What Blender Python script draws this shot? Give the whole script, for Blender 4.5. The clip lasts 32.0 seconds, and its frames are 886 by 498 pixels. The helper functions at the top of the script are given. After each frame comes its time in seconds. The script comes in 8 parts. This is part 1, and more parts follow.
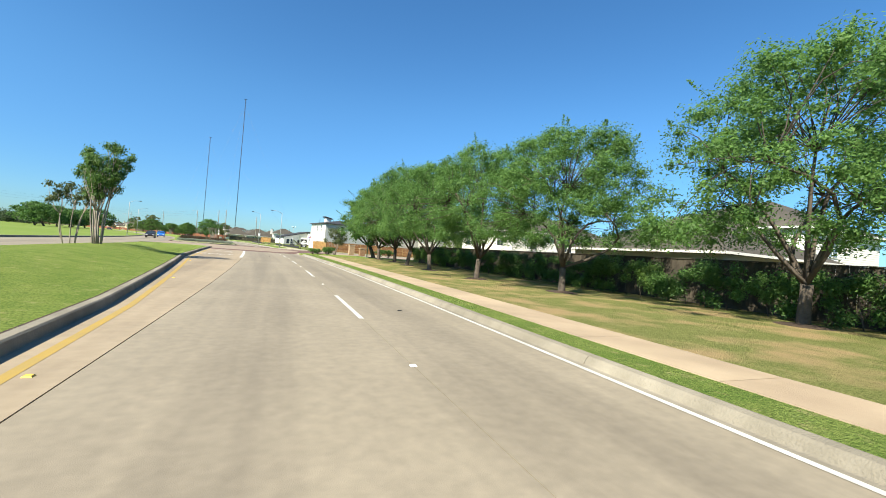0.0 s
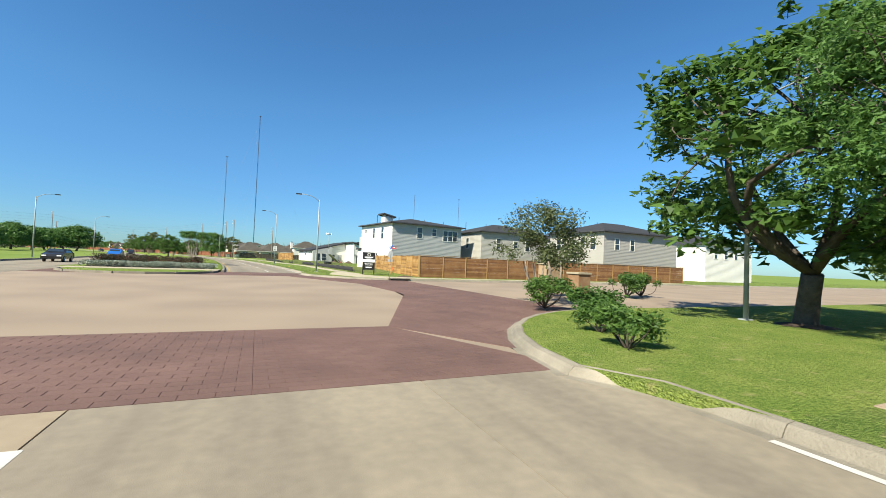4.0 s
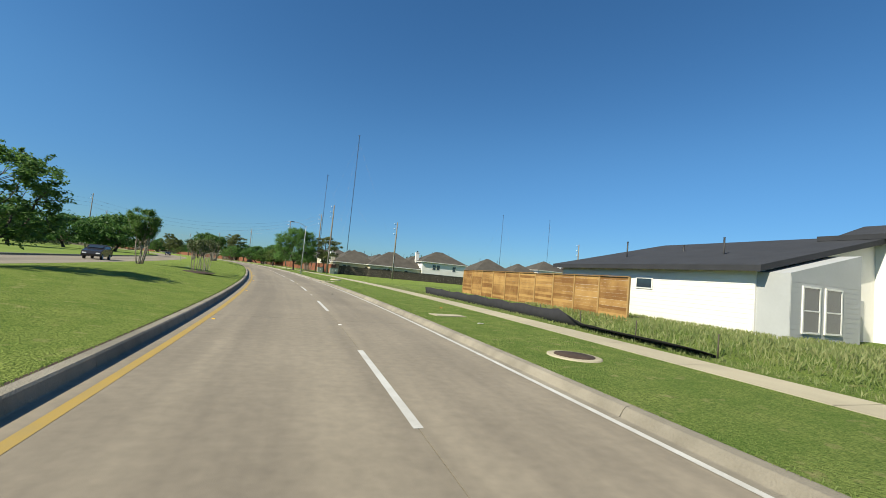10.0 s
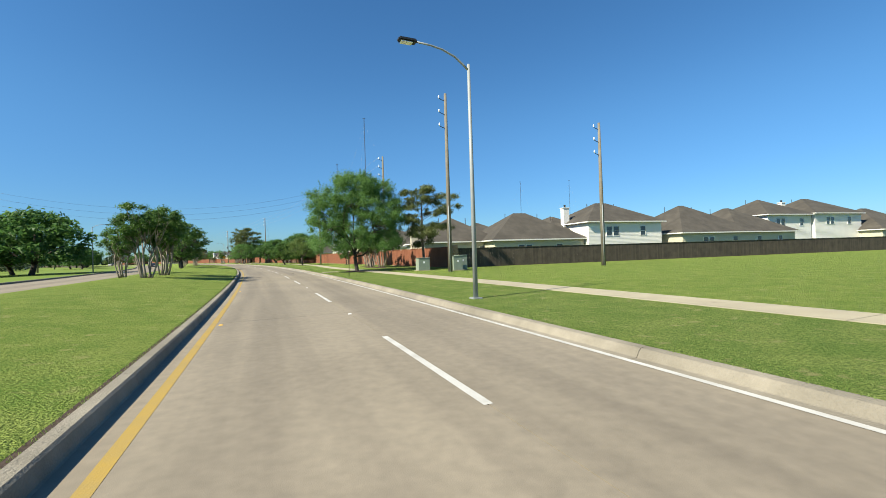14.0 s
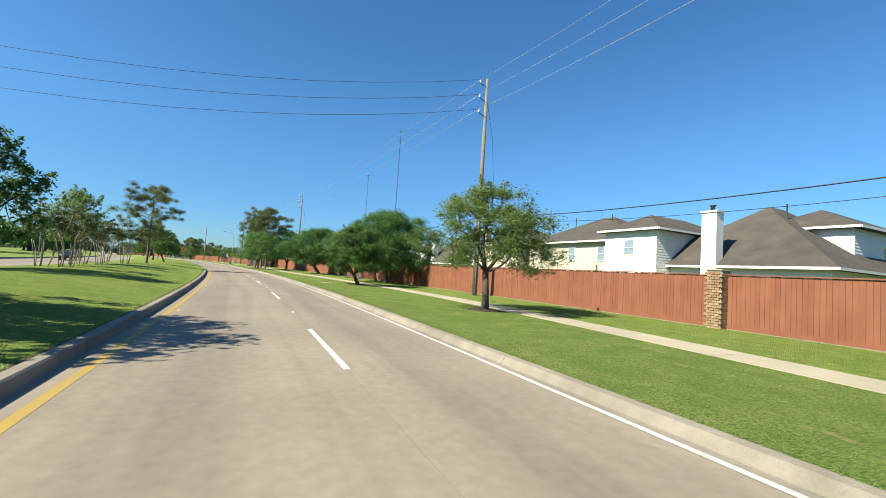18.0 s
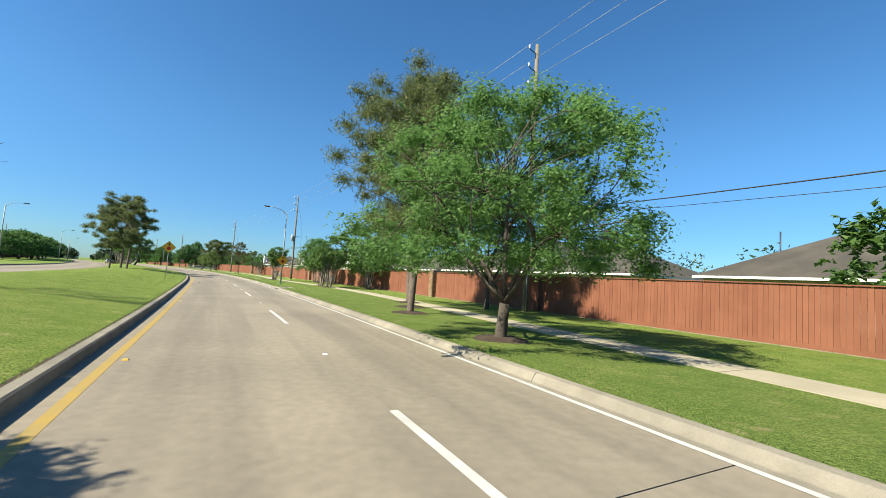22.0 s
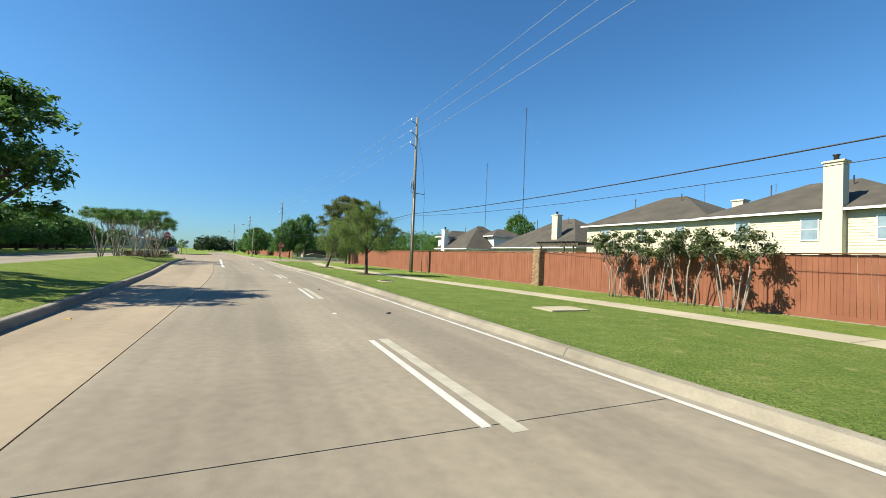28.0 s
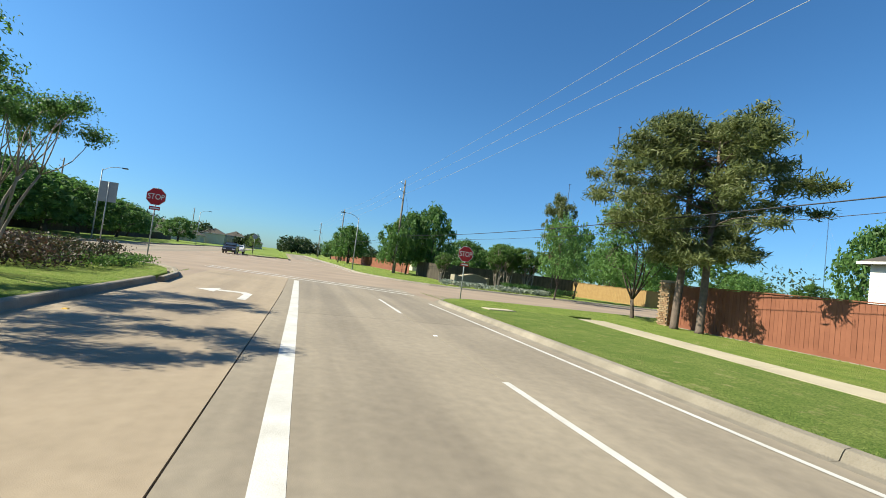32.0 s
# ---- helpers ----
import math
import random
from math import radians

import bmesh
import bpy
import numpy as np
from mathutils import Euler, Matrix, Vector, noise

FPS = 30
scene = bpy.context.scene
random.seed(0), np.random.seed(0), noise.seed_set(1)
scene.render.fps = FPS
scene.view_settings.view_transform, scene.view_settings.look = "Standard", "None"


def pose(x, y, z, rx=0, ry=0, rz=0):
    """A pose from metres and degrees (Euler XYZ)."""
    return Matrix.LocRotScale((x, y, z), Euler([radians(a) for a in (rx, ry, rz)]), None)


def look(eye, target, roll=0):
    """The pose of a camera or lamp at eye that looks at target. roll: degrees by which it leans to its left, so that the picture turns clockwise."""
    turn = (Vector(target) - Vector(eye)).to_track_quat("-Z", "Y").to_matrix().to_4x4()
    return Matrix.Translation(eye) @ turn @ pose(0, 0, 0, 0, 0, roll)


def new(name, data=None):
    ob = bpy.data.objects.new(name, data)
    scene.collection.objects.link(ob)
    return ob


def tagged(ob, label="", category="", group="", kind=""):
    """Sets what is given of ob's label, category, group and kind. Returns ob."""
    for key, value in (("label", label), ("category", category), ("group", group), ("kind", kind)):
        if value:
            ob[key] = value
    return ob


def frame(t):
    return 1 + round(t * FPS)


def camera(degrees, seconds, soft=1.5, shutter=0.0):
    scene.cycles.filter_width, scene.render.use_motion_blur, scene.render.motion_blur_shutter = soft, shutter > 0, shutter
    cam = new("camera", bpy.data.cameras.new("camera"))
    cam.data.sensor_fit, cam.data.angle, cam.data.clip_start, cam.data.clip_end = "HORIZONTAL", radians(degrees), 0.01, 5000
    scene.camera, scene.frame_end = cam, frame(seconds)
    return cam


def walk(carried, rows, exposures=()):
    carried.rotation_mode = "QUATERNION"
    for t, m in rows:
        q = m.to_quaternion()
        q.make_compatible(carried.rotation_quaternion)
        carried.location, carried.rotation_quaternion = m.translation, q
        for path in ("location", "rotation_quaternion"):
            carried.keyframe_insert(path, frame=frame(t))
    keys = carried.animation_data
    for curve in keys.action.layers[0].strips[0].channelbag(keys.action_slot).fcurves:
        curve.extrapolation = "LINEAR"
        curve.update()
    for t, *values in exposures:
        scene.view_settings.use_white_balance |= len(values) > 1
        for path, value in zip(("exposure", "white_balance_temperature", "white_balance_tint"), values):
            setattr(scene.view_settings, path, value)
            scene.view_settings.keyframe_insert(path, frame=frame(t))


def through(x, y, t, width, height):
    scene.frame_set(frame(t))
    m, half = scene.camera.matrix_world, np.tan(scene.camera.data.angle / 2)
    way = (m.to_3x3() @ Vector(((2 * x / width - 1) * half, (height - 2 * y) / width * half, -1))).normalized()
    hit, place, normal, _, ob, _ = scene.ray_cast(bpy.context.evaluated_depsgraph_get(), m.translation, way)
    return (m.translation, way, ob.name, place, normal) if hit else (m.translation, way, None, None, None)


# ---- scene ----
# ---- camera and its drive ----
cam = camera(93.7, 32.0, soft=0.9, shutter=0.0)
ROWS = [  # seconds, x, y, z, pitch, roll, yaw
    (0.0, 0.34, 0.20, 1.667, 0.65, -4.56, -27.81),
    (0.5, 1.02, 7.65, 1.654, 1.45, -6.37, -27.32),
    (1.0, 1.75, 15.10, 1.639, 1.32, -4.77, -27.01),
    (1.5, 2.38, 22.26, 1.670, 1.28, -2.84, -26.97),
    (2.0, 2.93, 29.18, 1.687, 1.56, -3.30, -26.75),
    (2.5, 3.33, 35.61, 1.692, 1.65, -3.28, -26.82),
    (3.0, 3.70, 41.75, 1.700, 1.39, -2.80, -26.35),
    (3.5, 4.07, 47.87, 1.704, 1.09, -2.56, -25.88),
    (4.0, 4.36, 54.26, 1.714, 1.81, -2.34, -25.59),
    (4.5, 4.57, 61.15, 1.721, 2.52, -2.13, -25.29),
    (5.0, 4.70, 68.29, 1.726, 3.23, -1.91, -24.99),
    (5.5, 4.75, 75.48, 1.731, 3.95, -1.69, -24.69),
    (6.0, 4.81, 82.65, 1.650, 0.56, -1.67, -23.88),
    (6.5, 4.84, 90.16, 1.651, 1.13, -1.70, -22.21),
    (7.0, 4.66, 97.77, 1.676, 4.67, -2.12, -20.67),
    (7.5, 4.43, 105.17, 1.667, 4.70, -2.86, -19.47),
    (8.0, 4.16, 112.65, 1.672, 4.74, -4.02, -18.46),
    (8.5, 3.82, 120.26, 1.751, 4.75, -4.53, -17.54),
    (9.0, 3.35, 127.87, 1.711, 4.59, -5.01, -16.41),
    (9.5, 2.89, 135.48, 1.702, 4.20, -5.09, -15.25),
    (10.0, 2.25, 143.05, 1.693, 3.89, -5.40, -14.35),
    (10.5, 1.51, 150.42, 1.654, 3.69, -5.24, -13.70),
    (11.0, 0.61, 157.63, 1.684, 3.55, -4.15, -13.56),
    (11.5, -0.54, 164.78, 1.684, 3.27, -3.92, -13.69),
    (12.0, -1.81, 172.00, 1.665, 2.75, -3.83, -13.94),
    (12.5, -3.01, 179.32, 1.681, 0.25, 3.27, -11.44),
    (13.0, -4.33, 186.87, 1.628, 0.11, 2.91, -11.45),
    (13.5, -5.77, 194.50, 1.671, 0.21, 2.35, -11.29),
    (14.0, -7.28, 202.23, 1.700, 0.57, 1.78, -11.56),
    (14.5, -8.90, 210.23, 1.702, 0.93, 1.22, -11.83),
    (15.0, -10.61, 218.51, 1.691, 1.28, 0.67, -12.09),
    (15.5, -12.44, 227.10, 1.686, 1.63, 0.11, -12.36),
    (16.0, -14.26, 235.83, 1.688, 2.36, -1.42, -12.19),
    (16.5, -16.17, 244.58, 1.699, 2.56, -2.06, -11.26),
    (17.0, -18.14, 253.24, 1.669, 2.90, -2.26, -10.28),
    (17.5, -20.40, 261.90, 1.639, 3.09, -2.93, -9.45),
    (18.0, -22.91, 270.51, 1.678, 3.26, -3.73, -8.91),
    (18.5, -25.53, 279.08, 1.677, 3.61, -4.31, -8.24),
    (19.0, -28.27, 287.61, 1.689, 4.02, -4.81, -7.60),
    (19.5, -31.09, 296.12, 1.657, 3.81, -4.74, -7.08),
    (20.0, -33.94, 304.70, 1.668, 3.59, -3.45, -6.34),
    (20.5, -37.16, 313.37, 1.700, 3.64, -3.10, -6.09),
    (21.0, -40.27, 322.10, 1.660, 3.79, -3.26, -5.58),
    (21.5, -43.59, 330.75, 1.682, 4.32, -3.59, -5.12),
    (22.0, -47.32, 339.24, 1.684, 4.30, -3.65, -5.18),
    (22.5, -50.91, 347.56, 1.679, 4.42, -4.57, -4.42),
    (23.0, -54.45, 355.76, 1.703, 4.16, -4.95, -3.70),
    (23.5, -58.00, 363.92, 1.681, 3.72, -4.68, -2.99),
    (24.0, -61.62, 371.96, 1.664, 3.56, -4.02, -2.23),
    (24.5, -65.21, 379.70, 1.617, 3.64, -3.93, -1.53),
    (25.0, -68.87, 387.33, 1.654, 3.86, -4.37, -0.68),
    (25.5, -72.43, 394.80, 1.691, 4.23, -5.20, 0.54),
    (26.0, -76.21, 402.46, 1.692, 3.53, -4.26, 1.81),
    (26.5, -80.32, 410.22, 1.672, 2.85, -3.30, 3.09),
    (27.0, -84.51, 417.67, 1.653, 2.15, -2.34, 4.37),
    (27.5, -88.56, 424.42, 1.655, 1.45, -1.40, 5.64),
    (28.0, -92.47, 430.66, 1.672, 1.26, -2.33, 6.68),
    (28.5, -96.36, 436.77, 1.731, 1.30, -3.07, 7.79),
    (29.0, -100.20, 442.55, 1.693, 1.07, -3.05, 8.65),
    (29.5, -104.12, 448.16, 1.647, 1.04, -3.01, 9.12),
    (30.0, -107.95, 453.82, 1.628, 1.13, -2.27, 9.31),
    (30.5, -111.62, 459.03, 1.672, 2.15, -3.97, 10.04),
    (31.0, -115.02, 463.86, 1.712, 2.03, -3.63, 11.10),
    (31.5, -118.25, 468.26, 1.686, 2.32, -5.68, 13.81),
    (32.0, -121.26, 472.32, 1.643, 2.80, -7.14, 16.21),
]
walk(cam, [(t, pose(x, y, z, 90 + p, r, w)) for t, x, y, z, p, r, w in ROWS], ((0.0, 1.31), (3.0, 1.14), (6.0, 1.07), (9.0, 0.69), (11.0, 0.74), (13.0, 0.89), (15.5, 1.11), (17.0, 1.19), (20.0, 1.14), (23.0, 1.19), (25.0, 1.21), (28.0, 1.09), (30.0, 1.04), (32.0, 1.09)))

# the dashed lane line is the axis of the whole plan: a point every 20 m from s = -60
AXIS = [
    (-4.4, -60.6), (-2.2, -40.8), (-0.0, -20.9), (2.2, -1.0), (4.2, 18.9), (5.7, 38.8),
    (6.7, 58.8), (7.0, 78.8), (6.7, 98.8), (5.7, 118.8), (4.1, 138.7), (2.2, 158.6),
    (-0.6, 178.4), (-4.2, 198.1), (-8.2, 217.7), (-12.6, 237.2), (-17.4, 256.6), (-22.8, 275.9),
    (-28.7, 295.0), (-35.2, 313.9), (-42.3, 332.6), (-50.1, 351.0), (-58.3, 369.3), (-66.7, 387.4),
    (-75.7, 405.3), (-85.3, 422.8), (-95.6, 440.0), (-106.4, 456.8), (-117.9, 473.1), (-129.2, 489.6),
    (-140.9, 505.9), (-152.6, 522.1), (-164.5, 538.2), (-176.7, 554.0), (-188.8, 569.9), (-201.0, 585.8),
    (-213.2, 601.6), (-225.4, 617.5), (-237.6, 633.3),
]

# ---- sky, sun ----
SUN_FROM = Vector((-0.90, -0.42, 0.0)).normalized()
SUN_UP = radians(43)
world = bpy.data.worlds.new("sky")
scene.world = world
world.use_nodes = True
sky = world.node_tree.nodes.new("ShaderNodeTexSky")
sky.sky_type = "NISHITA"
sky.sun_disc = False
sky.sun_elevation = SUN_UP
sky.sun_rotation = math.atan2(SUN_FROM.x, SUN_FROM.y)
sky.air_density, sky.dust_density, sky.ozone_density = 1.0, 0.25, 3.2
rich = world.node_tree.nodes.new("ShaderNodeHueSaturation")
rich.inputs["Saturation"].default_value = 1.16
world.node_tree.links.new(sky.outputs[0], rich.inputs["Color"])
cool = world.node_tree.nodes.new("ShaderNodeMix")
cool.data_type, cool.blend_type = "RGBA", "MULTIPLY"
cool.inputs["Factor"].default_value = 1
cool.inputs["B"].default_value = (0.72, 0.99, 1.08, 1)
world.node_tree.links.new(rich.outputs[0], cool.inputs["A"])
# the air near the horizon is clear and dry: less glow there than in the model sky
where = world.node_tree.nodes.new("ShaderNodeTexCoord")
split = world.node_tree.nodes.new("ShaderNodeSeparateXYZ")
world.node_tree.links.new(where.outputs["Generated"], split.inputs[0])
rise = world.node_tree.nodes.new("ShaderNodeMapRange")
rise.inputs["From Min"].default_value, rise.inputs["From Max"].default_value = 0.0, 0.34
rise.interpolation_type = "SMOOTHSTEP"
world.node_tree.links.new(split.outputs["Z"], rise.inputs["Value"])
clear = world.node_tree.nodes.new("ShaderNodeMix")
clear.data_type = "RGBA"
clear.inputs["A"].default_value, clear.inputs["B"].default_value = (0.56, 0.66, 0.84, 1), (1, 1, 1, 1)
world.node_tree.links.new(rise.outputs["Result"], clear.inputs["Factor"])
dry = world.node_tree.nodes.new("ShaderNodeMix")
dry.data_type, dry.blend_type = "RGBA", "MULTIPLY"
dry.inputs["Factor"].default_value = 1
world.node_tree.links.new(cool.outputs["Result"], dry.inputs["A"])
world.node_tree.links.new(clear.outputs["Result"], dry.inputs["B"])
world.node_tree.links.new(dry.outputs["Result"], world.node_tree.nodes["Background"].inputs[0])
world.node_tree.nodes["Background"].inputs[1].default_value = 0.07
lamp = bpy.data.lights.new("sun", "SUN")
lamp.energy, lamp.angle, lamp.color = 5.0, radians(0.53), (1.0, 0.93, 0.76)
sun = new("sun", lamp)
up = SUN_FROM * math.cos(SUN_UP) + Vector((0, 0, math.sin(SUN_UP)))
sun.matrix_world = look(up * 100, (0, 0, 0))


# ---- materials ----
def mat(name, a, b=None, rough=0.8, scale=3.0, fine=40.0, bump=0.0, metal=0.0, bump_scale=60.0, island=0.0, stain=0.0, obj=0.0, spec=0.3):
    """A surface of two colours mixed by noise at two scales, with fine relief."""
    m = bpy.data.materials.new(name)
    m.use_nodes = True
    nt = m.node_tree
    n, l = nt.nodes, nt.links
    p = n["Principled BSDF"]
    p.inputs["Roughness"].default_value = rough
    p.inputs["Metallic"].default_value = metal
    p.inputs["Specular IOR Level"].default_value = spec
    b = b or tuple(c * 0.75 for c in a)
    co = n.new("ShaderNodeNewGeometry")
    big = n.new("ShaderNodeTexNoise")
    big.inputs["Scale"].default_value, big.inputs["Detail"].default_value = scale, 5
    small = n.new("ShaderNodeTexNoise")
    small.inputs["Scale"].default_value, small.inputs["Detail"].default_value = fine, 3
    for t in (big, small):
        l.new(co.outputs["Position"], t.inputs["Vector"])
    add = n.new("ShaderNodeMath")
    add.operation = "MULTIPLY_ADD"
    l.new(small.outputs["Fac"], add.inputs[0])
    add.inputs[1].default_value = 0.5
    half = n.new("ShaderNodeMath")
    half.operation = "MULTIPLY_ADD"
    l.new(big.outputs["Fac"], half.inputs[0])
    half.inputs[1].default_value, half.inputs[2].default_value = 1.6, -0.55
    l.new(half.outputs[0], add.inputs[2])
    fac = add.outputs[0]
    if island or obj:
        rnd = n.new("ShaderNodeMath")
        rnd.operation = "MULTIPLY_ADD"
        if island:
            l.new(co.outputs["Random Per Island"], rnd.inputs[0])
        else:
            info = n.new("ShaderNodeObjectInfo")
            l.new(info.outputs["Random"], rnd.inputs[0])
        rnd.inputs[1].default_value = island or obj
        l.new(fac, rnd.inputs[2])
        sub = n.new("ShaderNodeMath")
        sub.operation = "SUBTRACT"
        l.new(rnd.outputs[0], sub.inputs[0])
        sub.inputs[1].default_value = (island or obj) / 2
        fac = sub.outputs[0]
    mix = n.new("ShaderNodeMix")
    mix.data_type = "RGBA"
    l.new(fac, mix.inputs["Factor"])
    mix.inputs["A"].default_value, mix.inputs["B"].default_value = (*a, 1), (*b, 1)
    out = mix.outputs["Result"]
    if stain:
        st = n.new("ShaderNodeTexNoise")
        st.inputs["Scale"].default_value, st.inputs["Detail"].default_value = 0.35, 6
        l.new(co.outputs["Position"], st.inputs["Vector"])
        ramp = n.new("ShaderNodeValToRGB")
        ramp.color_ramp.elements[0].position, ramp.color_ramp.elements[1].position = 0.4, 0.65
        ramp.color_ramp.elements[0].color = (1 - stain, 1 - stain, 1 - stain, 1)
        l.new(st.outputs["Fac"], ramp.inputs["Fac"])
        mul = n.new("ShaderNodeMix")
        mul.data_type, mul.blend_type = "RGBA", "MULTIPLY"
        mul.inputs["Factor"].default_value = 1
        l.new(out, mul.inputs["A"])
        l.new(ramp.outputs["Color"], mul.inputs["B"])
        out = mul.outputs["Result"]
    l.new(out, p.inputs["Base Color"])
    if bump:
        bt = n.new("ShaderNodeTexNoise")
        bt.inputs["Scale"].default_value, bt.inputs["Detail"].default_value = bump_scale, 4
        l.new(co.outputs["Position"], bt.inputs["Vector"])
        bp = n.new("ShaderNodeBump")
        bp.inputs["Strength"].default_value, bp.inputs["Distance"].default_value = bump, 0.02
        l.new(bt.outputs["Fac"], bp.inputs["Height"])
        l.new(bp.outputs["Normal"], p.inputs["Normal"])
    return m


def leaf_mat(name, a, b, through=0.35):
    m = mat(name, a, b, rough=0.55, scale=0.5, fine=3.0, island=0.9, spec=0.35)
    nt = m.node_tree
    p = nt.nodes["Principled BSDF"]
    tr = nt.nodes.new("ShaderNodeBsdfTranslucent")
    src = p.inputs["Base Color"].links[0].from_socket
    nt.links.new(src, tr.inputs["Color"])
    mix = nt.nodes.new("ShaderNodeMixShader")
    mix.inputs[0].default_value = through
    nt.links.new(p.outputs[0], mix.inputs[1])
    nt.links.new(tr.outputs[0], mix.inputs[2])
    nt.links.new(mix.outputs[0], nt.nodes["Material Output"].inputs[0])
    return m


def lane_wear(m, depth=0.3):
    """Tyre and oil streaks that run along the lane, from the slab's own across/along attributes."""
    nt = m.node_tree
    n, l = nt.nodes, nt.links
    p = n["Principled BSDF"]
    src = p.inputs["Base Color"].links[0].from_socket
    ac, al = n.new("ShaderNodeAttribute"), n.new("ShaderNodeAttribute")
    ac.attribute_name, al.attribute_name = "across", "along"
    xyz = n.new("ShaderNodeCombineXYZ")
    thin = n.new("ShaderNodeMath")
    thin.operation = "MULTIPLY"
    thin.inputs[1].default_value = 0.035
    l.new(al.outputs["Fac"], thin.inputs[0])
    l.new(ac.outputs["Fac"], xyz.inputs[0])
    l.new(thin.outputs[0], xyz.inputs[1])
    no = n.new("ShaderNodeTexNoise")
    no.inputs["Scale"].default_value, no.inputs["Detail"].default_value = 1.6, 4
    l.new(xyz.outputs[0], no.inputs["Vector"])
    wave = n.new("ShaderNodeMath")
    wave.operation = "MULTIPLY_ADD"
    wave.inputs[1].default_value, wave.inputs[2].default_value = 2 * math.pi / 3.6, 2.6
    l.new(ac.outputs["Fac"], wave.inputs[0])
    sn = n.new("ShaderNodeMath")
    sn.operation = "SINE"
    l.new(wave.outputs[0], sn.inputs[0])
    mx = n.new("ShaderNodeMath")
    mx.operation = "MULTIPLY_ADD"
    mx.inputs[1].default_value = 0.13
    l.new(sn.outputs[0], mx.inputs[0])
    l.new(no.outputs["Fac"], mx.inputs[2])
    ramp = n.new("ShaderNodeValToRGB")
    ramp.color_ramp.elements[0].position, ramp.color_ramp.elements[1].position = 0.3, 0.62
    ramp.color_ramp.elements[0].color = (1 - depth, 1 - depth, 1 - depth * 0.95, 1)
    l.new(mx.outputs[0], ramp.inputs["Fac"])
    mul = n.new("ShaderNodeMix")
    mul.data_type, mul.blend_type = "RGBA", "MULTIPLY"
    mul.inputs["Factor"].default_value = 1
    l.new(src, mul.inputs["A"])
    l.new(ramp.outputs["Color"], mul.inputs["B"])
    l.new(mul.outputs["Result"], p.inputs["Base Color"])
    return m


def lawn_mat(name, dark, light, straw, bare=(3.2, 0.6, 0.78)):
    """Mown grass: tufts with dark gaps between them, broad patches, and thinner strawy spots."""
    m = mat(name, dark, light, rough=0.95, spec=0.05)
    nt = m.node_tree
    n, l = nt.nodes, nt.links
    p = n["Principled BSDF"]
    geo = n.new("ShaderNodeNewGeometry")

    def noise(scale, detail, lo, hi):
        t, r = n.new("ShaderNodeTexNoise"), n.new("ShaderNodeMapRange")
        t.inputs["Scale"].default_value, t.inputs["Detail"].default_value = scale, detail
        l.new(geo.outputs["Position"], t.inputs["Vector"])
        l.new(t.outputs["Fac"], r.inputs["Value"])
        r.inputs["From Min"].default_value, r.inputs["From Max"].default_value = lo, hi
        return r.outputs["Result"]

    def blend(fac, a, b):
        x = n.new("ShaderNodeMix")
        x.data_type = "RGBA"
        l.new(fac, x.inputs["Factor"])
        for key, v in (("A", a), ("B", b)):
            if isinstance(v, tuple):
                x.inputs[key].default_value = (*v, 1)
            else:
                l.new(v, x.inputs[key])
        return x.outputs["Result"]
    tuft = noise(22, 5, 0.34, 0.62)
    patch = noise(1.1, 4, 0.35, 0.68)
    thin = noise(bare[0], 5, bare[1], bare[2])
    mid = tuple(0.45 * a + 0.55 * b for a, b in zip(dark, light))
    base = blend(tuft, blend(patch, dark, tuple(0.7 * v for v in mid)), blend(patch, mid, light))
    l.new(blend(thin, base, straw), p.inputs["Base Color"])
    bp = n.new("ShaderNodeBump")
    bp.inputs["Strength"].default_value, bp.inputs["Distance"].default_value = 1.0, 0.05
    l.new(noise(30, 5, 0.3, 0.7), bp.inputs["Height"])
    l.new(bp.outputs["Normal"], p.inputs["Normal"])
    return m


CONCRETE = mat("road_concrete", (0.2818, 0.2416, 0.1784), (0.2102, 0.1818, 0.1354), rough=0.85, scale=6, fine=130, bump=0.14, bump_scale=110, stain=0.12, obj=0.25)
CONCRETE_WARM = mat("lane_concrete", (0.3243, 0.2635, 0.1845), (0.2566, 0.2057, 0.1402), rough=0.85, scale=5, fine=120, bump=0.14, bump_scale=110, stain=0.12, obj=0.2)
lane_wear(CONCRETE, 0.22)
lane_wear(CONCRETE_WARM, 0.2)
APRON = mat("crossing_concrete", (0.309, 0.2434, 0.1802), (0.2472, 0.1934, 0.1386), rough=0.85, scale=0.7, fine=60, bump=0.12, bump_scale=90, stain=0.2)
KERB = mat("kerb_concrete", (0.3058, 0.2756, 0.2154), (0.2021, 0.1813, 0.1381), rough=0.9, scale=2.4, fine=26, bump=0.8, bump_scale=40, stain=0.28)
WALK_TAN = mat("old_walk_concrete", (0.4256, 0.3348, 0.2275), (0.3248, 0.248, 0.169), rough=0.9, scale=1.2, fine=24, bump=0.4, bump_scale=80, stain=0.2, obj=0.3)
WALK = mat("walk_concrete", (0.4204, 0.3751, 0.2626), (0.3294, 0.2926, 0.2068), rough=0.9, scale=1.0, fine=20, bump=0.4, bump_scale=80, stain=0.12, obj=0.3)
JOINT = mat("joint_tar", (0.035, 0.03, 0.027), rough=0.95)
# verge greens darker than the lawn's: view-angle shading put into the colour
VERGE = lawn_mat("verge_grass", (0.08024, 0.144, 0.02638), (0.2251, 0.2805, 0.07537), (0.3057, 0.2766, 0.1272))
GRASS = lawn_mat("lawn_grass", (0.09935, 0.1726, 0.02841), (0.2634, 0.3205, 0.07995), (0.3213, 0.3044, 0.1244))
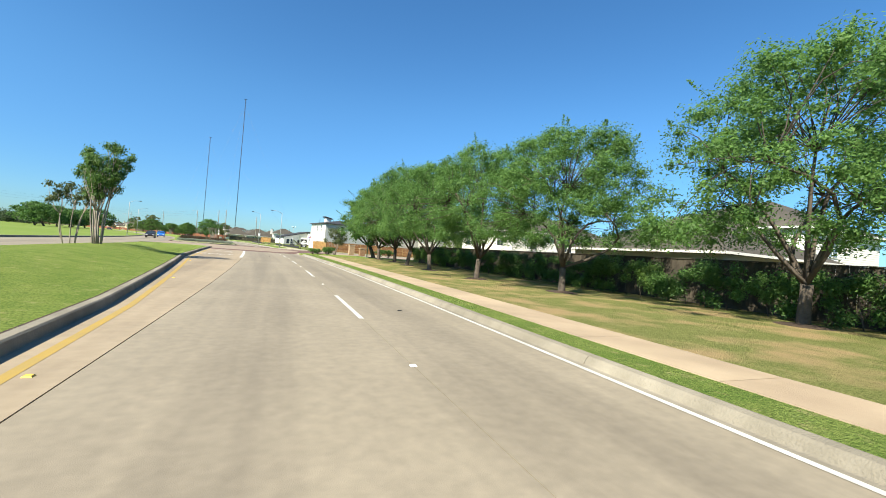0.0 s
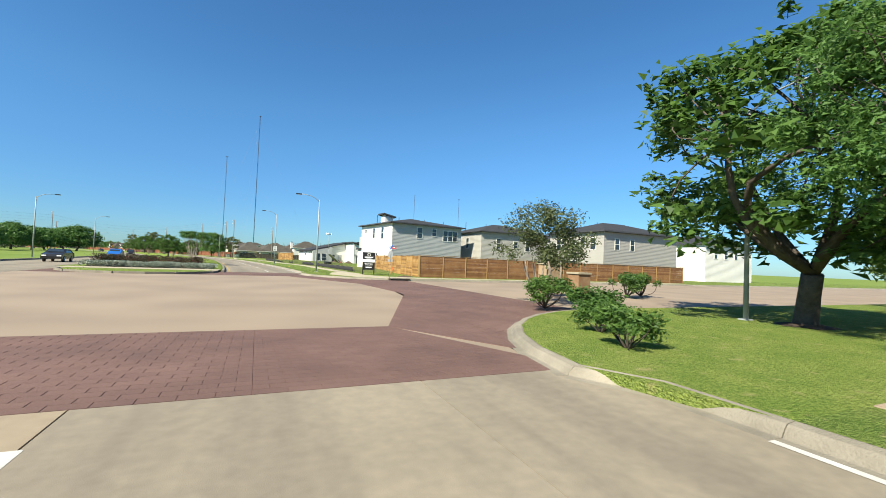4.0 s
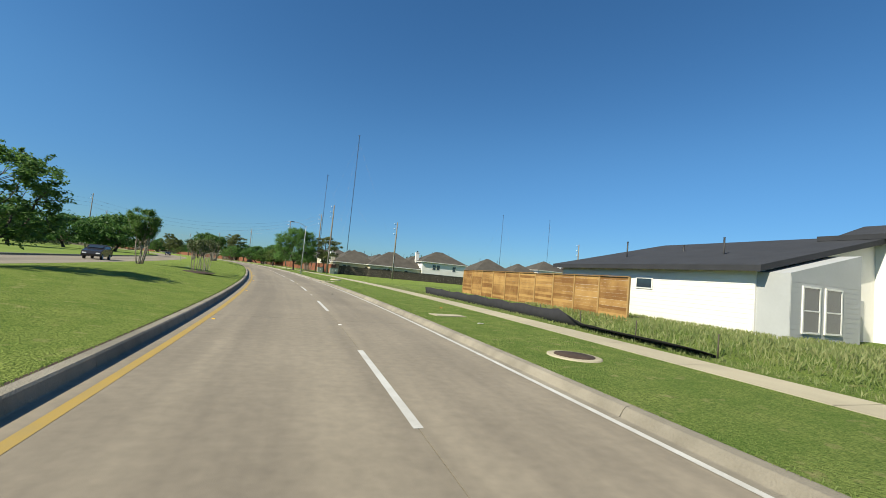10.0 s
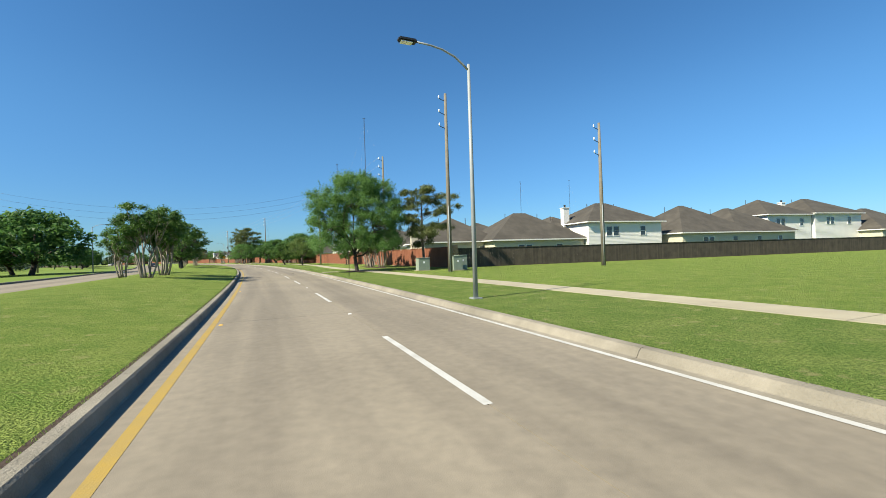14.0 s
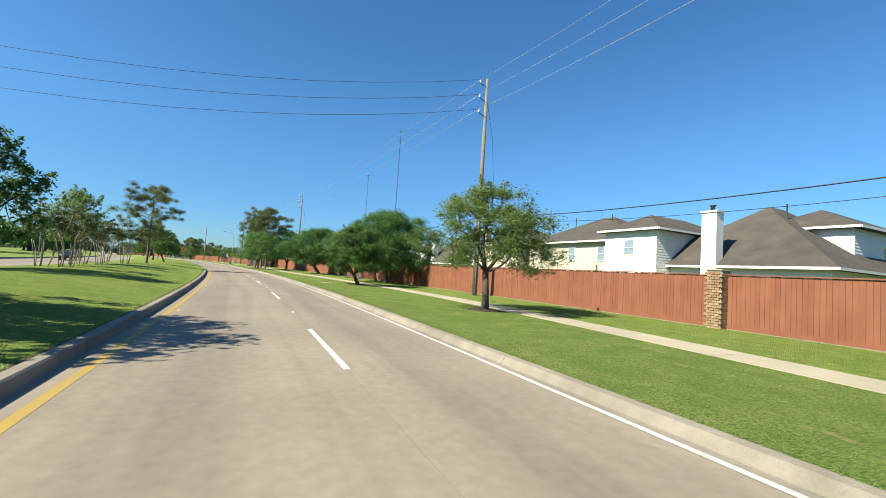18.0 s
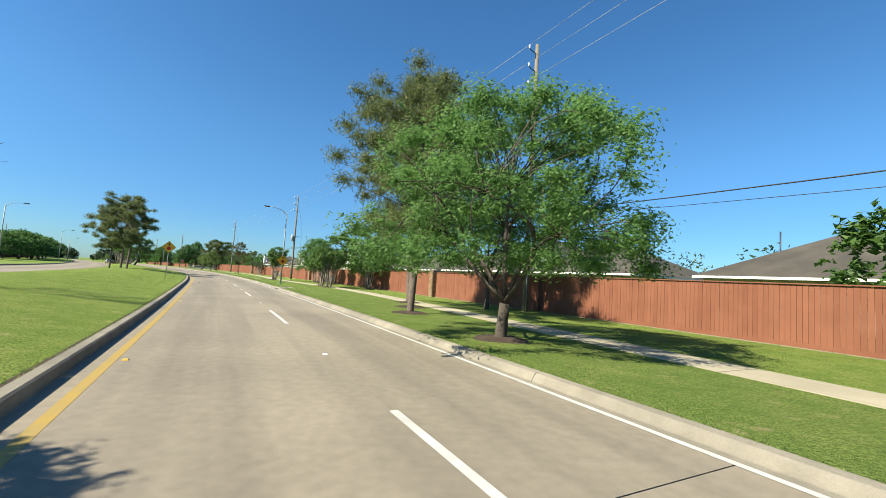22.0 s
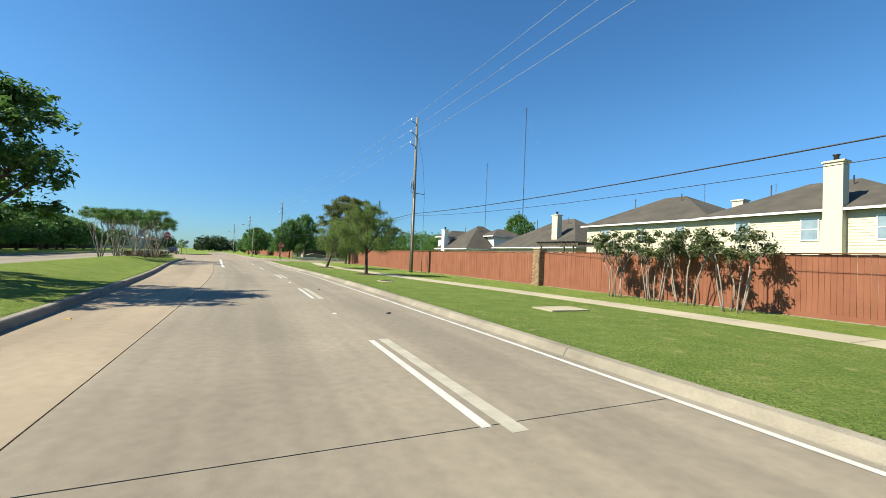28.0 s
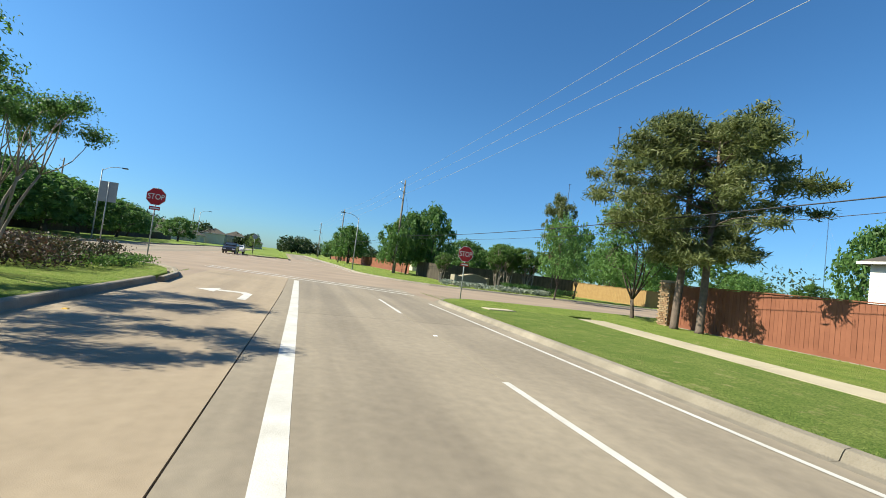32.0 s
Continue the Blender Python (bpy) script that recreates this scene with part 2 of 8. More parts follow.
FIELD = mat("field_grass", (0.1109, 0.1722, 0.03198), (0.176, 0.2202, 0.0604), rough=0.95, scale=0.05, fine=0.8, bump=1.0, bump_scale=6, spec=0.05)
DRY = lawn_mat("dry_grass", (0.125, 0.148, 0.042), (0.26, 0.262, 0.095), (0.36, 0.265, 0.135), bare=(0.55, 0.45, 0.66))
BLADE = leaf_mat("grass_blade", (0.1357, 0.2197, 0.04133), (0.2172, 0.2778, 0.07439), 0.5)
WEED = leaf_mat("weed_blade", (0.2, 0.262, 0.08), (0.34, 0.35, 0.15), 0.5)
SOIL = mat("bark_mulch", (0.075, 0.0508, 0.0358), (0.033, 0.0236, 0.0175), rough=1.0, scale=4, fine=30, bump=1.0, bump_scale=25)
PAVER = mat("red_paver", (0.169, 0.1, 0.081), (0.115, 0.068, 0.0576), rough=0.85, scale=0.8, fine=9, bump=0.5, bump_scale=40, stain=0.2, obj=0.3)
PAVER_BED = mat("red_paver_rows", (0.169, 0.1, 0.081), (0.115, 0.068, 0.0576), rough=0.85, scale=0.8, fine=9, bump=0.5, bump_scale=40, stain=0.2, island=0.3)
PAVER_SAND = mat("joint_sand", (0.1547, 0.09, 0.07437), (0.1183, 0.07, 0.05837), rough=1.0)
RUST = mat("rusty_iron", (0.084, 0.0465, 0.031), (0.042, 0.0279, 0.0217), rough=0.8, metal=0.3, fine=30, bump=0.6, bump_scale=60)
STUD_W = mat("stud_white", (0.75, 0.74, 0.70), (0.6, 0.58, 0.54), rough=0.4)
STUD_Y = mat("stud_yellow", (0.75, 0.45, 0.05), (0.6, 0.36, 0.05), rough=0.4)
DIRT = mat("bare_dirt", (0.1116, 0.07936, 0.05366), (0.06324, 0.04563, 0.03221), rough=1.0, scale=1.5, fine=14, bump=1.0, bump_scale=14)
PAINT_W = mat("white_paint", (0.533, 0.532, 0.499), (0.355, 0.342, 0.304), rough=0.7, scale=2.0, fine=26, bump=0.2)
PAINT_OLD = mat("worn_pale_paint", (0.40, 0.375, 0.31), (0.26, 0.24, 0.18), rough=0.8, scale=3.0, fine=30)
PAINT_Y = mat("yellow_paint", (0.36, 0.236, 0.042), (0.273, 0.205, 0.078), rough=0.7, scale=2.0, fine=22, bump=0.2)
BARK = mat("bark", (0.112, 0.0924, 0.0735), (0.0496, 0.0396, 0.0322), rough=0.95, scale=6, fine=30, bump=1.0, bump_scale=22)
BARK_PINE = mat("pine_bark", (0.18, 0.14, 0.111), (0.078, 0.0608, 0.0501), rough=0.95, scale=5, fine=22, bump=1.0, bump_scale=16)
BARK_PALE = mat("smooth_pale_bark", (0.31, 0.269, 0.224), (0.167, 0.138, 0.109), rough=0.8, scale=4, fine=14, bump=0.4)
LEAF = leaf_mat("oak_leaf", (0.1183, 0.2138, 0.0435), (0.05345, 0.1166, 0.02537), 0.48)
LEAF_SILVER = leaf_mat("live_oak_pale_leaf", (0.1848, 0.2621, 0.06821), (0.09744, 0.1512, 0.03898), 0.55)
LEAF_BRIGHT = leaf_mat("elm_leaf", (0.158, 0.292, 0.075), (0.088, 0.182, 0.045), 0.57)
LEAF_DARK = leaf_mat("live_oak_leaf", (0.1125, 0.2184, 0.0509), (0.05345, 0.1243, 0.0297), 0.48)
LEAF_GREY = leaf_mat("grey_green_leaf", (0.111, 0.137, 0.0522), (0.0592, 0.0828, 0.0278), 0.35)
NEEDLE = leaf_mat("pine_needle", (0.1674, 0.1942, 0.06667), (0.08369, 0.1126, 0.03637), 0.42)
NEEDLE_DRY = leaf_mat("brown_pine_needle", (0.165, 0.115, 0.045), (0.075, 0.095, 0.034), 0.25)
FAR_LEAF = leaf_mat("distant_leaf", (0.0525, 0.0863, 0.028), (0.03, 0.0525, 0.02), 0.2)
FENCE_RED = mat("stained_fence", (0.2281, 0.08952, 0.04958), (0.1681, 0.06226, 0.03378), rough=0.8, scale=1.2, fine=12, bump=0.4, bump_scale=30, island=0.5)
FENCE_BOARD = mat("stained_board", (0.2281, 0.08952, 0.04958), (0.1681, 0.06226, 0.03378), rough=0.8, scale=1.2, fine=12, bump=0.4, bump_scale=30, obj=0.5)
# side street run: redder and darker cedar colour than the other runs
FENCE_NEW2 = mat("new_red_cedar", (0.255, 0.133, 0.0558), (0.145, 0.0651, 0.0267), rough=0.75, scale=1.5, fine=9, bump=0.35, bump_scale=26, obj=1.0)
FENCE_NEW = mat("new_cedar", (0.383, 0.229, 0.0775), (0.174, 0.0837, 0.0248), rough=0.75, scale=1.3, fine=9, bump=0.35, bump_scale=26, obj=1.0)
FENCE_POST = mat("pale_cedar_post", (0.36, 0.236, 0.093), (0.29, 0.18, 0.0682), rough=0.75, fine=14, bump=0.3)
FENCE_OLD = mat("weathered_fence", (0.084, 0.0713, 0.0529), (0.042, 0.0359, 0.0276), rough=0.9, scale=1.5, fine=12, bump=0.5, island=0.5)
BRICK = mat("tan_brick", (0.322, 0.238, 0.143), (0.211, 0.125, 0.068), rough=0.9, scale=3, fine=30, bump=0.4, obj=1.0)
MORTAR = mat("mortar", (0.27, 0.248, 0.205), (0.216, 0.192, 0.155), rough=0.95, fine=40, bump=0.4)
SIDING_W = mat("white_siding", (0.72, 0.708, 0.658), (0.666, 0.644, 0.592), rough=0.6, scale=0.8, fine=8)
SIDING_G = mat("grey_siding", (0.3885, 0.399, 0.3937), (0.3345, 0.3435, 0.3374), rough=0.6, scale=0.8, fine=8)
SIDING_T = mat("greige_siding", (0.36, 0.348, 0.312), (0.324, 0.311, 0.281), rough=0.6, scale=0.8, fine=8)
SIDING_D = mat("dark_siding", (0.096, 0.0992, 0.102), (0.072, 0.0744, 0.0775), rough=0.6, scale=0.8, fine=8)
SIDING_C = mat("cream_siding", (0.533, 0.495, 0.37), (0.475, 0.435, 0.326), rough=0.65, scale=0.8, fine=8)
SHINGLE = mat("brown_shingle", (0.0952, 0.0849, 0.0685), (0.056, 0.0508, 0.0422), rough=0.95, scale=1.0, fine=14, bump=0.8, bump_scale=14, stain=0.2)
SHINGLE_D = mat("charcoal_shingle", (0.0385, 0.0406, 0.0455), (0.0245, 0.0259, 0.0294), rough=0.9, scale=1.0, fine=14, bump=0.6, bump_scale=14)
TRIM = mat("white_trim", (0.68, 0.679, 0.634), (0.629, 0.618, 0.572), rough=0.5)
TRIM_D = mat("charcoal_trim", (0.06, 0.062, 0.068), (0.05, 0.05, 0.055), rough=0.5)
GLASS = mat("window_glass", (0.03, 0.045, 0.06), (0.02, 0.03, 0.04), rough=0.06, spec=0.8)
BLIND = mat("blinds_behind_glass", (0.27, 0.34, 0.38), (0.13, 0.18, 0.21), rough=0.1, spec=0.8, scale=1.6)
STEEL = mat("galvanised_steel", (0.322, 0.345, 0.338), (0.248, 0.267, 0.267), rough=0.55, metal=0.15, scale=3, fine=30)
BRIGHT_WIRE = mat("bare_aluminium_wire", (0.36, 0.36, 0.35), (0.28, 0.28, 0.27), rough=0.5, metal=0.2)
DARK_METAL = mat("dark_metal", (0.05, 0.05, 0.05), (0.035, 0.035, 0.035), rough=0.5, metal=0.5)
POLE_WOOD = mat("pole_wood", (0.2121, 0.1893, 0.1485), (0.1377, 0.1207, 0.09206), rough=0.95, scale=3, fine=16, bump=0.6, bump_scale=20)
BLACK_FABRIC = mat("black_silt_fabric", (0.018, 0.018, 0.02), (0.03, 0.03, 0.032), rough=0.9, scale=3, fine=20, bump=0.6, bump_scale=12)
SIGN_W = mat("sign_white", (0.85, 0.85, 0.83), (0.8, 0.8, 0.78), rough=0.4)
SIGN_BACK = mat("sign_back", (0.30, 0.31, 0.31), (0.22, 0.23, 0.23), rough=0.5, metal=0.3)
SIGN_K = mat("sign_black", (0.015, 0.015, 0.016), (0.02, 0.02, 0.02), rough=0.45)
SIGN_R = mat("sign_red", (0.50, 0.025, 0.03), (0.42, 0.02, 0.025), rough=0.4)
SIGN_B = mat("sign_blue", (0.02, 0.10, 0.42), (0.02, 0.08, 0.36), rough=0.4)
SIGN_Y = mat("sign_yellow", (0.78, 0.40, 0.03), (0.70, 0.36, 0.03), rough=0.4)
ORANGE = mat("orange_plastic", (0.85, 0.17, 0.03), (0.78, 0.14, 0.03), rough=0.5)
BOX_GREEN = mat("utility_green", (0.26, 0.30, 0.24), (0.21, 0.25, 0.20), rough=0.5)
BOX_TAN = mat("utility_tan", (0.52, 0.46, 0.37), (0.45, 0.40, 0.32), rough=0.5)
FLOWER_W = leaf_mat("silver_leaf", (0.302, 0.336, 0.278), (0.157, 0.198, 0.139), 0.2)
FLOWER_R = leaf_mat("rose_bloom", (0.244, 0.03, 0.0406), (0.151, 0.021, 0.029), 0.25)
BURGUNDY = leaf_mat("burgundy_leaf", (0.0754, 0.039, 0.0261), (0.0377, 0.051, 0.0174), 0.25)
CAR_BLUE = mat("blue_car_paint", (0.02, 0.13, 0.42), (0.02, 0.11, 0.38), rough=0.25, spec=0.6)
CAR_BLACK = mat("dark_car_paint", (0.02, 0.02, 0.023), (0.02, 0.02, 0.022), rough=0.25, spec=0.6)
CAR_WHITE = mat("silver_car_paint", (0.55, 0.55, 0.55), (0.5, 0.5, 0.5), rough=0.25, spec=0.6)
RUBBER = mat("rubber", (0.02, 0.02, 0.02), (0.03, 0.03, 0.03), rough=0.9)
PANEL = mat("solar_panel", (0.02, 0.022, 0.03), (0.03, 0.03, 0.04), rough=0.2, spec=0.7)


# ---- plan helpers ----
AX = np.array(AXIS)


def at(s, o=0.0):
    """The plan's point at s metres along the lane line and o metres to its right."""
    u = (s + 60.0) / 20.0
    i = min(max(int(math.floor(u)), 1), len(AX) - 3)
    t = u - i
    p0, p1, p2, p3 = AX[i - 1], AX[i], AX[i + 1], AX[i + 2]
    if 0 <= t <= 1:
        p = 0.5 * (2 * p1 + (p2 - p0) * t + (2 * p0 - 5 * p1 + 4 * p2 - p3) * t * t + (3 * p1 - p0 - 3 * p2 + p3) * t ** 3)
        d = 0.5 * ((p2 - p0) + 2 * (2 * p0 - 5 * p1 + 4 * p2 - p3) * t + 3 * (3 * p1 - p0 - 3 * p2 + p3) * t * t)
    else:
        e = min(max(t, 0), 1)
        d = 0.5 * ((p2 - p0) + 2 * (2 * p0 - 5 * p1 + 4 * p2 - p3) * e + 3 * (3 * p1 - p0 - 3 * p2 + p3) * e * e)
        p = (p1 if t < 0 else p2) + d * (t - e)
    d = d / np.hypot(*d)
    return float(p[0] + d[1] * o), float(p[1] - d[0] * o)


def head(s):
    """The road's direction at s, in degrees to the left of +y."""
    a, b = at(s - 1), at(s + 1)
    return math.degrees(math.atan2(a[0] - b[0], b[1] - a[1]))


def table(*rows):
    xs, ys = [r[0] for r in rows], [r[1] for r in rows]
    return lambda s: float(np.interp(s, xs, ys))


def mesh_ob(name, verts, faces, material, parent=None, smooth=False, label=""):
    me = bpy.data.meshes.new(name)
    me.from_pydata(verts, [], faces)
    for m in material if isinstance(material, (list, tuple)) else (material,):
        me.materials.append(m)
    if smooth:
        me.polygons.foreach_set("use_smooth", [True] * len(me.polygons))
    me.update()
    ob = new(name, me)
    if parent:
        ob.parent = parent
    if label:
        tagged(ob, label)
    return ob


def part(name, bm, material, parent=None, label="", smooth=False):
    me = bpy.data.meshes.new(name)
    bm.to_mesh(me)
    bm.free()
    me.materials.append(material)
    if smooth:
        me.polygons.foreach_set("use_smooth", [True] * len(me.polygons))
    ob = new(name, me)
    if parent:
        ob.parent = parent
    if label:
        tagged(ob, label)
    return ob


def empty(name, m, label, category, group=""):
    e = new(name)
    e.empty_display_size = 0.2
    e.matrix_world = m
    return tagged(e, label, category, group)


def boxes(*items, bevel=0.0):
    """A bmesh of boxes, each (x0, x1, y0, y1, z0, z1)."""
    bm = bmesh.new()
    for x0, x1, y0, y1, z0, z1 in items:
        v = [bm.verts.new(c) for c in ((x0, y0, z0), (x1, y0, z0), (x1, y1, z0), (x0, y1, z0), (x0, y0, z1), (x1, y0, z1), (x1, y1, z1), (x0, y1, z1))]
        for f in ((0, 3, 2, 1), (4, 5, 6, 7), (0, 1, 5, 4), (1, 2, 6, 5), (2, 3, 7, 6), (3, 0, 4, 7)):
            bm.faces.new([v[i] for i in f])
    if bevel:
        bmesh.ops.bevel(bm, geom=bm.edges[:], offset=bevel, segments=2, affect="EDGES")
    return bm


def tubes(*lines, sides=8):
    """Verts and faces of tapered tubes, each a list of (x, y, z, radius)."""
    V, F = [], []
    for pts in lines:
        base = len(V)
        for i, (x, y, z, r) in enumerate(pts):
            a = Vector(pts[max(i - 1, 0)][:3])
            b = Vector(pts[min(i + 1, len(pts) - 1)][:3])
            d = (b - a).normalized() if (b - a).length > 1e-6 else Vector((0, 0, 1))
            side = d.cross(Vector((0.3, 1, 0.1))).normalized()
            other = d.cross(side)
            for k in range(sides):
                w = 2 * math.pi * k / sides
                q = Vector((x, y, z)) + side * (math.cos(w) * r) + other * (math.sin(w) * r)
                V.append(tuple(q))
        for i in range(len(pts) - 1):
            for k in range(sides):
                k2 = (k + 1) % sides
                F.append((base + i * sides + k, base + i * sides + k2, base + (i + 1) * sides + k2, base + (i + 1) * sides + k))
        F.append(tuple(base + k for k in range(sides))[::-1])
        F.append(tuple(base + (len(pts) - 1) * sides + k for k in range(sides)))
    return V, F


def tube(name, material, parent, *lines, sides=8, label=""):
    V, F = tubes(*lines, sides=sides)
    return mesh_ob(name, V, F, material, parent, True, label)


def ribbon(name, s0, s1, left, right, z, material, step=4.0, parent=None, depth=0.0, kind="structure", label="", category=""):
    """A strip of ground between two offsets from the lane line, with skirts where depth is given."""
    n = max(2, int(math.ceil((s1 - s0) / step)) + 1)
    V, F = [], []
    f0 = left if callable(left) else (lambda s: left)
    f1 = right if callable(right) else (lambda s: right)
    for i in range(n):
        s = s0 + (s1 - s0) * i / (n - 1)
        a, b = at(s, f0(s)), at(s, f1(s))
        V += [(*a, z), (*b, z)]
        if depth:
            V += [(*a, z - depth), (*b, z - depth)]
    w = 4 if depth else 2
    for i in range(n - 1):
        a, b = i * w, (i + 1) * w
        F.append((a, a + 1, b + 1, b))
        if depth:
            F += [(a + 2, a, b, b + 2), (a + 1, a + 3, b + 3, b + 1)]
    if depth:
        F += [(0, 2, 3, 1), ((n - 1) * w, (n - 1) * w + 1, (n - 1) * w + 3, (n - 1) * w + 2)]
    ob = mesh_ob(name, V, F, material, parent)
    if not parent:
        tagged(ob, label, category, kind=kind)
    return ob


def sweep(name, pts, profile, material, parent=None):
    """A profile of (offset to the right, z) swept along plan points."""
    V, F = [], []
    k = len(profile)
    P = [Vector(p) for p in pts]
    for i, p in enumerate(P):
        d = (P[min(i + 1, len(P) - 1)] - P[max(i - 1, 0)]).normalized()
        for o, z in profile:
            V.append((p.x + d.y * o, p.y - d.x * o, z))
    for i in range(len(P) - 1):
        for j in range(k - 1):
            F.append((i * k + j, (i + 1) * k + j, (i + 1) * k + j + 1, i * k + j + 1))
    F += [tuple(range(k)), tuple((len(P) - 1) * k + j for j in range(k))[::-1]]
    return mesh_ob(name, V, F, material, parent)


def line(s0, s1, o, step=4.0):
    n = max(2, int((s1 - s0) / step) + 1)
    f = o if callable(o) else (lambda s: o)
    return [at(s0 + (s1 - s0) * i / (n - 1), f(s0 + (s1 - s0) * i / (n - 1))) for i in range(n)]


def polygon(name, pts, z, material, depth=0.0, label="", category="", kind="structure", parent=None):
    n = len(pts)
    V = [(x, y, z) for x, y in pts] + ([(x, y, z - depth) for x, y in pts] if depth else [])
    F = [tuple(range(n))]
    if depth:
        F += [(i, i + n, (i + 1) % n + n, (i + 1) % n) for i in range(n)]
    ob = mesh_ob(name, V, F, material, parent)
    if not parent:
        tagged(ob, label, category, kind=kind)
    return ob


def arc(cx, cy, r, a0, a1, n=10):
    return [(cx + r * math.cos(radians(a0 + (a1 - a0) * i / n)), cy + r * math.sin(radians(a0 + (a1 - a0) * i / n))) for i in range(n + 1)]


# ---- ground and roads ----
S_IN, S_OUT = 61.0, 97.0            # the first crossing, along the lane line
E_IN, E_OUT = 519.0, 572.0          # the last crossing
LEFT = table((-60, -4.0), (0, -4.5), (12, -5.2), (36, -7.6), (50, -8.1), (70, -8.2), (96, -4.0), (100, -3.9), (425, -3.9), (440, -4.6), (459, -6.2), (489, -7.4), (511, -8.0), (535, -8.1), (572, -4.4), (700, -4.2))
RIGHT = 2.95
FAR_NEAR, FAR_FAR = -16.0, -24.0    # the opposite carriageway
# the pavement meanders between kerb and fence
BENDS = table((-60, 4.0), (30, 4.05), (46, 4.3), (62, 5.0), (88, 6.6), (100, 7.0), (118, 7.3), (130, 8.3), (141, 7.5), (150, 7.2), (193, 8.2), (206, 8.1), (240, 7.2), (262, 6.7), (270, 7.4), (285, 8.7), (297, 9.3), (306, 9.2), (320, 8.3), (335, 7.3), (343, 6.8), (355, 7.2), (375, 8.8), (388, 9.3), (404, 8.0), (418, 7.1), (435, 8.5), (455, 10.2), (465, 9.7), (476, 8.0), (498, 7.0), (507, 7.5), (520, 9.2), (530, 11.0), (560, 11.0), (700, 9))


def WALK_IN(s):
    return sum(BENDS(s + q) for q in (-6, -4, -2, 0, 2, 4, 6)) / 7


def WALK_OUT(s):
    return WALK_IN(s) + 1.45


tagged(mesh_ob("ground", [(-2600, -1500, -0.12), (2600, -1500, -0.12), (2600, 3600, -0.12), (-2600, 3600, -0.12)], [(0, 1, 2, 3)], FIELD), "flat grassy plain reaching the horizon", "ground", kind="structure")
road = tagged(new("road"), "tan concrete divided road with painted lane lines", "road", kind="structure")
for a, b in ((-60, 61), (99, 526), (586, 690)):
    ribbon("joint_filler", a, b, lambda s: LEFT(s) - 0.1, RIGHT + 0.1, -0.03, JOINT, parent=road)
def lane_marks(ob):
    """Store each point's place across and along the road for the wear."""
    n = len(ob.data.vertices)
    at_x = ob.data.attributes.new("across", "FLOAT", "POINT")
    at_y = ob.data.attributes.new("along", "FLOAT", "POINT")
    return at_x, at_y, n


def slab(name, s0, s1, left, right, material, parent, step=3.0):
    ob = ribbon(name, s0, s1, left, right, 0.0, material, step=step, parent=parent, depth=0.1)
    f0 = left if callable(left) else (lambda s: left)
    f1 = right if callable(right) else (lambda s: right)
    at_x, at_y, n = lane_marks(ob)
    m = n // 4
    ss = [s0 + (s1 - s0) * i / (m - 1) for i in range(m)]
    at_x.data.foreach_set("value", [v for s in ss for v in (f0(s), f1(s), f0(s), f1(s))])
    at_y.data.foreach_set("value", [s for s in ss for k in range(4)])
    return ob


# cast in bays; the crossings between have aprons of their own
BAYS = [-60 + 121 * k / 8 for k in range(9)], [99 + 429 * k / 29 for k in range(30)], [586 + 104 * k / 7 for k in range(8)]
for bay in BAYS:
    for s, e in zip(bay[:-1], bay[1:]):
        slab("road_slab", s + 0.009, e - 0.009, lambda q: max(-3.95, LEFT(q)), -0.006, CONCRETE, road)
        slab("road_slab", s + 0.009, e - 0.009, 0.006, RIGHT, CONCRETE, road)
        if min(LEFT(s), LEFT(e)) < -4.3:
            slab("turn_lane_slab", s + 0.009, e - 0.009, LEFT, -3.97, CONCRETE_WARM, road)

# opposite carriageway
far_road = tagged(new("far_road"), "concrete carriageway beyond the grass median", "road", kind="structure")
for k in range(38):
    for fa, fb in ((FAR_FAR, -20.01), (-19.99, FAR_NEAR)):
        slab("road_slab", -60 + 20 * k + 0.012, -40 + 20 * k - 0.012, fa, fb, CONCRETE, far_road, 5.0)
KERB_L = [(0.02, -0.1), (0.02, 0.001), (0.0, 0.012), (-0.03, 0.16), (-0.06, 0.185), (-0.20, 0.19), (-0.24, 0.15), (-0.24, -0.1)]
KERB_R = [(-0.2, -0.1), (-0.2, 0.0015), (-0.02, 0.005), (0.0, 0.014), (0.05, 0.10), (0.09, 0.14), (0.22, 0.158), (0.26, 0.15), (0.26, -0.1)]


def kerb(name, pts, profile):
    """A run of kerb cast in lengths of about 6 m."""
    top = tagged(new(name), "worn concrete kerb with open joints", "kerb", kind="structure")
    step = 2
    for i in range(0, len(pts) - 1, step):
        seg = [Vector(p) for p in pts[i:i + step + 1]]
        if len(seg) < 2:
            continue
        a, b = seg[0], seg[-1]
        seg[0] = a + (seg[1] - a).normalized() * 0.006
        seg[-1] = b + (seg[-2] - b).normalized() * 0.006
        sweep("kerb_stone", [tuple(q) for q in seg], profile, KERB, top)
    return top


kerb("kerb_median_south", line(-60, 66, LEFT, 3.0), KERB_L)
kerb("kerb_median", line(97.5, E_IN - 1, LEFT, 3.0), KERB_L)
kerb("kerb_median_north", line(E_OUT, 690, LEFT, 4.0), KERB_L)
kerb("kerb_far_near", line(-60, 60, FAR_NEAR, 6.0), KERB_R)
kerb("kerb_far_near", line(104, 520, FAR_NEAR, 6.0), KERB_R)
kerb("kerb_far", line(-60, 690, FAR_FAR, 8.0), KERB_L)
kerb("kerb_right_south", line(-60, 58, RIGHT, 3.0), KERB_R)
kerb("kerb_right", line(101, 519.5, RIGHT, 3.0), KERB_R)
kerb("kerb_right_north", line(550, 690, RIGHT, 4.0), KERB_R)


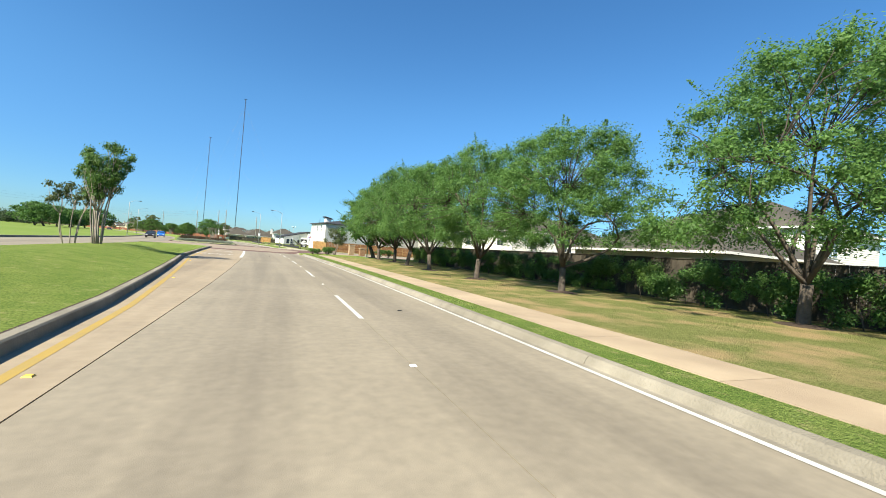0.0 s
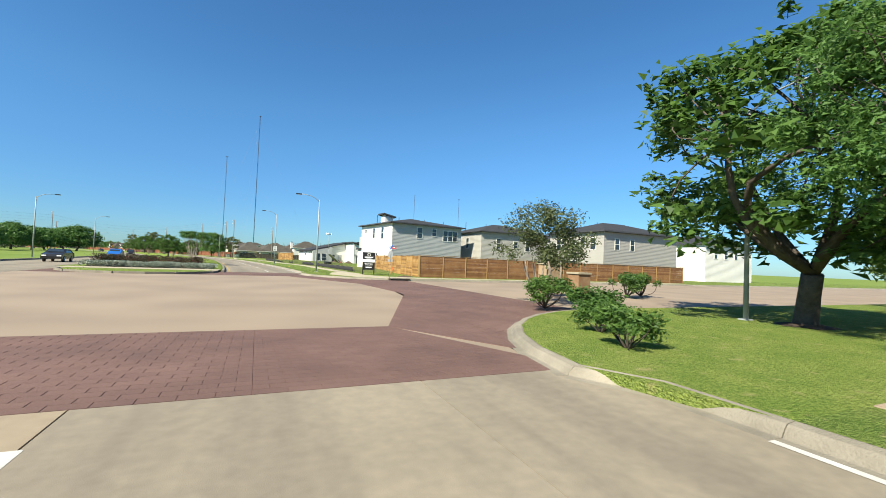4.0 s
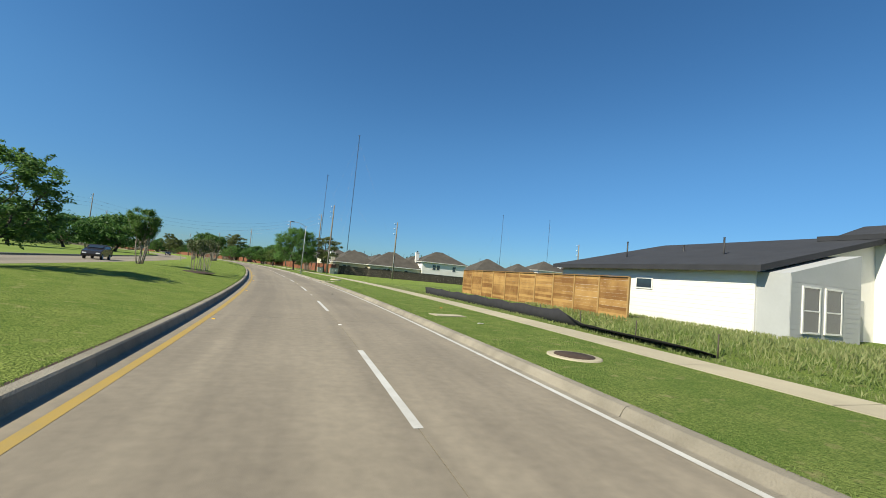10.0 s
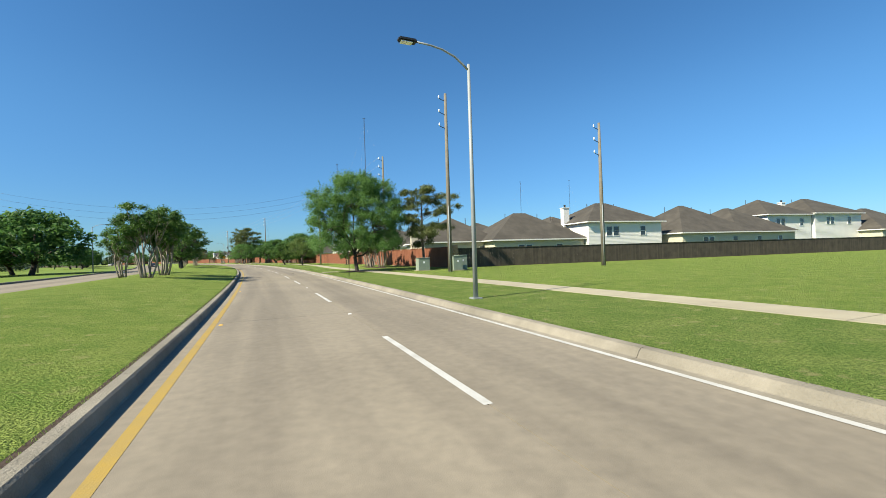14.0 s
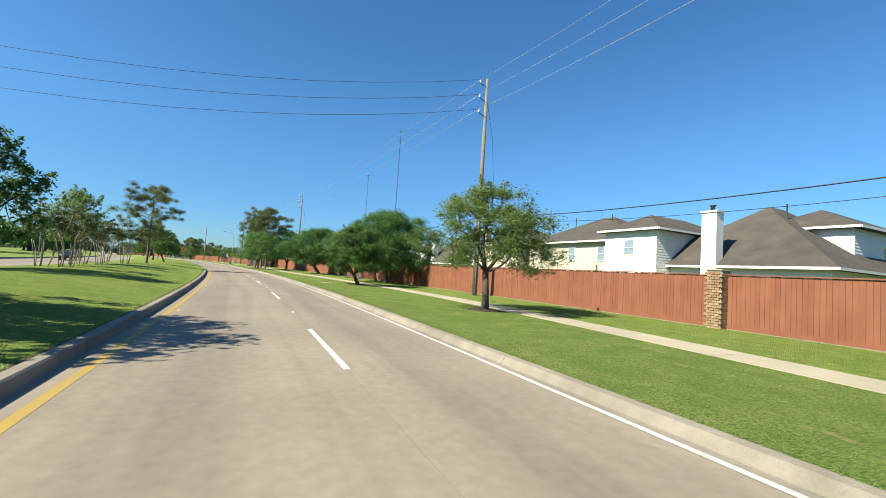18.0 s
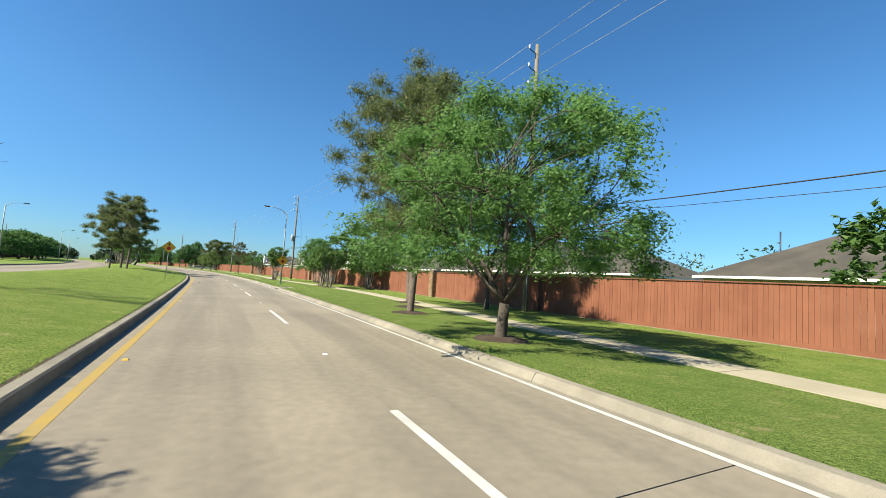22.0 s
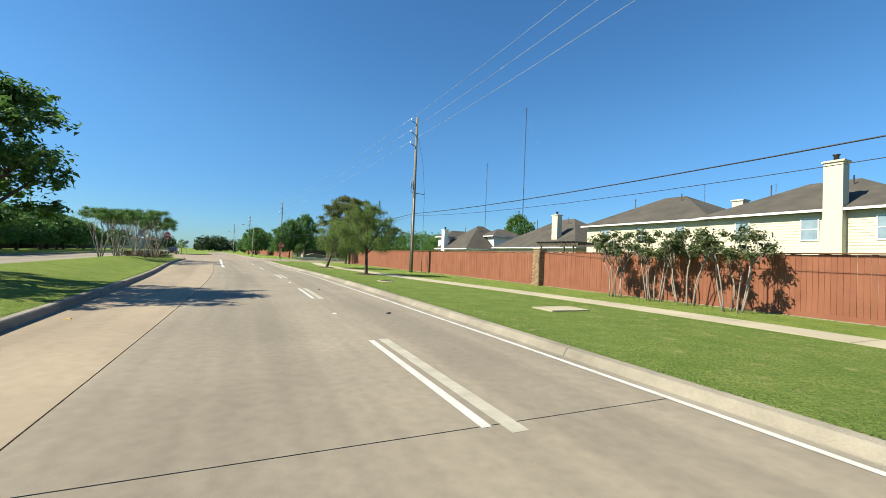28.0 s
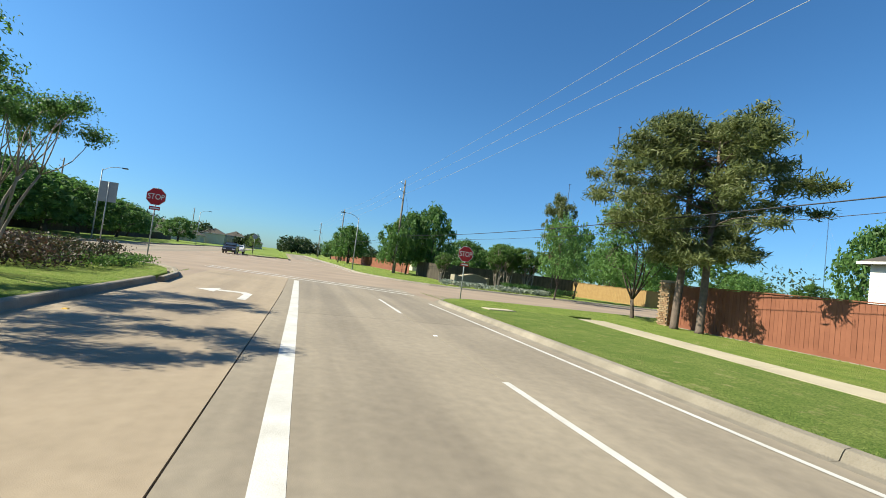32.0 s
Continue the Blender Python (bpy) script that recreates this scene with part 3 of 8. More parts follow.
def nose(s, o0, o1, ahead, n=9):
    """The rounded end of a median between two offsets."""
    mid, r = (o0 + o1) / 2, abs(o1 - o0) / 2
    return [at(s + ahead * 3.0 * math.cos(math.pi * (i / n - 0.5)), mid + r * math.sin(math.pi * (i / n - 0.5))) for i in range(n + 1)]


# medians
def mound(s, o):
    """Height of the median's lawn, gently crowned between its kerbs."""
    a, b = LEFT(s) - 0.6, FAR_NEAR + 0.4
    if not (b < o < a):
        return 0.15
    ends = min(1.0, max(0.0, min(abs(s - 110) if s > 110 else 0.0, abs(518 - s) if s < 518 else 0.0) / 14)) if s > 80 else min(1.0, max(0.0, (56 - s) / 20))
    return 0.15 + 0.45 * math.sin(math.pi * (a - o) / (a - b)) ** 1.2 * ends


def mounded(name, s0, s1, label):
    n = int((s1 - s0) / 3) + 1
    V, F, m = [], [], 9
    for i in range(n):
        s = s0 + (s1 - s0) * i / (n - 1)
        for k in range(m):
            o = FAR_NEAR + (LEFT(s) - 0.2 - FAR_NEAR) * k / (m - 1)
            V.append((*at(s, o), mound(s, o)))
    for i in range(n - 1):
        for k in range(m - 1):
            a = i * m + k
            F.append((a, a + 1, a + m + 1, a + m))
    tagged(mesh_ob(name, V, F, GRASS, None, True), label, "grass", kind="structure")


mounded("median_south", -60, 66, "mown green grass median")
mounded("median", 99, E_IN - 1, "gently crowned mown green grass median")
ribbon("median_north", E_OUT + 6, 690, -6.8, lambda s: LEFT(s) - 0.2, 0.15, GRASS, step=3, depth=0.2, label="mown grass median beyond the crossing", category="grass")
# dark strip laid in for the shadow under the overhanging grass edge
for a, b in ((-60, 66), (99, E_IN - 1)):
    ribbon("edging", a, b, lambda s: LEFT(s) - 0.31, lambda s: LEFT(s) - 0.235, 0.158, SOIL, step=3, depth=0.03, label="narrow dark strip drawn for the shadow of the overhanging lawn edge", category="soil")
ribbon("verge_far", -60, 690, -150, FAR_FAR - 0.2, 0.15, FIELD, step=10, depth=0.2, label="open mown grass field across the road", category="grass")
polygon("median_nose", nose(66, LEFT(66) - 0.2, FAR_NEAR, 1), 0.15, GRASS, 0.2, "rounded grass end of the median", "grass")
kerb("kerb_nose", nose(66, LEFT(66), FAR_NEAR, 1), KERB_L)
polygon("median_nose_north", nose(E_IN - 1, LEFT(E_IN - 1) - 0.2, FAR_NEAR, 2.75), 0.15, GRASS, 0.2, "rounded grass end of the median", "grass")
kerb("kerb_nose_north", nose(E_IN - 1, LEFT(E_IN - 1), FAR_NEAR, 2.75), KERB_L)

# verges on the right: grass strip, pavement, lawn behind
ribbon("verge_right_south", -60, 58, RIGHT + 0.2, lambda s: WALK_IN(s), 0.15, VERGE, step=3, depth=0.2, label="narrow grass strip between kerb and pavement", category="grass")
ribbon("lawn_south", -60, 58, WALK_OUT, 45, 0.15, DRY, step=3, depth=0.2, label="patchy drying lawn under street trees", category="grass")
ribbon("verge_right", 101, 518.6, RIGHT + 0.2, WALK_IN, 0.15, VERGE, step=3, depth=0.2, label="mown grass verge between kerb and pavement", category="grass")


def ease(v):
    v = min(1.0, max(0.0, v))
    return v * v * (3 - 2 * v)


def site(s, o):
    """Height of the building site's ground, filled up behind the pavement."""
    return 0.15 + 0.40 * ease((o - WALK_OUT(s) - 0.6) / 2.4) * ease((s - 133) / 9) * ease((199 - s) / 10)


V, F = [], []
SITE_O = [0.0, 0.6, 1.2, 1.8, 2.4, 3.0, 8.0, 20.0, 36.0, 52.0]
for i in range(33):
    s = 101 + 95 * i / 32
    V += [(*at(s, WALK_OUT(s) + q), site(s, WALK_OUT(s) + q)) for q in SITE_O]
for i in range(32):
    F += [(i * 10 + k, i * 10 + k + 1, i * 10 + k + 11, i * 10 + k + 10) for k in range(9)]
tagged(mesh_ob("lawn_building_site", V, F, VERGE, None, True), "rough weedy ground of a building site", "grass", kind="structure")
ribbon("lawn_field", 196, 250, WALK_OUT, 220, 0.15, GRASS, step=3, depth=0.2, label="open mown grass field", category="grass")
ribbon("lawn_fence", 250, 518.6, WALK_OUT, 90, 0.15, GRASS, step=3, depth=0.2, label="mown lawn strip along the fence", category="grass")
ribbon("lawn_north", 550, 690, RIGHT + 0.2, 60, 0.15, GRASS, step=4, depth=0.2, label="lawn beyond the side street", category="grass")


def pavement(name, s0, s1, material=WALK):
    top = tagged(new(name), "pale concrete pavement cast in squares", "pavement", kind="structure")
    s = s0
    while s < s1 - 0.5:
        e = min(s + 3.0, s1)
        ribbon("paving_slab", s + 0.012, e - 0.012, WALK_IN, WALK_OUT, 0.165, material, step=1.5, parent=top, depth=0.1)
        s = e


pavement("pavement_south", -40, 58, WALK_TAN)
pavement("pavement", 101, 517.5)

# the first crossing: apron, side street, paver bands
YC0, YC1 = 66.5, 87.6     # side street between two y
crossing = tagged(new("crossing"), "tan concrete crossing with red paver bands", "road", kind="structure")
ap = [at(S_IN, FAR_NEAR), at(S_IN, RIGHT), *arc(17.3, 58.2, 8.3, 180 - 8, 90, 8), (150, YC0), (150, YC1), *arc(16.9, 95.3, 7.7, -90, -180, 8), at(S_OUT + 2, RIGHT), at(S_OUT + 2, FAR_NEAR)]
polygon("apron", ap, -0.008, APRON, 0.1, parent=crossing)
kerb("kerb_corner_south", [at(58, RIGHT), at(59.5, RIGHT), *arc(17.3, 58.2, 8.3, 172, 90, 8), (22, YC0), (30, YC0), (60, YC0), (150, YC0)], KERB_R)
kerb("kerb_corner_north", [(150, YC1), (60, YC1), (30, YC1), (22, YC1), *arc(16.9, 95.3, 7.7, -90, -178, 8), at(99, RIGHT), at(101, RIGHT)], KERB_R)
polygon("corner_lawn_south", [at(58, RIGHT + 0.2), *arc(17.3, 58.2, 8.1, 172, 90, 8), (150, YC0 - 0.2), (150, 40), at(58, 45)], 0.15, GRASS, 0.2, "shady corner lawn", "grass")
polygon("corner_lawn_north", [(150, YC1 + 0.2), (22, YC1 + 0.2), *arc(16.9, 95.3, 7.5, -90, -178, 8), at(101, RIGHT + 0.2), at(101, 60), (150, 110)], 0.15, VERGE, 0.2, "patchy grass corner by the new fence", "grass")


def paver_band(quad, nu, nv, single=False):
    """A band of pavers laid in bond over a quadrilateral of plan points."""
    a, b, c, d = [Vector(q) for q in quad]
    V, F = [], []
    for j in range(nv):
        for i in range(nu + 1):
            sh = 0.5 * (j % 2)
            u0, u1, v0, v1 = max(0, (i - sh) / nu), min(1, (i + 1 - sh) / nu), j / nv, (j + 1) / nv
            if u1 - u0 < 0.1 / nu:
                continue
            g, q = 0.014, []
            for u, v in ((u0 + g / nu, v0 + g / nv), (u1 - g / nu, v0 + g / nv), (u1 - g / nu, v1 - g / nv), (u0 + g / nu, v1 - g / nv)):
                p = (a * (1 - u) + b * u) * (1 - v) + (d * (1 - u) + c * u) * v
                q.append((p.x, p.y))
            if single:
                polygon("paver", q, 0.003, PAVER, 0.03, parent=crossing)
                continue
            k = len(V)
            V += [(x, y, 0.003) for x, y in q] + [(x, y, -0.004) for x, y in q]
            F += [(k, k + 1, k + 2, k + 3)] + [(k + m, k + 4 + m, k + 4 + (m + 1) % 4, k + (m + 1) % 4) for m in range(4)]
    polygon("paver_sand", [tuple(q) for q in quad], -0.003, PAVER_SAND, 0.02, parent=crossing)
    if not single:
        tagged(mesh_ob("paver_rows", V, F, PAVER_BED, crossing), kind="stuff")


paver_band((at(61, -15.8), at(61, -2.2), at(65.8, -2.2), at(65.8, -15.8)), 34, 24)
paver_band((at(61, -2.2), at(61, RIGHT), at(65.8, RIGHT - 2.0), at(65.8, -2.2)), 12, 24, True)
paver_band((at(92.6, -15.8), at(92.6, 1.2), at(98.9, 2.9), at(98.9, -15.8)), 44, 30)
paver_band(((9.6, 61.2), (16.8, 66.6), (16.8, 75.5), (11.9, 75.5)), 16, 50)
paver_band(((11.9, 75.5), (16.8, 75.5), (16.8, 87.5), (11.6, 82.5)), 14, 40)
paver_band(((11.6, 82.5), (16.8, 87.5), (9.3, 96.0), (7.9, 91.0)), 15, 45)
paver_band((at(65.8, RIGHT - 2.0), (9.6, 61.2), (11.9, 75.5), (11.7, 74.0)), 8, 40)

wk = tagged(new("pavement_corner"), "pale concrete path and ramp at the corner", "pavement", kind="structure")
polygon("paving_slab", [at(101, 7.0), at(101, 8.45), (15.3, 98.2), (12.5, 97.8)], 0.166, WALK, 0.1, parent=wk)
polygon("paving_slab", [(12.5, 97.75), (15.3, 98.15), (15.0, 94.0), (11.6, 93.6)], 0.166, WALK, 0.1, parent=wk)
polygon("paving_slab", [(11.6, 93.55), (15.0, 93.95), (16.6, 91.0), (13.2, 89.6)], 0.166, WALK, 0.1, parent=wk)
polygon("paving_slab", [(13.2, 89.55), (16.6, 90.95), (19.5, 90.2), (19.5, 88.4), (15.0, 88.4)], 0.166, WALK, 0.1, parent=wk)
for k in range(12):
    polygon("paving_slab", [(19.55 + 3 * k, 88.5), (22.52 + 3 * k, 88.5), (22.52 + 3 * k, 89.9), (19.55 + 3 * k, 89.9)], 0.166, WALK, 0.1, parent=wk)

# the last crossing
crossing2 = tagged(new("crossing_north"), "tan concrete crossing at the far stop signs", "road", kind="structure")
NEAR_CORNER = [at(519.5 + 4 * math.sin(radians(a)), RIGHT + 4 * (1 - math.cos(radians(a)))) for a in range(0, 91, 15)]
FAR_CORNER = [(537.0, 60), (537.0, 34), (537.0, 14), (537.2, 11.0), (538.2, 8.4), (540.2, 6.2), (543.5, 4.6), (550, RIGHT)]
polygon("apron", [at(E_IN, FAR_NEAR), at(E_IN, LEFT(E_IN)), at(E_IN, RIGHT - 0.02), *NEAR_CORNER, at(523.5, 30), at(523.5, 60), *[at(*q) for q in FAR_CORNER], at(586, RIGHT), at(586, -7), at(586, FAR_NEAR)], -0.006, APRON, 0.1, parent=crossing2)
kerb("kerb_corner_last", NEAR_CORNER + [at(523.5, 30), at(523.5, 60)], KERB_R)
kerb("kerb_corner_beyond", [at(*q) for q in FAR_CORNER], KERB_R)
polygon("corner_lawn_last", [at(518.6, RIGHT + 0.2)] + [at(519.5 + 3.8 * math.sin(radians(a)), RIGHT + 0.2 + 3.8 * (1 - math.cos(radians(a)))) for a in range(0, 91, 15)] + [at(523.3, 30), at(523.3, 90), at(518.6, 90), at(518.6, 30), at(518.6, 9.0)], 0.15, GRASS, 0.2, "mown corner lawn by the stop sign", "grass")
polygon("corner_lawn_beyond", [at(a + 0.2, b + 0.1) for a, b in FAR_CORNER] + [at(550, 60)], 0.15, GRASS, 0.2, "planted corner lawn beyond the side street", "grass")

# ---- painted lines ----
EDGE = table((-60, 2.78), (100, 2.74), (455, 2.72), (472, 2.42), (525, 2.3), (700, 2.5))
marks = tagged(new("lane_markings"), "worn white and yellow lane lines", "road marking", kind="structure")
for a, b in ((-60, 58), (99.5, 520), (549, 690)):
    k = a
    while k < b - 1:
        e = min(k + 12, b)
        ribbon("edge_line", k, e, lambda q: EDGE(q) - 0.055, lambda q: EDGE(q) + 0.055, 0.006, PAINT_W, step=3, parent=marks)
        k = e
for a, b in ((-60, 58), (99.5, 452), (588, 690)):
    k = a
    while k < b - 1:
        e = min(k + 12, b)
        ribbon("yellow_line", k, e, lambda s: LEFT(s) + 0.30, lambda s: LEFT(s) + 0.44, 0.003, PAINT_Y, step=3, parent=marks)
        k = e
for first, period, last in ((10.7 - 6 * 12.15, 12.15, 56), (101.2, 11.95, 236), (241.5, 13.4, 425), (429.6, 12.2, 520), (590, 12.1, 680)):
    k = first
    while k < last:
        ribbon("dash", k, k + 4.4, -0.06, 0.06, 0.003, PAINT_W, step=1.5, parent=marks)
        k += period
ribbon("turn_line", 40, 60, -4.17, -3.92, 0.003, PAINT_W, step=4, parent=marks)
ribbon("turn_line", 494, 526, lambda s: -3.25 - 0.37 * min(1.0, max(0.0, (s - 496) / 24)), lambda s: -3.0 - 0.37 * min(1.0, max(0.0, (s - 496) / 24)), 0.003, PAINT_W, step=4, parent=marks)
for q in (0.0, 1.5):
    mesh_ob("crosswalk_line", [(*at(530.8 + q, -9.0), 0.003), (*at(523.4 + q, 2.7), 0.003), (*at(523.7 + q, 2.7), 0.003), (*at(531.1 + q, -9.0), 0.003)], [(0, 1, 2, 3)], PAINT_W, marks)
mesh_ob("crosswalk_line", [(*at(566, FAR_NEAR + 1), 0.003), (*at(566, RIGHT), 0.003), (*at(566.3, RIGHT), 0.003), (*at(566.3, FAR_NEAR + 1), 0.003)], [(0, 1, 2, 3)], PAINT_W, marks)
for k in (454.0, 466.2, 478.4):
    ribbon("worn_dash", k - 0.2, k + 4.5, 0.17, 0.37, 0.0025, PAINT_OLD, step=1.5, parent=marks)


def ground_word(body, s, o, size, material=PAINT_W, stretch=2.2):
    """Letters painted on the road, drawn out along the lane."""
    cu = bpy.data.curves.new("word", "FONT")
    cu.body, cu.size, cu.align_x = body, size, "CENTER"
    cu.materials.append(material)
    tmp = bpy.data.objects.new("word", cu)
    me = bpy.data.meshes.new_from_object(tmp)
    bpy.data.objects.remove(tmp)
    ob = new("road_word", me)
    ob.parent = marks
    ob.matrix_basis = pose(*at(s, o), 0.004, 0, 0, head(s)) @ Matrix.Diagonal((1, stretch, 1, 1))


def turn_arrow(s, o):
    pts = [(0.55, -1.6), (0.8, -1.6), (0.8, 0.1), (0.55, 0.55), (-0.35, 0.75), (-0.35, 1.2), (-1.0, 0.55), (-0.35, -0.1), (-0.35, 0.35), (0.4, 0.2), (0.55, -0.1)]
    ob = mesh_ob("turn_arrow", [(x, y, 0) for x, y in pts], [tuple(range(len(pts)))], PAINT_W, marks)
    ob.matrix_basis = pose(*at(s, o), 0.004, 0, 0, head(s))


ground_word("ONLY", 43.6, -6.3, 1.15)
turn_arrow(53.0, -6.0)
ground_word("ONLY", 501.5, -5.6, 1.05)
turn_arrow(516.5, -5.6)


# ---- trees ----
def leaf_mesh(name, centres, size, material, long=1.0, up=0.0, rng=None, thin=0.5, quad=False):
    """Many small folded leaves at the given points, in one mesh."""
    n = len(centres)
    if centres.shape[1] == 6:
        face = rng.normal(size=(n, 3)) * 0.55 + centres[:, 3:] * 0.75 + np.array([0, 0, 0.45])
        centres = centres[:, :3]
        d = np.cross(face, rng.normal(size=(n, 3)))
        d /= np.linalg.norm(d, axis=1)[:, None]
        e = np.cross(face, d)
    else:
        d = rng.normal(size=(n, 3))
        d[:, 2] += up
        d /= np.linalg.norm(d, axis=1)[:, None]
        e = np.cross(d, rng.normal(size=(n, 3)))
    e /= np.linalg.norm(e, axis=1)[:, None]
    sz = size * rng.uniform(0.6, 1.3, n)[:, None]
    a, b = d * sz * long, e * sz * thin
    fold = np.cross(d, e) * sz * 0.18
    V = np.stack([centres - a, centres + b + fold, centres + a, centres - b + fold] if quad else [centres - a, centres + a * 0.9 + b, centres + a * 0.35 - b + fold], 1).reshape(-1, 3)
    c = 4 if quad else 3
    me = bpy.data.meshes.new(name)
    me.vertices.add(c * n)
    me.vertices.foreach_set("co", V.astype(np.float32).ravel())
    me.loops.add(c * n)
    me.loops.foreach_set("vertex_index", np.arange(c * n, dtype=np.int32))
    me.polygons.add(n)
    me.polygons.foreach_set("loop_start", np.arange(0, c * n, c, dtype=np.int32))
    me.polygons.foreach_set("loop_total", np.full(n, c, dtype=np.int32))
    me.materials.append(material)
    me.update(calc_edges=True)
    return me


def clump_points(rng, centres, radii, n, flat=1.0, shell=0.55):
    w = np.array(radii) ** 2
    pick = rng.choice(len(centres), n, p=w / w.sum())
    d = rng.normal(size=(n, 3))
    d /= np.linalg.norm(d, axis=1)[:, None]
    r = np.array(radii)[pick] * (shell + (1 - shell) * rng.random(n)) * rng.uniform(0.75, 1.12, n)
    q = np.array(centres)[pick] + d * r[:, None] * np.array([1, 1, flat])
    return np.concatenate([q, d], 1)


def limb(rng, a, b, r0, r1, bend=0.12, n=5):
    a, b = np.array(a, float), np.array(b, float)
    off = rng.normal(size=3) * np.linalg.norm(b - a) * bend
    out = []
    for i in range(n + 1):
        t = i / n
        p = a * (1 - t) + b * t + off * math.sin(math.pi * t) + np.array([0, 0, 0.12 * np.linalg.norm(b - a)]) * math.sin(math.pi * t) * 0.6
        out.append((*p, r0 * (1 - t) + r1 * t))
    return out


TREES = {}


def tree_meshes(kind, variant, far=0):
    """Trunk and crown of a tree about 1 unit = 1 m, of the kind's own height."""
    key = (kind, variant, far)
    if key in TREES:
        return TREES[key]
    rng = np.random.default_rng(sum(map(ord, kind)) * 7 + variant)
    lines, cs, rs = [], [], []
    if kind in ("oak", "elm", "dark_oak", "young"):
        H = {"oak": 9.0, "elm": 10.0, "dark_oak": 7.0, "young": 5.6}[kind]
        W = {"oak": 4.3, "elm": 5.7, "dark_oak": 4.9, "young": 2.5}[kind]
        fork = {"oak": 0.17, "elm": 0.15, "dark_oak": 0.16, "young": 0.3}[kind] * H
        tr = {"oak": 0.18, "elm": 0.17, "dark_oak": 0.2, "young": 0.10}[kind]
        nc = {"oak": 180, "elm": 250, "dark_oak": 260, "young": 170}[kind]
        dense = kind == "elm" and variant == 2
        lean = rng.normal(size=2) * (0.08 if dense else 0.25)
        nc += 130 if dense else 0
        lines.append([(0, 0, -0.15, tr * 1.5), (0, 0, 0.15, tr * 1.15), (lean[0] * 0.5, lean[1] * 0.5, fork * 0.6, tr), (lean[0], lean[1], fork, tr * 0.95)])
        top = np.array([lean[0], lean[1], fork])
        mains = []
        for k in range(6):
            w = k * 2 * math.pi / 6 + rng.uniform(-0.4, 0.4)
            q = top + np.array([math.cos(w) * W * 0.42, math.sin(w) * W * 0.42, (H - fork) * rng.uniform(0.28, 0.5)])
            mains.append(q)
            lines.append(limb(rng, top, q, tr * 0.6, tr * 0.28))
        mains.append(top + np.array([0, 0, (H - fork) * 0.55]))
        lines.append(limb(rng, top, mains[-1], tr * 0.6, tr * 0.3, 0.05))
        zb = {"oak": 0.18, "elm": 0.17 if variant == 2 else 0.25, "dark_oak": 0.17, "young": 0.27}[kind] * H
        for k in range(nc):
            w = rng.uniform(0, 2 * math.pi)
            u = rng.random() ** 0.9
            if kind == "elm":
                f = math.sqrt(max(0.0, 1 - ((u - 0.22) / 0.86) ** 2)) + 0.04
            elif kind == "dark_oak":
                f = min(1.0, (1.02 - u) * 3.2) ** 0.5 * (0.9 + 0.2 * math.sin(math.pi * u))
            else:
                f = math.sqrt(max(0.0, 1 - (2 * (u - 0.42)) ** 2 * 0.72))
            edge = f * (0.86 + 0.16 * math.sin(3 * w + variant) * math.sin(5 * u + w))
            rad = edge * (0.25 + 0.75 * rng.random() ** 0.6) - 0.06
            c = np.array([math.cos(w) * rad * W, math.sin(w) * rad * W, zb + (H - zb) * (0.06 + 0.88 * u)])
            cs.append(c)
            rs.append(rng.uniform(0.4, 0.8) * min(W, 4.9) / 4.6 * {"young": 1.4, "dark_oak": 1.22, "elm": 1.15}.get(kind, 1.1))
            m = min(mains, key=lambda q: np.linalg.norm(q - c))
            if k % 2 == 0:
                lines.append(limb(rng, m, c, tr * 0.17, 0.012, 0.1, 4))
        n = {"oak": 80000, "elm": 84000, "dark_oak": 112000, "young": 34000}[kind]
        size = {"oak": 0.066, "elm": 0.067, "dark_oak": 0.07, "young": 0.046}[kind]
        n += 60000 if dense else 0
        n, size = int(n * (1, 0.19, 0.05)[far]), size * (1, 2.05, 3.7)[far]
        pts = clump_points(rng, cs, rs, n, 0.8, 0.05)
        if kind in ("elm", "oak", "young"):
            # thin upright shoots that fray the outline
            sh = []
            for k in range({"elm": 34, "oak": 34, "young": 26}[kind]):
                c = cs[rng.integers(len(cs))]
                out = np.array([c[0] / W, c[1] / W, 0.35 + 0.9 * (c[2] - zb) / (H - zb)]) + rng.normal(size=3) * 0.25
                out /= np.linalg.norm(out)
                ln = rng.uniform(0.3, 0.9) * W / 4.6
                q = (80, 40, 12)[far]
                tt = rng.random(q)[:, None]
                base = c + out * rs[0] * 0.6
                sh.append(np.concatenate([base + out * ln * tt + rng.normal(size=(q, 3)) * 0.09 * (1.15 - tt), np.tile(out, (q, 1))], 1))
                lines.append([(*base, 0.008), (*(base + out * ln), 0.003)])
            pts = np.concatenate([pts, *sh])
        material = LEAF_BRIGHT if variant == 2 and kind == "dark_oak" else {"oak": LEAF, "elm": LEAF_BRIGHT, "dark_oak": LEAF_DARK, "young": LEAF_SILVER}[kind]
        crown = leaf_mesh("crown", pts, size, material, rng=rng)
        bark = BARK
    elif kind == "pine" or kind == "dry_pine":
        H = 12.0
        lines.append([(0, 0, -0.15, 0.2), (0, 0, 0.2, 0.155), (0.15, 0.05, 4, 0.13), (0.05, 0.12, 8, 0.09), (0.1, 0.1, 11.4, 0.03)])
        for k in range(34):
            z = 3.6 + 8.0 * (k / 34) ** 0.9 + rng.uniform(-0.3, 0.3)
            w = k * 2.4 + rng.uniform(-0.5, 0.5)
            reach = (3.0 * math.sin(math.pi * min(1, (z - 2.2) / 9.6)) ** 0.7 + 0.35) * rng.uniform(0.4, 1.3)
            b = np.array([math.cos(w) * reach, math.sin(w) * reach, z + reach * rng.uniform(-0.1, 0.55)])
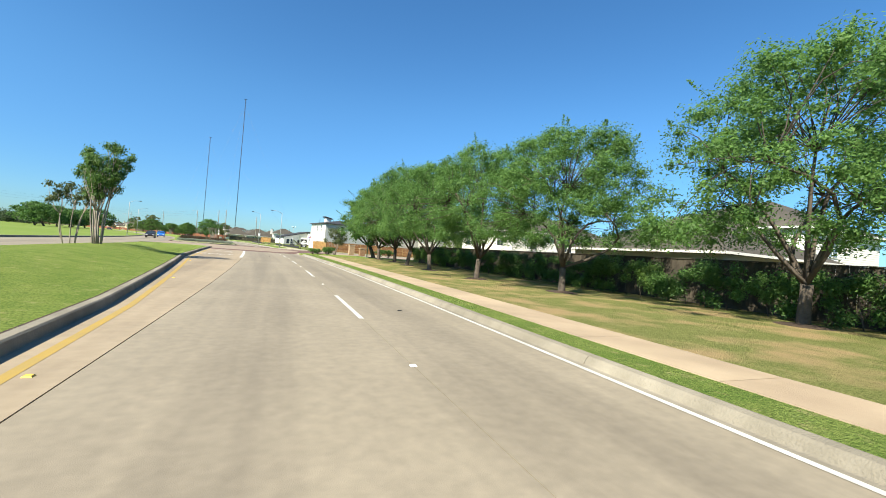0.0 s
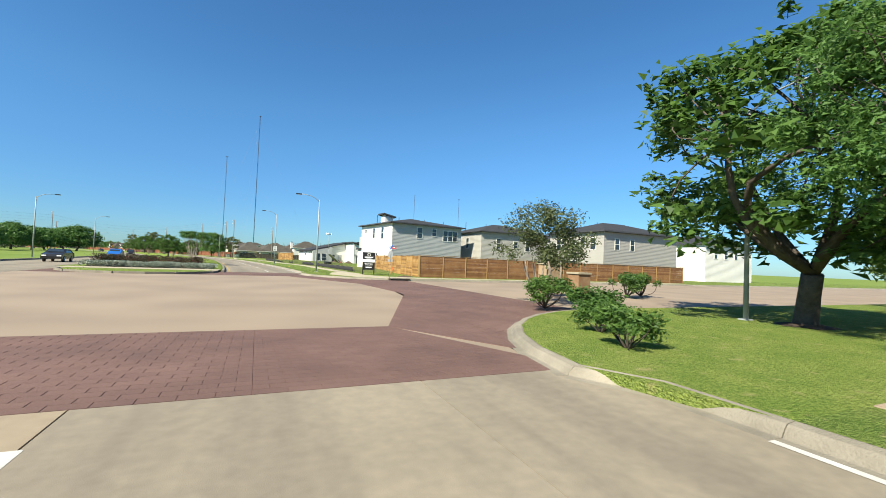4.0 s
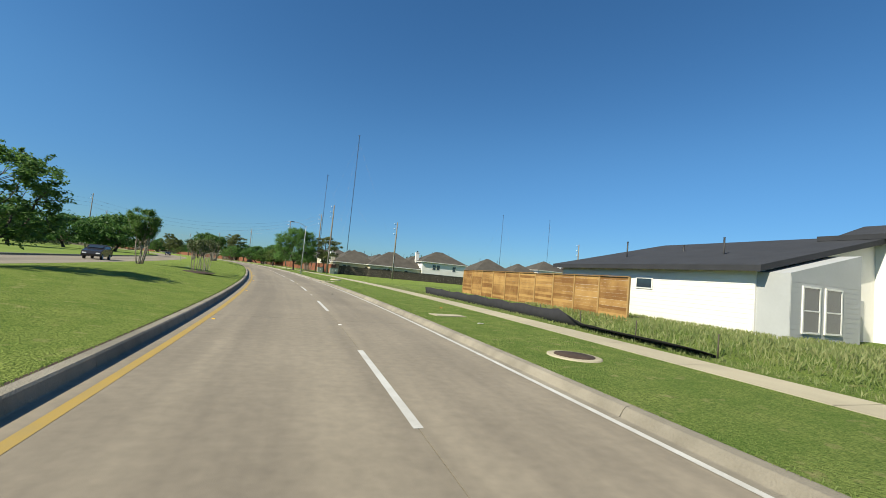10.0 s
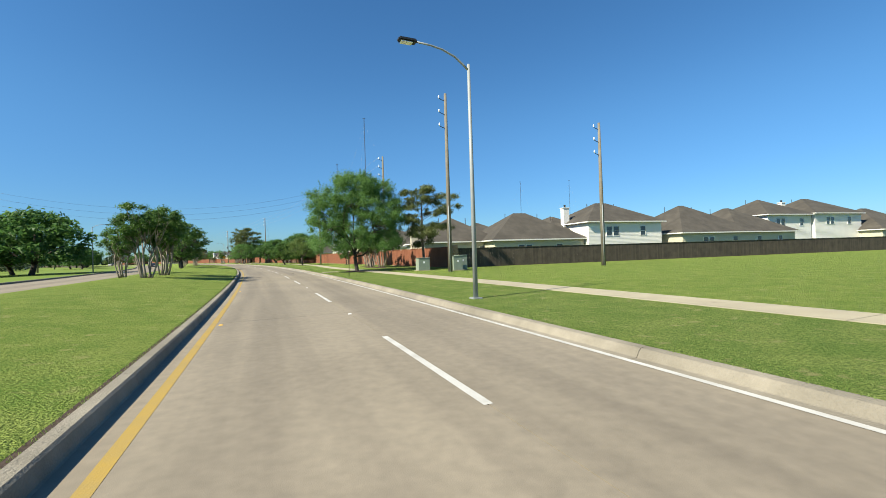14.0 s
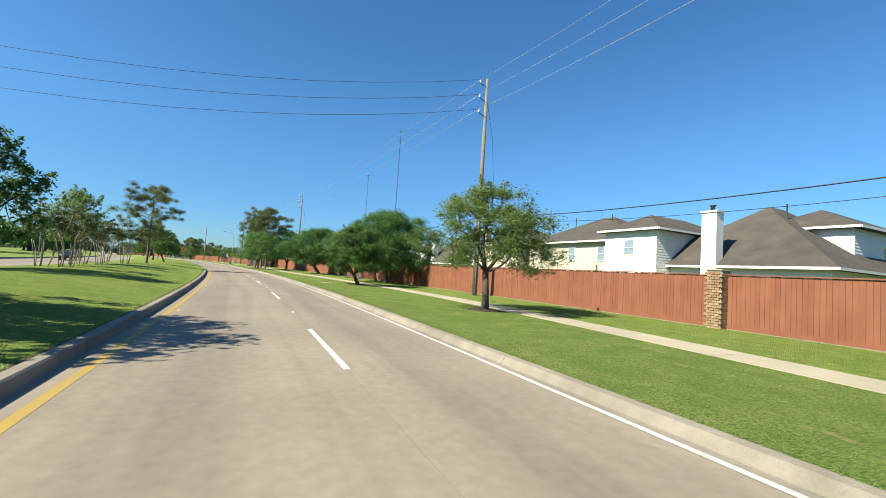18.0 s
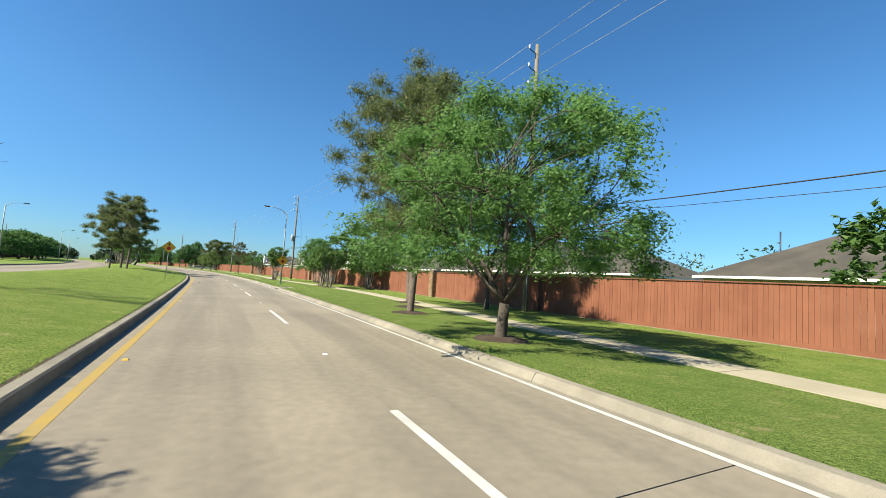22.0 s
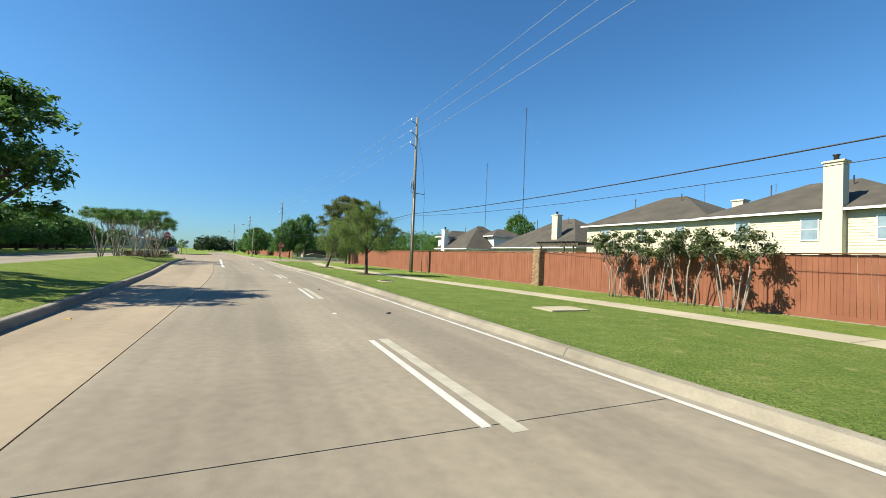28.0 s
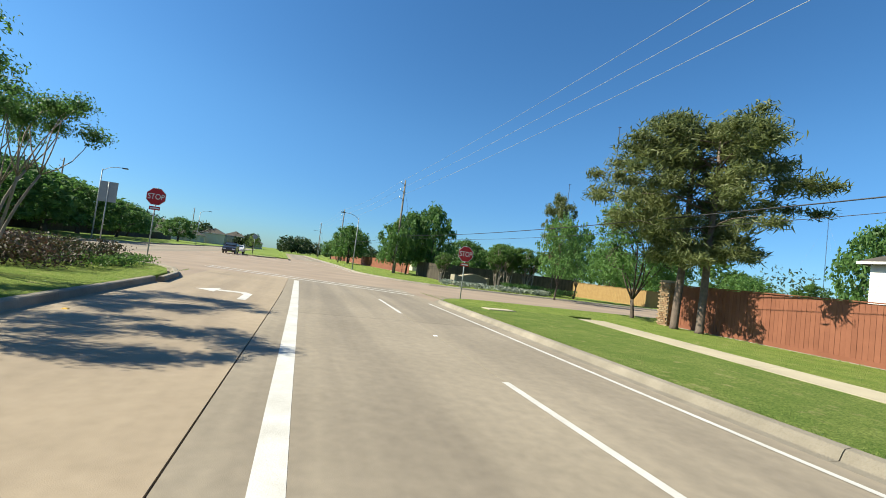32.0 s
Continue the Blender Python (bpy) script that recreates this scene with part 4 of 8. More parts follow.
            lines.append(limb(rng, (0.1, 0.1, z), b, 0.05, 0.012, 0.06, 4))
            for t in (0.55, 0.8, 1.0):
                cs.append(np.array([0.1, 0.1, z]) * (1 - t) + b * t + rng.normal(size=3) * 0.22)
                rs.append(rng.uniform(0.4, 0.95))
        pts = clump_points(rng, cs, rs, (40000, 24000, 8000)[far], 0.75, 0.05)
        crown = leaf_mesh("crown", pts[:, :3], (0.125, 0.2, 0.34)[far], NEEDLE if kind == "pine" else NEEDLE_DRY, long=1.0, up=0.9, rng=rng, thin=0.14)
        bark = BARK_PINE
    elif kind in ("myrtle", "small_myrtle", "flat_myrtle"):
        H = {"myrtle": 4.8, "small_myrtle": 2.8, "flat_myrtle": 6.6}[kind]
        W = {"myrtle": 1.5, "small_myrtle": 0.95, "flat_myrtle": 3.1}[kind]
        forks = 6 if kind == "myrtle" else 4
        stems = {"myrtle": 9, "small_myrtle": 6, "flat_myrtle": 8}[kind]
        r0 = {"myrtle": 0.047, "small_myrtle": 0.022, "flat_myrtle": 0.062}[kind]
        for k in range(stems):
            w = k * 2 * math.pi / stems + rng.uniform(-0.3, 0.3)
            b = np.array([math.cos(w) * 0.2, math.sin(w) * 0.2, -0.1])
            m = np.array([math.cos(w) * W * 0.42, math.sin(w) * W * 0.42, H * rng.uniform(0.45, 0.58)]) if forks == 4 else np.array([math.cos(w) * W * 0.3, math.sin(w) * W * 0.3, H * rng.uniform(0.3, 0.5)])
            lines.append(limb(rng, b, m, r0, r0 * 0.7, 0.05))
            for q in range(forks):
                w2 = w + rng.uniform(-0.6, 0.6)
                rr = W * rng.uniform(0.35, 0.95)
                e = np.array([math.cos(w2) * rr, math.sin(w2) * rr, H * (rng.uniform(0.62, 0.94) if kind == "small_myrtle" else rng.uniform(0.78, 0.94) if kind == "flat_myrtle" else rng.uniform(0.52, 0.95))])
                lines.append(limb(rng, m, e, r0 * 0.5, 0.01, 0.09, 4))
                if kind == "myrtle":
                    cs.append(m + (e - m) * rng.uniform(0.45, 0.75))
                    rs.append(rng.uniform(0.2, 0.34))
                cs.append(e)
                rs.append((rng.uniform(0.3, 0.48) if forks == 4 else rng.uniform(0.24, 0.44)) * W / 1.7 + 0.06)
        n = {"myrtle": 20000, "small_myrtle": 2400, "flat_myrtle": 17000}[kind]
        pts = clump_points(rng, cs, rs, n, 0.75 if kind != "flat_myrtle" else 0.6, 0.1)
        crown = leaf_mesh("crown", pts, 0.06 if kind != "flat_myrtle" else 0.07, LEAF_GREY if kind == "small_myrtle" else LEAF_DARK if kind == "flat_myrtle" else LEAF, rng=rng)
        bark = BARK_PALE
    elif kind == "bare":
        H = 7.6
        lines.append([(0, 0, -0.1, 0.16), (0.05, 0, 1.2, 0.12), (0, 0.05, 2.4, 0.10)])
        level = [(np.array([0, 0.05, 2.4]), np.array([0, 0, 1.0]), 1.9, 0.07)]
        for g in range(4):
            nxt = []
            for p, d, ln, r in level:
                for q in range(4 if g < 3 else 3):
                    v = d + rng.normal(size=3) * 0.55
                    v[2] = abs(v[2]) * 0.8 + 0.25
                    v /= np.linalg.norm(v)
                    e = p + v * ln * rng.uniform(0.6, 1.1)
                    lines.append([(*p, r), (*((p + e) / 2 + rng.normal(size=3) * 0.06), r * 0.8), (*e, r * 0.55)])
                    nxt.append((e, v, ln * 0.66, r * 0.52))
            level = nxt
        crown = None
        bark = BARK
        TREES[key] = ([bark_mesh("trunk", lines[:1], bark, 8)], bark_mesh("branchwork", lines[1:], bark, 4), None, H)
        return TREES[key]
    elif kind == "shrub":
        H = 1.0
        for k in range(14):
            w, rr = rng.uniform(0, 6.28), math.sqrt(rng.random()) * 0.5
            cs.append(np.array([math.cos(w) * rr, math.sin(w) * rr, rng.uniform(0.25, 0.75)]))
            rs.append(rng.uniform(0.2, 0.3))
            lines.append(limb(rng, (0, 0, -0.05), cs[-1], 0.02, 0.006))
        pts = clump_points(rng, cs, rs, 2200, 0.9, 0.3)
        crown = leaf_mesh("crown", pts, 0.05, LEAF, rng=rng)
        bark = BARK
    elif kind == "bush_tree":
        H = 4.6
        for k in range(9):
            w = k * 0.7
            m = np.array([math.cos(w) * 0.9, math.sin(w) * 0.9, 1.8])
            lines.append(limb(rng, (math.cos(w) * 0.15, math.sin(w) * 0.15, -0.1), m, 0.05, 0.03))
            for q in range(4):
                cs.append(m + np.array([rng.normal() * 0.6, rng.normal() * 0.6, rng.uniform(0.0, 2.3)]))
                rs.append(rng.uniform(0.45, 0.75))
        pts = clump_points(rng, cs, rs, 8000, 0.9, 0.3)
        crown = leaf_mesh("crown", pts, 0.075, LEAF_GREY, rng=rng)
        bark = BARK_PALE
    if kind in ("myrtle", "small_myrtle", "flat_myrtle"):
        forks = 7 if kind == "myrtle" else 5
        main, twigs = lines[::forks], [q for k, q in enumerate(lines) if k % forks]
    elif kind in ("shrub", "bush_tree"):
        main, twigs = lines[:3], lines[3:]
    else:
        main, twigs = lines[:1], lines[1:] if far < 2 else lines[1:9]
    TREES[key] = ([bark_mesh("stem" if len(main) > 1 else "trunk", [q], bark, 8) for q in main], bark_mesh("branchwork", twigs, bark, 3), crown, H)
    return TREES[key]


def bark_mesh(name, lines, bark, sides):
    V, F = tubes(*lines, sides=sides)
    tm = bpy.data.meshes.new(name)
    tm.from_pydata(V, [], F)
    tm.materials.append(bark)
    tm.polygons.foreach_set("use_smooth", [True] * len(tm.polygons))
    return tm


def tree(kind, s, o, h, name, label, group="", variant=0, wide=1.0, lean=0.0, xy=None, mulch=0.0, turn=None):
    stems, twigs, cm, H = tree_meshes(kind, variant, 2 if abs(o) > 20 or s > 530 or s < 0 else 0 if 0 < o < 9 or (s < 62 and o < 15.5) or (kind == "dark_oak" and 0 < o < 15) or 330 < s < 340 or 270 < s < 280 else 1)
    x, y = xy or at(s, o)
    k = h / H
    t = (s * 37 + o * 91) % 360 if turn is None else turn
    e = empty(name, Matrix.Translation((x, y, mound(s, o) - 0.01 if xy is None else 0.14)) @ Euler((0, radians(lean), 0)).to_matrix().to_4x4() @ Euler((0, 0, radians(t))).to_matrix().to_4x4() @ Matrix.Diagonal((k * wide, k * wide, k, 1)), label, "tree" if kind != "shrub" else "shrub", group)
    for m in stems:
        a = new(m.name.split(".")[0], m)
        a.parent = e
    a = tagged(new("branchwork", twigs), kind="stuff")
    a.parent = e
    if cm:
        b = new("crown", cm)
        b.parent = e
    if mulch:
        mulch_ring(x, y, mulch, mound(s, o) - 0.15)
    return e


def mulch_ring(x, y, r, up=0.0):
    rng = random.Random(int(x * 10) + int(y))
    n = 18
    V = [(x, y, 0.24 + up)]
    for k in range(n):
        w = 2 * math.pi * k / n
        q = r * rng.uniform(0.85, 1.15)
        V.append((x + q * 0.55 * math.cos(w), y + q * 0.55 * math.sin(w), 0.215 + up))
    for k in range(n):
        w = 2 * math.pi * k / n
        q = r * rng.uniform(0.85, 1.15)
        V.append((x + q * math.cos(w), y + q * math.sin(w), 0.13 + up))
    F = [(0, 1 + k, 1 + (k + 1) % n) for k in range(n)] + [(1 + k, 1 + n + k, 1 + n + (k + 1) % n, 1 + (k + 1) % n) for k in range(n)]
    tagged(mesh_ob("mulch_bed", V, F, SOIL, smooth=True), "ring of dark bark mulch round a trunk", "mulch bed")


ELM = "leafy street elm with a broad bright green crown"
OAK = "young live oak with a rounded green crown"
DARK = "dense dark green live oak by the fence"
PINE = "tall pine with tufted needles and bare lower trunk"
MYR = "crape myrtle with many pale smooth stems"
# street trees of the first stretch
for k, (s, o, h, kd) in enumerate(((9.7, 15.2, 9.6, "elm"), (18.6, 12.0, 8.4, "elm"), (25.8, 10.8, 8.8, "elm"), (34.3, 10.8, 8.9, "elm"), (42.4, 11.6, 10.2, "elm"), (50.5, 12.9, 10.2, "elm"), (-6, 13.5, 10.0, "elm"), (57.6, 13.0, 10.0, "elm"), (62.8, 13.8, 9.6, "oak"))):
    tree(kd, s, o, h * 1.02, "street_tree", ELM, "street trees by the hedge", variant=k % 2, wide=1.12 if kd == "elm" else 1.5, mulch=0.9)
tree("bush_tree", 70.5, 9.6, 4.6, "bush_tree", "large multi-stemmed grey-green bush at the corner")
for s, o, h in ((61.5, 4.6, 0.9), (63.2, 5.6, 0.9), (65, 7.2, 1.1), (68.6, 8.2, 1.3), (73.6, 18.5, 1.5), (74, 20.2, 1.5)):
    tree("shrub", s, o, h, "shrub", "clipped round green shrub", "corner shrubs", wide=1.3)
for s, o, h in ((63, 27, 5.5), (66, 31, 5.0), (62, 40, 6.0)):
    tree("young", s, o, h, "small_tree", "small leafy tree along the side street", variant=1)
# median and far side, first half
tree("myrtle", 33, -11.8, 6.4, "crape_myrtle", "tall vase-shaped crape myrtle on the median", "median myrtles", wide=0.78)
tree("small_myrtle", 35, -13.8, 4.0, "crape_myrtle", "small crape myrtle on the median", "median myrtles")
for s, o, h, v in ((121.5, -7.5, 4.2, 0), (126.5, -7.9, 4.2, 1)):
    tree("flat_myrtle", s, o, h, "crape_myrtle", "flat-topped crape myrtle with pale bare stems", "median myrtles", v, wide=0.85, mulch=1.3)
tree("oak", 165, -12.3, 4.9, "oak_tree", "round-headed young oak on the median", variant=2, wide=1.35, mulch=0.9)
for s, o, h in ((178.1, -7.1, 2.4), (180.6, -6.9, 2.5), (182.9, -6.9, 2.5), (181.7, -11.1, 4.3), (240.5, -9.6, 5.4), (246, -9.4, 5.6), (252, -13.5, 4.6)):
    tree("myrtle" if h > 3.5 else "small_myrtle", s, o, h, "crape_myrtle", MYR, "median myrtles", wide=1.3 if s > 200 else 1.0, mulch=1.3 if s < 179 else 0.0)
tree("oak", 285, -11.8, 7.8, "oak_tree", "large spreading oak on the median", variant=2, wide=1.3)
for s, o, h, kd in ((300.5, -13.0, 6.8, "oak"), (318, -13.2, 6.0, "young"), (352, -9.2, 4.8, "oak")):
    tree(kd, s, o, h, "median_tree", OAK, "median trees", variant=1, wide=1.1 if kd == "oak" else 1)
for k, s in enumerate((306, 310, 314, 319, 323, 327)):
    tree("small_myrtle", s, -10.5 - (k % 2) * 2.2, 3.4, "crape_myrtle", "bare-stemmed young crape myrtle", "median myrtles", wide=1.2)
for s, o, h, v in ((334, -10.0, 9.0, 0), (416, -10.8, 8.6, 1), (428, -12.4, 11.0, 0), (420, -13.0, 8.2, 0)):
    tree("pine", s, o, h, "pine_tree", PINE, "median pines", v, wide=1.15)
tree("bare", 367, -11.2, 7.4, "bare_tree", "leafless grey tree on the median")
tree("oak", 468.5, -11.3, 7.2, "oak_tree", "broad live oak on the median", variant=1, wide=1.35)
for k, (s, o) in enumerate(((499.5, -12.0), (501.5, -13.6), (503.5, -10.4), (506.5, -13.0), (509.5, -10.4), (512.0, -12.6), (514.0, -10.6))):
    tree("flat_myrtle", s, o, 4.6 + 0.25 * (k % 3), "crape_myrtle", "vase-shaped crape myrtle in a grove on the median", "median grove", k % 2, wide=0.9)
for s, o, h, w in ((300, -34, 11, 1.2), (306, -38, 10, 1.1), (292, -44, 9, 1.3), (214, -52, 8, 1.3), (222, -55, 9, 1.2), (560, -34, 8, 1.2), (548, -36, 7.5, 1.3), (566, -33, 7.5, 1.2), (580, -35, 7.5, 1.2), (590, -33, 6.5, 1.2), (600, -36, 6.5, 1.2), (612, -38, 6.5, 1.2), (628, -42, 7, 1.2), (575, -44, 9, 1.3), (595, -48, 8, 1.3), (536, -34, 7.5, 1.2), (572, -36, 6.5, 1.2)):
    tree("dark_oak", s, o, h, "oak_tree", "dark broad tree across the far carriageway", "far side trees", 0, w)
# right side, by the fence
tree("elm", 245.4, 6.6, 9.8, "street_tree", "wide bright green elm by the kerb", variant=2, wide=1.05, mulch=1.6)
tree("pine", 243.5, 13.0, 8.4, "pine_tree", PINE, variant=1, wide=1.3)
for k, (s, o) in enumerate(((262.6, 12.4), (258.4, 11.6), (256.0, 11.2), (253.6, 11.6))):
    tree("myrtle", s, o, 4.8, "crape_myrtle", MYR, "fence myrtles", k % 2, 1.1, mulch=0.9)
tree("oak", 272.5, 19.9, 6.2, "garden_tree", "bright leafy garden tree rising behind the fence", variant=0, wide=0.62)
tree("oak", 277.8, 13.4, 5.5, "small_tree", "upright leafy young tree in mulch", variant=2, wide=0.78, mulch=0.8)
tree("young", 290.6, 8.1, 5.6, "young_oak", OAK, "kerb trees", 0, 1.5, mulch=0.9)
for s, o, h, w in ((317.5, 13.2, 7.9, 1.12), (323.0, 14.0, 6.4, 0.78)):
    tree("dark_oak", s, o, h, "oak_tree", DARK, "fence oaks", 0, w)
tree("oak", 310.4, 7.9, 5.2, "leaning_oak", "leaning young oak in a mulch ring", variant=1, lean=-6, wide=1.5, mulch=0.9)
tree("dark_oak", 344.0, 12.2, 7.5, "oak_tree", DARK, variant=1, wide=1.25, turn=200)
for k, (s, o) in enumerate(((335.8, 12.9), (333.5, 13.6), (331.4, 13.2), (329.7, 14.2), (328, 13.6))):
    tree("small_myrtle", s, o, 2.9, "crape_myrtle", "small crape myrtle in a mulch bed", "fence myrtles", k % 2, mulch=0.7)
tree("elm", 357.6, 5.0, 6.8, "street_tree", "feathery green elm by the kerb", variant=0, wide=1.3, mulch=0.9)
for s, o, h, v in ((365.0, 5.6, 10.5, 0), (371.9, 8.7, 13.0, 1), (368.4, 7.2, 12.5, 0)):
    tree("pine", s, o, h, "pine_tree", PINE, "kerb pines", v, wide=1.1, mulch=0.9)
tree("oak", 353.5, 22.5, 6.0, "garden_tree", "round green garden tree behind the fence", variant=0, wide=1.3)
tree("elm", 368.5, 12.2, 8.6, "street_tree", "leafy elm overhanging the fence", variant=1)
for k, (s, o, h) in enumerate(((395.0, 8.8, 4.2), (403.8, 12.6, 5.0), (407.9, 12.2, 5.1), (411.2, 12.4, 5.1), (414.4, 7.1, 5.1))):
    tree("myrtle", s, o, h, "crape_myrtle", MYR, "fence myrtles", k % 2, 1.1, mulch=0.9)
tree("oak", 396.5, 14.9, 7.9, "spreading_oak", "broad green oak spreading over the fence", variant=2, wide=1.85)
for k, (s, o) in enumerate(((392.4, 9.0), (392.4, 13.4))):
    tree("myrtle", s, o, 4.5, "crape_myrtle", MYR, "fence myrtles", k, 1.1, mulch=0.9)
tree("elm", 416.0, 13.4, 7.2, "small_tree", "bright leafy tree against the fence", variant=2, wide=0.82)
tree("dry_pine", 450.6, 7.3, 7.0, "pine_tree", "young pine with browning needles in mulch", variant=0, wide=0.9, mulch=0.8)
for k, (s, o) in enumerate(((464.9, 13.8), (463.0, 14.0), (461.6, 14.1), (459.6, 13.7))):
    tree("small_myrtle", s, o, 3.2, "crape_myrtle", "crape myrtle with reddish leaves by the fence", "fence myrtles", k % 2, 1.2)
tree("young", 482.2, 6.6, 5.6, "young_oak", OAK, "kerb trees", 0, 1.15, mulch=1.0)
tree("young", 496.3, 6.8, 5.4, "leaning_oak", "leaning young oak in a mulch ring", "kerb trees", 1, 1.3, lean=22, mulch=1.1)
tree("pine", 517.2, 14.3, 10.9, "pine_tree", PINE, "corner pines", variant=1, wide=1.35)
tree("pine", 516.0, 14.5, 10.0, "pine_tree", "broad pine with yellowing needles at the fence corner", "corner pines", variant=0, wide=1.45)
tree("elm", 521.4, 15.8, 7.4, "street_tree", "bright green elm at the fence corner", variant=0, wide=0.85)
for s, o, h, kd, w in ((542.6, 24.4, 11.6, "pine", 0.6), (536.0, 20.5, 8.2, "elm", 0.55), (541.0, 26.5, 8.4, "elm", 0.6), (560, 40, 9.5, "pine", 1.1), (556, 36, 7.5, "elm", 1), (552, 41, 8, "elm", 1), (549, 48, 8, "elm", 1), (562, 50, 9, "elm", 1), (548, 58, 8.5, "oak", 1), (543.0, 17.8, 5.2, "myrtle", 1.2), (544.6, 19.6, 5.4, "myrtle", 1.2), (543.2, 21.6, 5.2, "myrtle", 1.2), (547, 12.4, 3.6, "myrtle", 1.1),
                       (564, 10.6, 8.0, "dark_oak", 0.62), (566.2, 13.2, 10.2, "dark_oak", 0.5), (566.5, 17.0, 11.9, "dark_oak", 0.5), (575, 18.5, 8.0, "oak", 0.9), (606, 9.5, 9.5, "dark_oak", 0.8), (612, 10.5, 9.0, "dark_oak", 0.8), (640, 12, 7, "oak", 1), (650, 12, 7.5, "oak", 1), (660, 11, 7, "dark_oak", 1), (604, -12, 4, "young", 1), (590, 34, 9, "dark_oak", 1), (586, 42, 9, "dark_oak", 1), (580, 52, 9, "oak", 1), (572, 62, 9, "oak", 1), (545, 44, 6.5, "elm", 1), (540, 52, 6.0, "oak", 1.1), (551, 66, 7, "oak", 1.1), (535, 46, 5.2, "elm", 1.1), (531, 50, 5.0, "oak", 1.1), (566, 58, 8, "elm", 1.1), (594, 26, 7, "dark_oak", 1), (600, 20, 7, "dark_oak", 0.9), (530, 60, 13, "dark_oak", 0.5)):
    tree(kd, s, o, h, "background_tree", "leafy tree beyond the side street", "trees beyond the crossing", 0, w)
for s, o, h, w in ((520, -33, 7.5, 1.2), (513, -35, 8, 1.2), (528, -32, 7, 1.1), (505, -34, 7.5, 1.2), (497, -36, 7, 1.2), (545, -33, 6.5, 1.2), (640, -34, 7, 1.2), (470, -38, 7, 1.2), (445, -40, 7.5, 1.2), (455, -42, 7, 1.3), (382, -38, 7, 1.3), (395, -42, 8, 1.2), (260, -46, 8, 1.3), (250, -50, 9, 1.2)):
    tree("dark_oak", s, o, h, "oak_tree", "dark broad tree across the far carriageway", "far side trees", 0, w)


# ---- fences ----
def board_fence(name, pts, h, material, label, group, rail=True, width=0.14, single=False):
    """A run of upright boards with a cap and a kick board along plan points."""
    top = empty(name, Matrix(), label, "fence", group)
    V, F = [], []
    rng = random.Random(int(pts[0][0] * 7 + pts[0][1]))
    for (ax, ay), (bx, by) in zip(pts[:-1], pts[1:]):
        a, b = Vector((ax, ay)), Vector((bx, by))
        L = (b - a).length
        n = max(1, int(L / width))
        d = (b - a) / L
        nr = Vector((d.y, -d.x))
        for k in range(n):
            p, q = a + d * (k * L / n + 0.004), a + d * ((k + 1) * L / n - 0.004)
            t = rng.uniform(-0.006, 0.006)
            z1 = 0.12 + h + rng.uniform(-0.012, 0.012)
            if single:
                o = new("board", rng.choice(BOARDS))
                o.parent = top
                o.matrix_basis = pose(*((p + q) / 2 + nr * t), 0.14, 0, 0, math.degrees(math.atan2(d.y, d.x)))
                o.scale = ((q - p).length, 1, h + rng.uniform(-0.012, 0.012))
                continue
            base = len(V)
            for z in (0.14, z1):
                for c, w in ((p, 0.0), (q, 0.0), (q, 0.02), (p, 0.02)):
                    V.append((c.x + nr.x * (t + w), c.y + nr.y * (t + w), z))
            F += [(base, base + 1, base + 5, base + 4), (base + 1, base + 2, base + 6, base + 5), (base + 2, base + 3, base + 7, base + 6), (base + 3, base, base + 4, base + 7), (base + 4, base + 5, base + 6, base + 7)]
    if not single:
        tagged(mesh_ob("boarding", V, F, material, top), kind="stuff")
    if rail:
        sweep("cap_rail", pts, [(-0.06, 0.12 + h), (-0.06, 0.16 + h), (0.08, 0.16 + h), (0.08, 0.12 + h)], material, top)
        if material == FENCE_RED:
            sweep("footing_strip", pts, [(-0.05, 0.12), (-0.05, 0.175), (-0.032, 0.175), (-0.032, 0.12)], MORTAR, top)
        sweep("kick_board", pts, [(-0.03, 0.12), (-0.03, 0.34), (0.0, 0.34), (0.0, 0.12)], material, top)
    return top


BOARDS = []
for v in range(3):
    bm = boxes((-0.5, 0.5, -0.02, 0.0 + 0.002 * v, -0.02, 0.985))
    m = bpy.data.meshes.new("board")
    bm.to_mesh(m)
    bm.free()
    m.materials.append(FENCE_BOARD)
    BOARDS.append(m)


def brick_pillar(s, o, h=2.36, w=0.62):
    x, y = at(s, o)
    e = empty("brick_pillar", pose(x, y, 0.12, 0, 0, head(s)), "square tan brick fence pillar with a low stone cap", "pillar", "fence pillars")
    part("core", boxes((-w / 2 + 0.02, w / 2 - 0.02, -w / 2 + 0.02, w / 2 - 0.02, 0, h)), MORTAR, e)
    part("cap", boxes((-w / 2 - 0.03, w / 2 + 0.03, -w / 2 - 0.03, w / 2 + 0.03, h, h + 0.07), bevel=0.02), WALK, e)
    me = PILLAR_BRICK
    for c in range(int(h / 0.105)):
        for f in range(3):
            dx = (f - 1) * 0.205 + (0.05 if c % 2 else -0.05)
            for sx, sy, rz in ((dx, -w / 2, 0), (-w / 2, dx, 90)):
                b = new("brick", me)
                b.parent = e
                b.matrix_basis = pose(sx, sy, 0.055 + c * 0.105, 0, 0, rz)
    return e


bm = boxes((-0.097, 0.097, -0.012, 0.04, -0.045, 0.045), bevel=0.007)
PILLAR_BRICK = bpy.data.meshes.new("brick")
bm.to_mesh(PILLAR_BRICK)
bm.free()
PILLAR_BRICK.materials.append(BRICK)

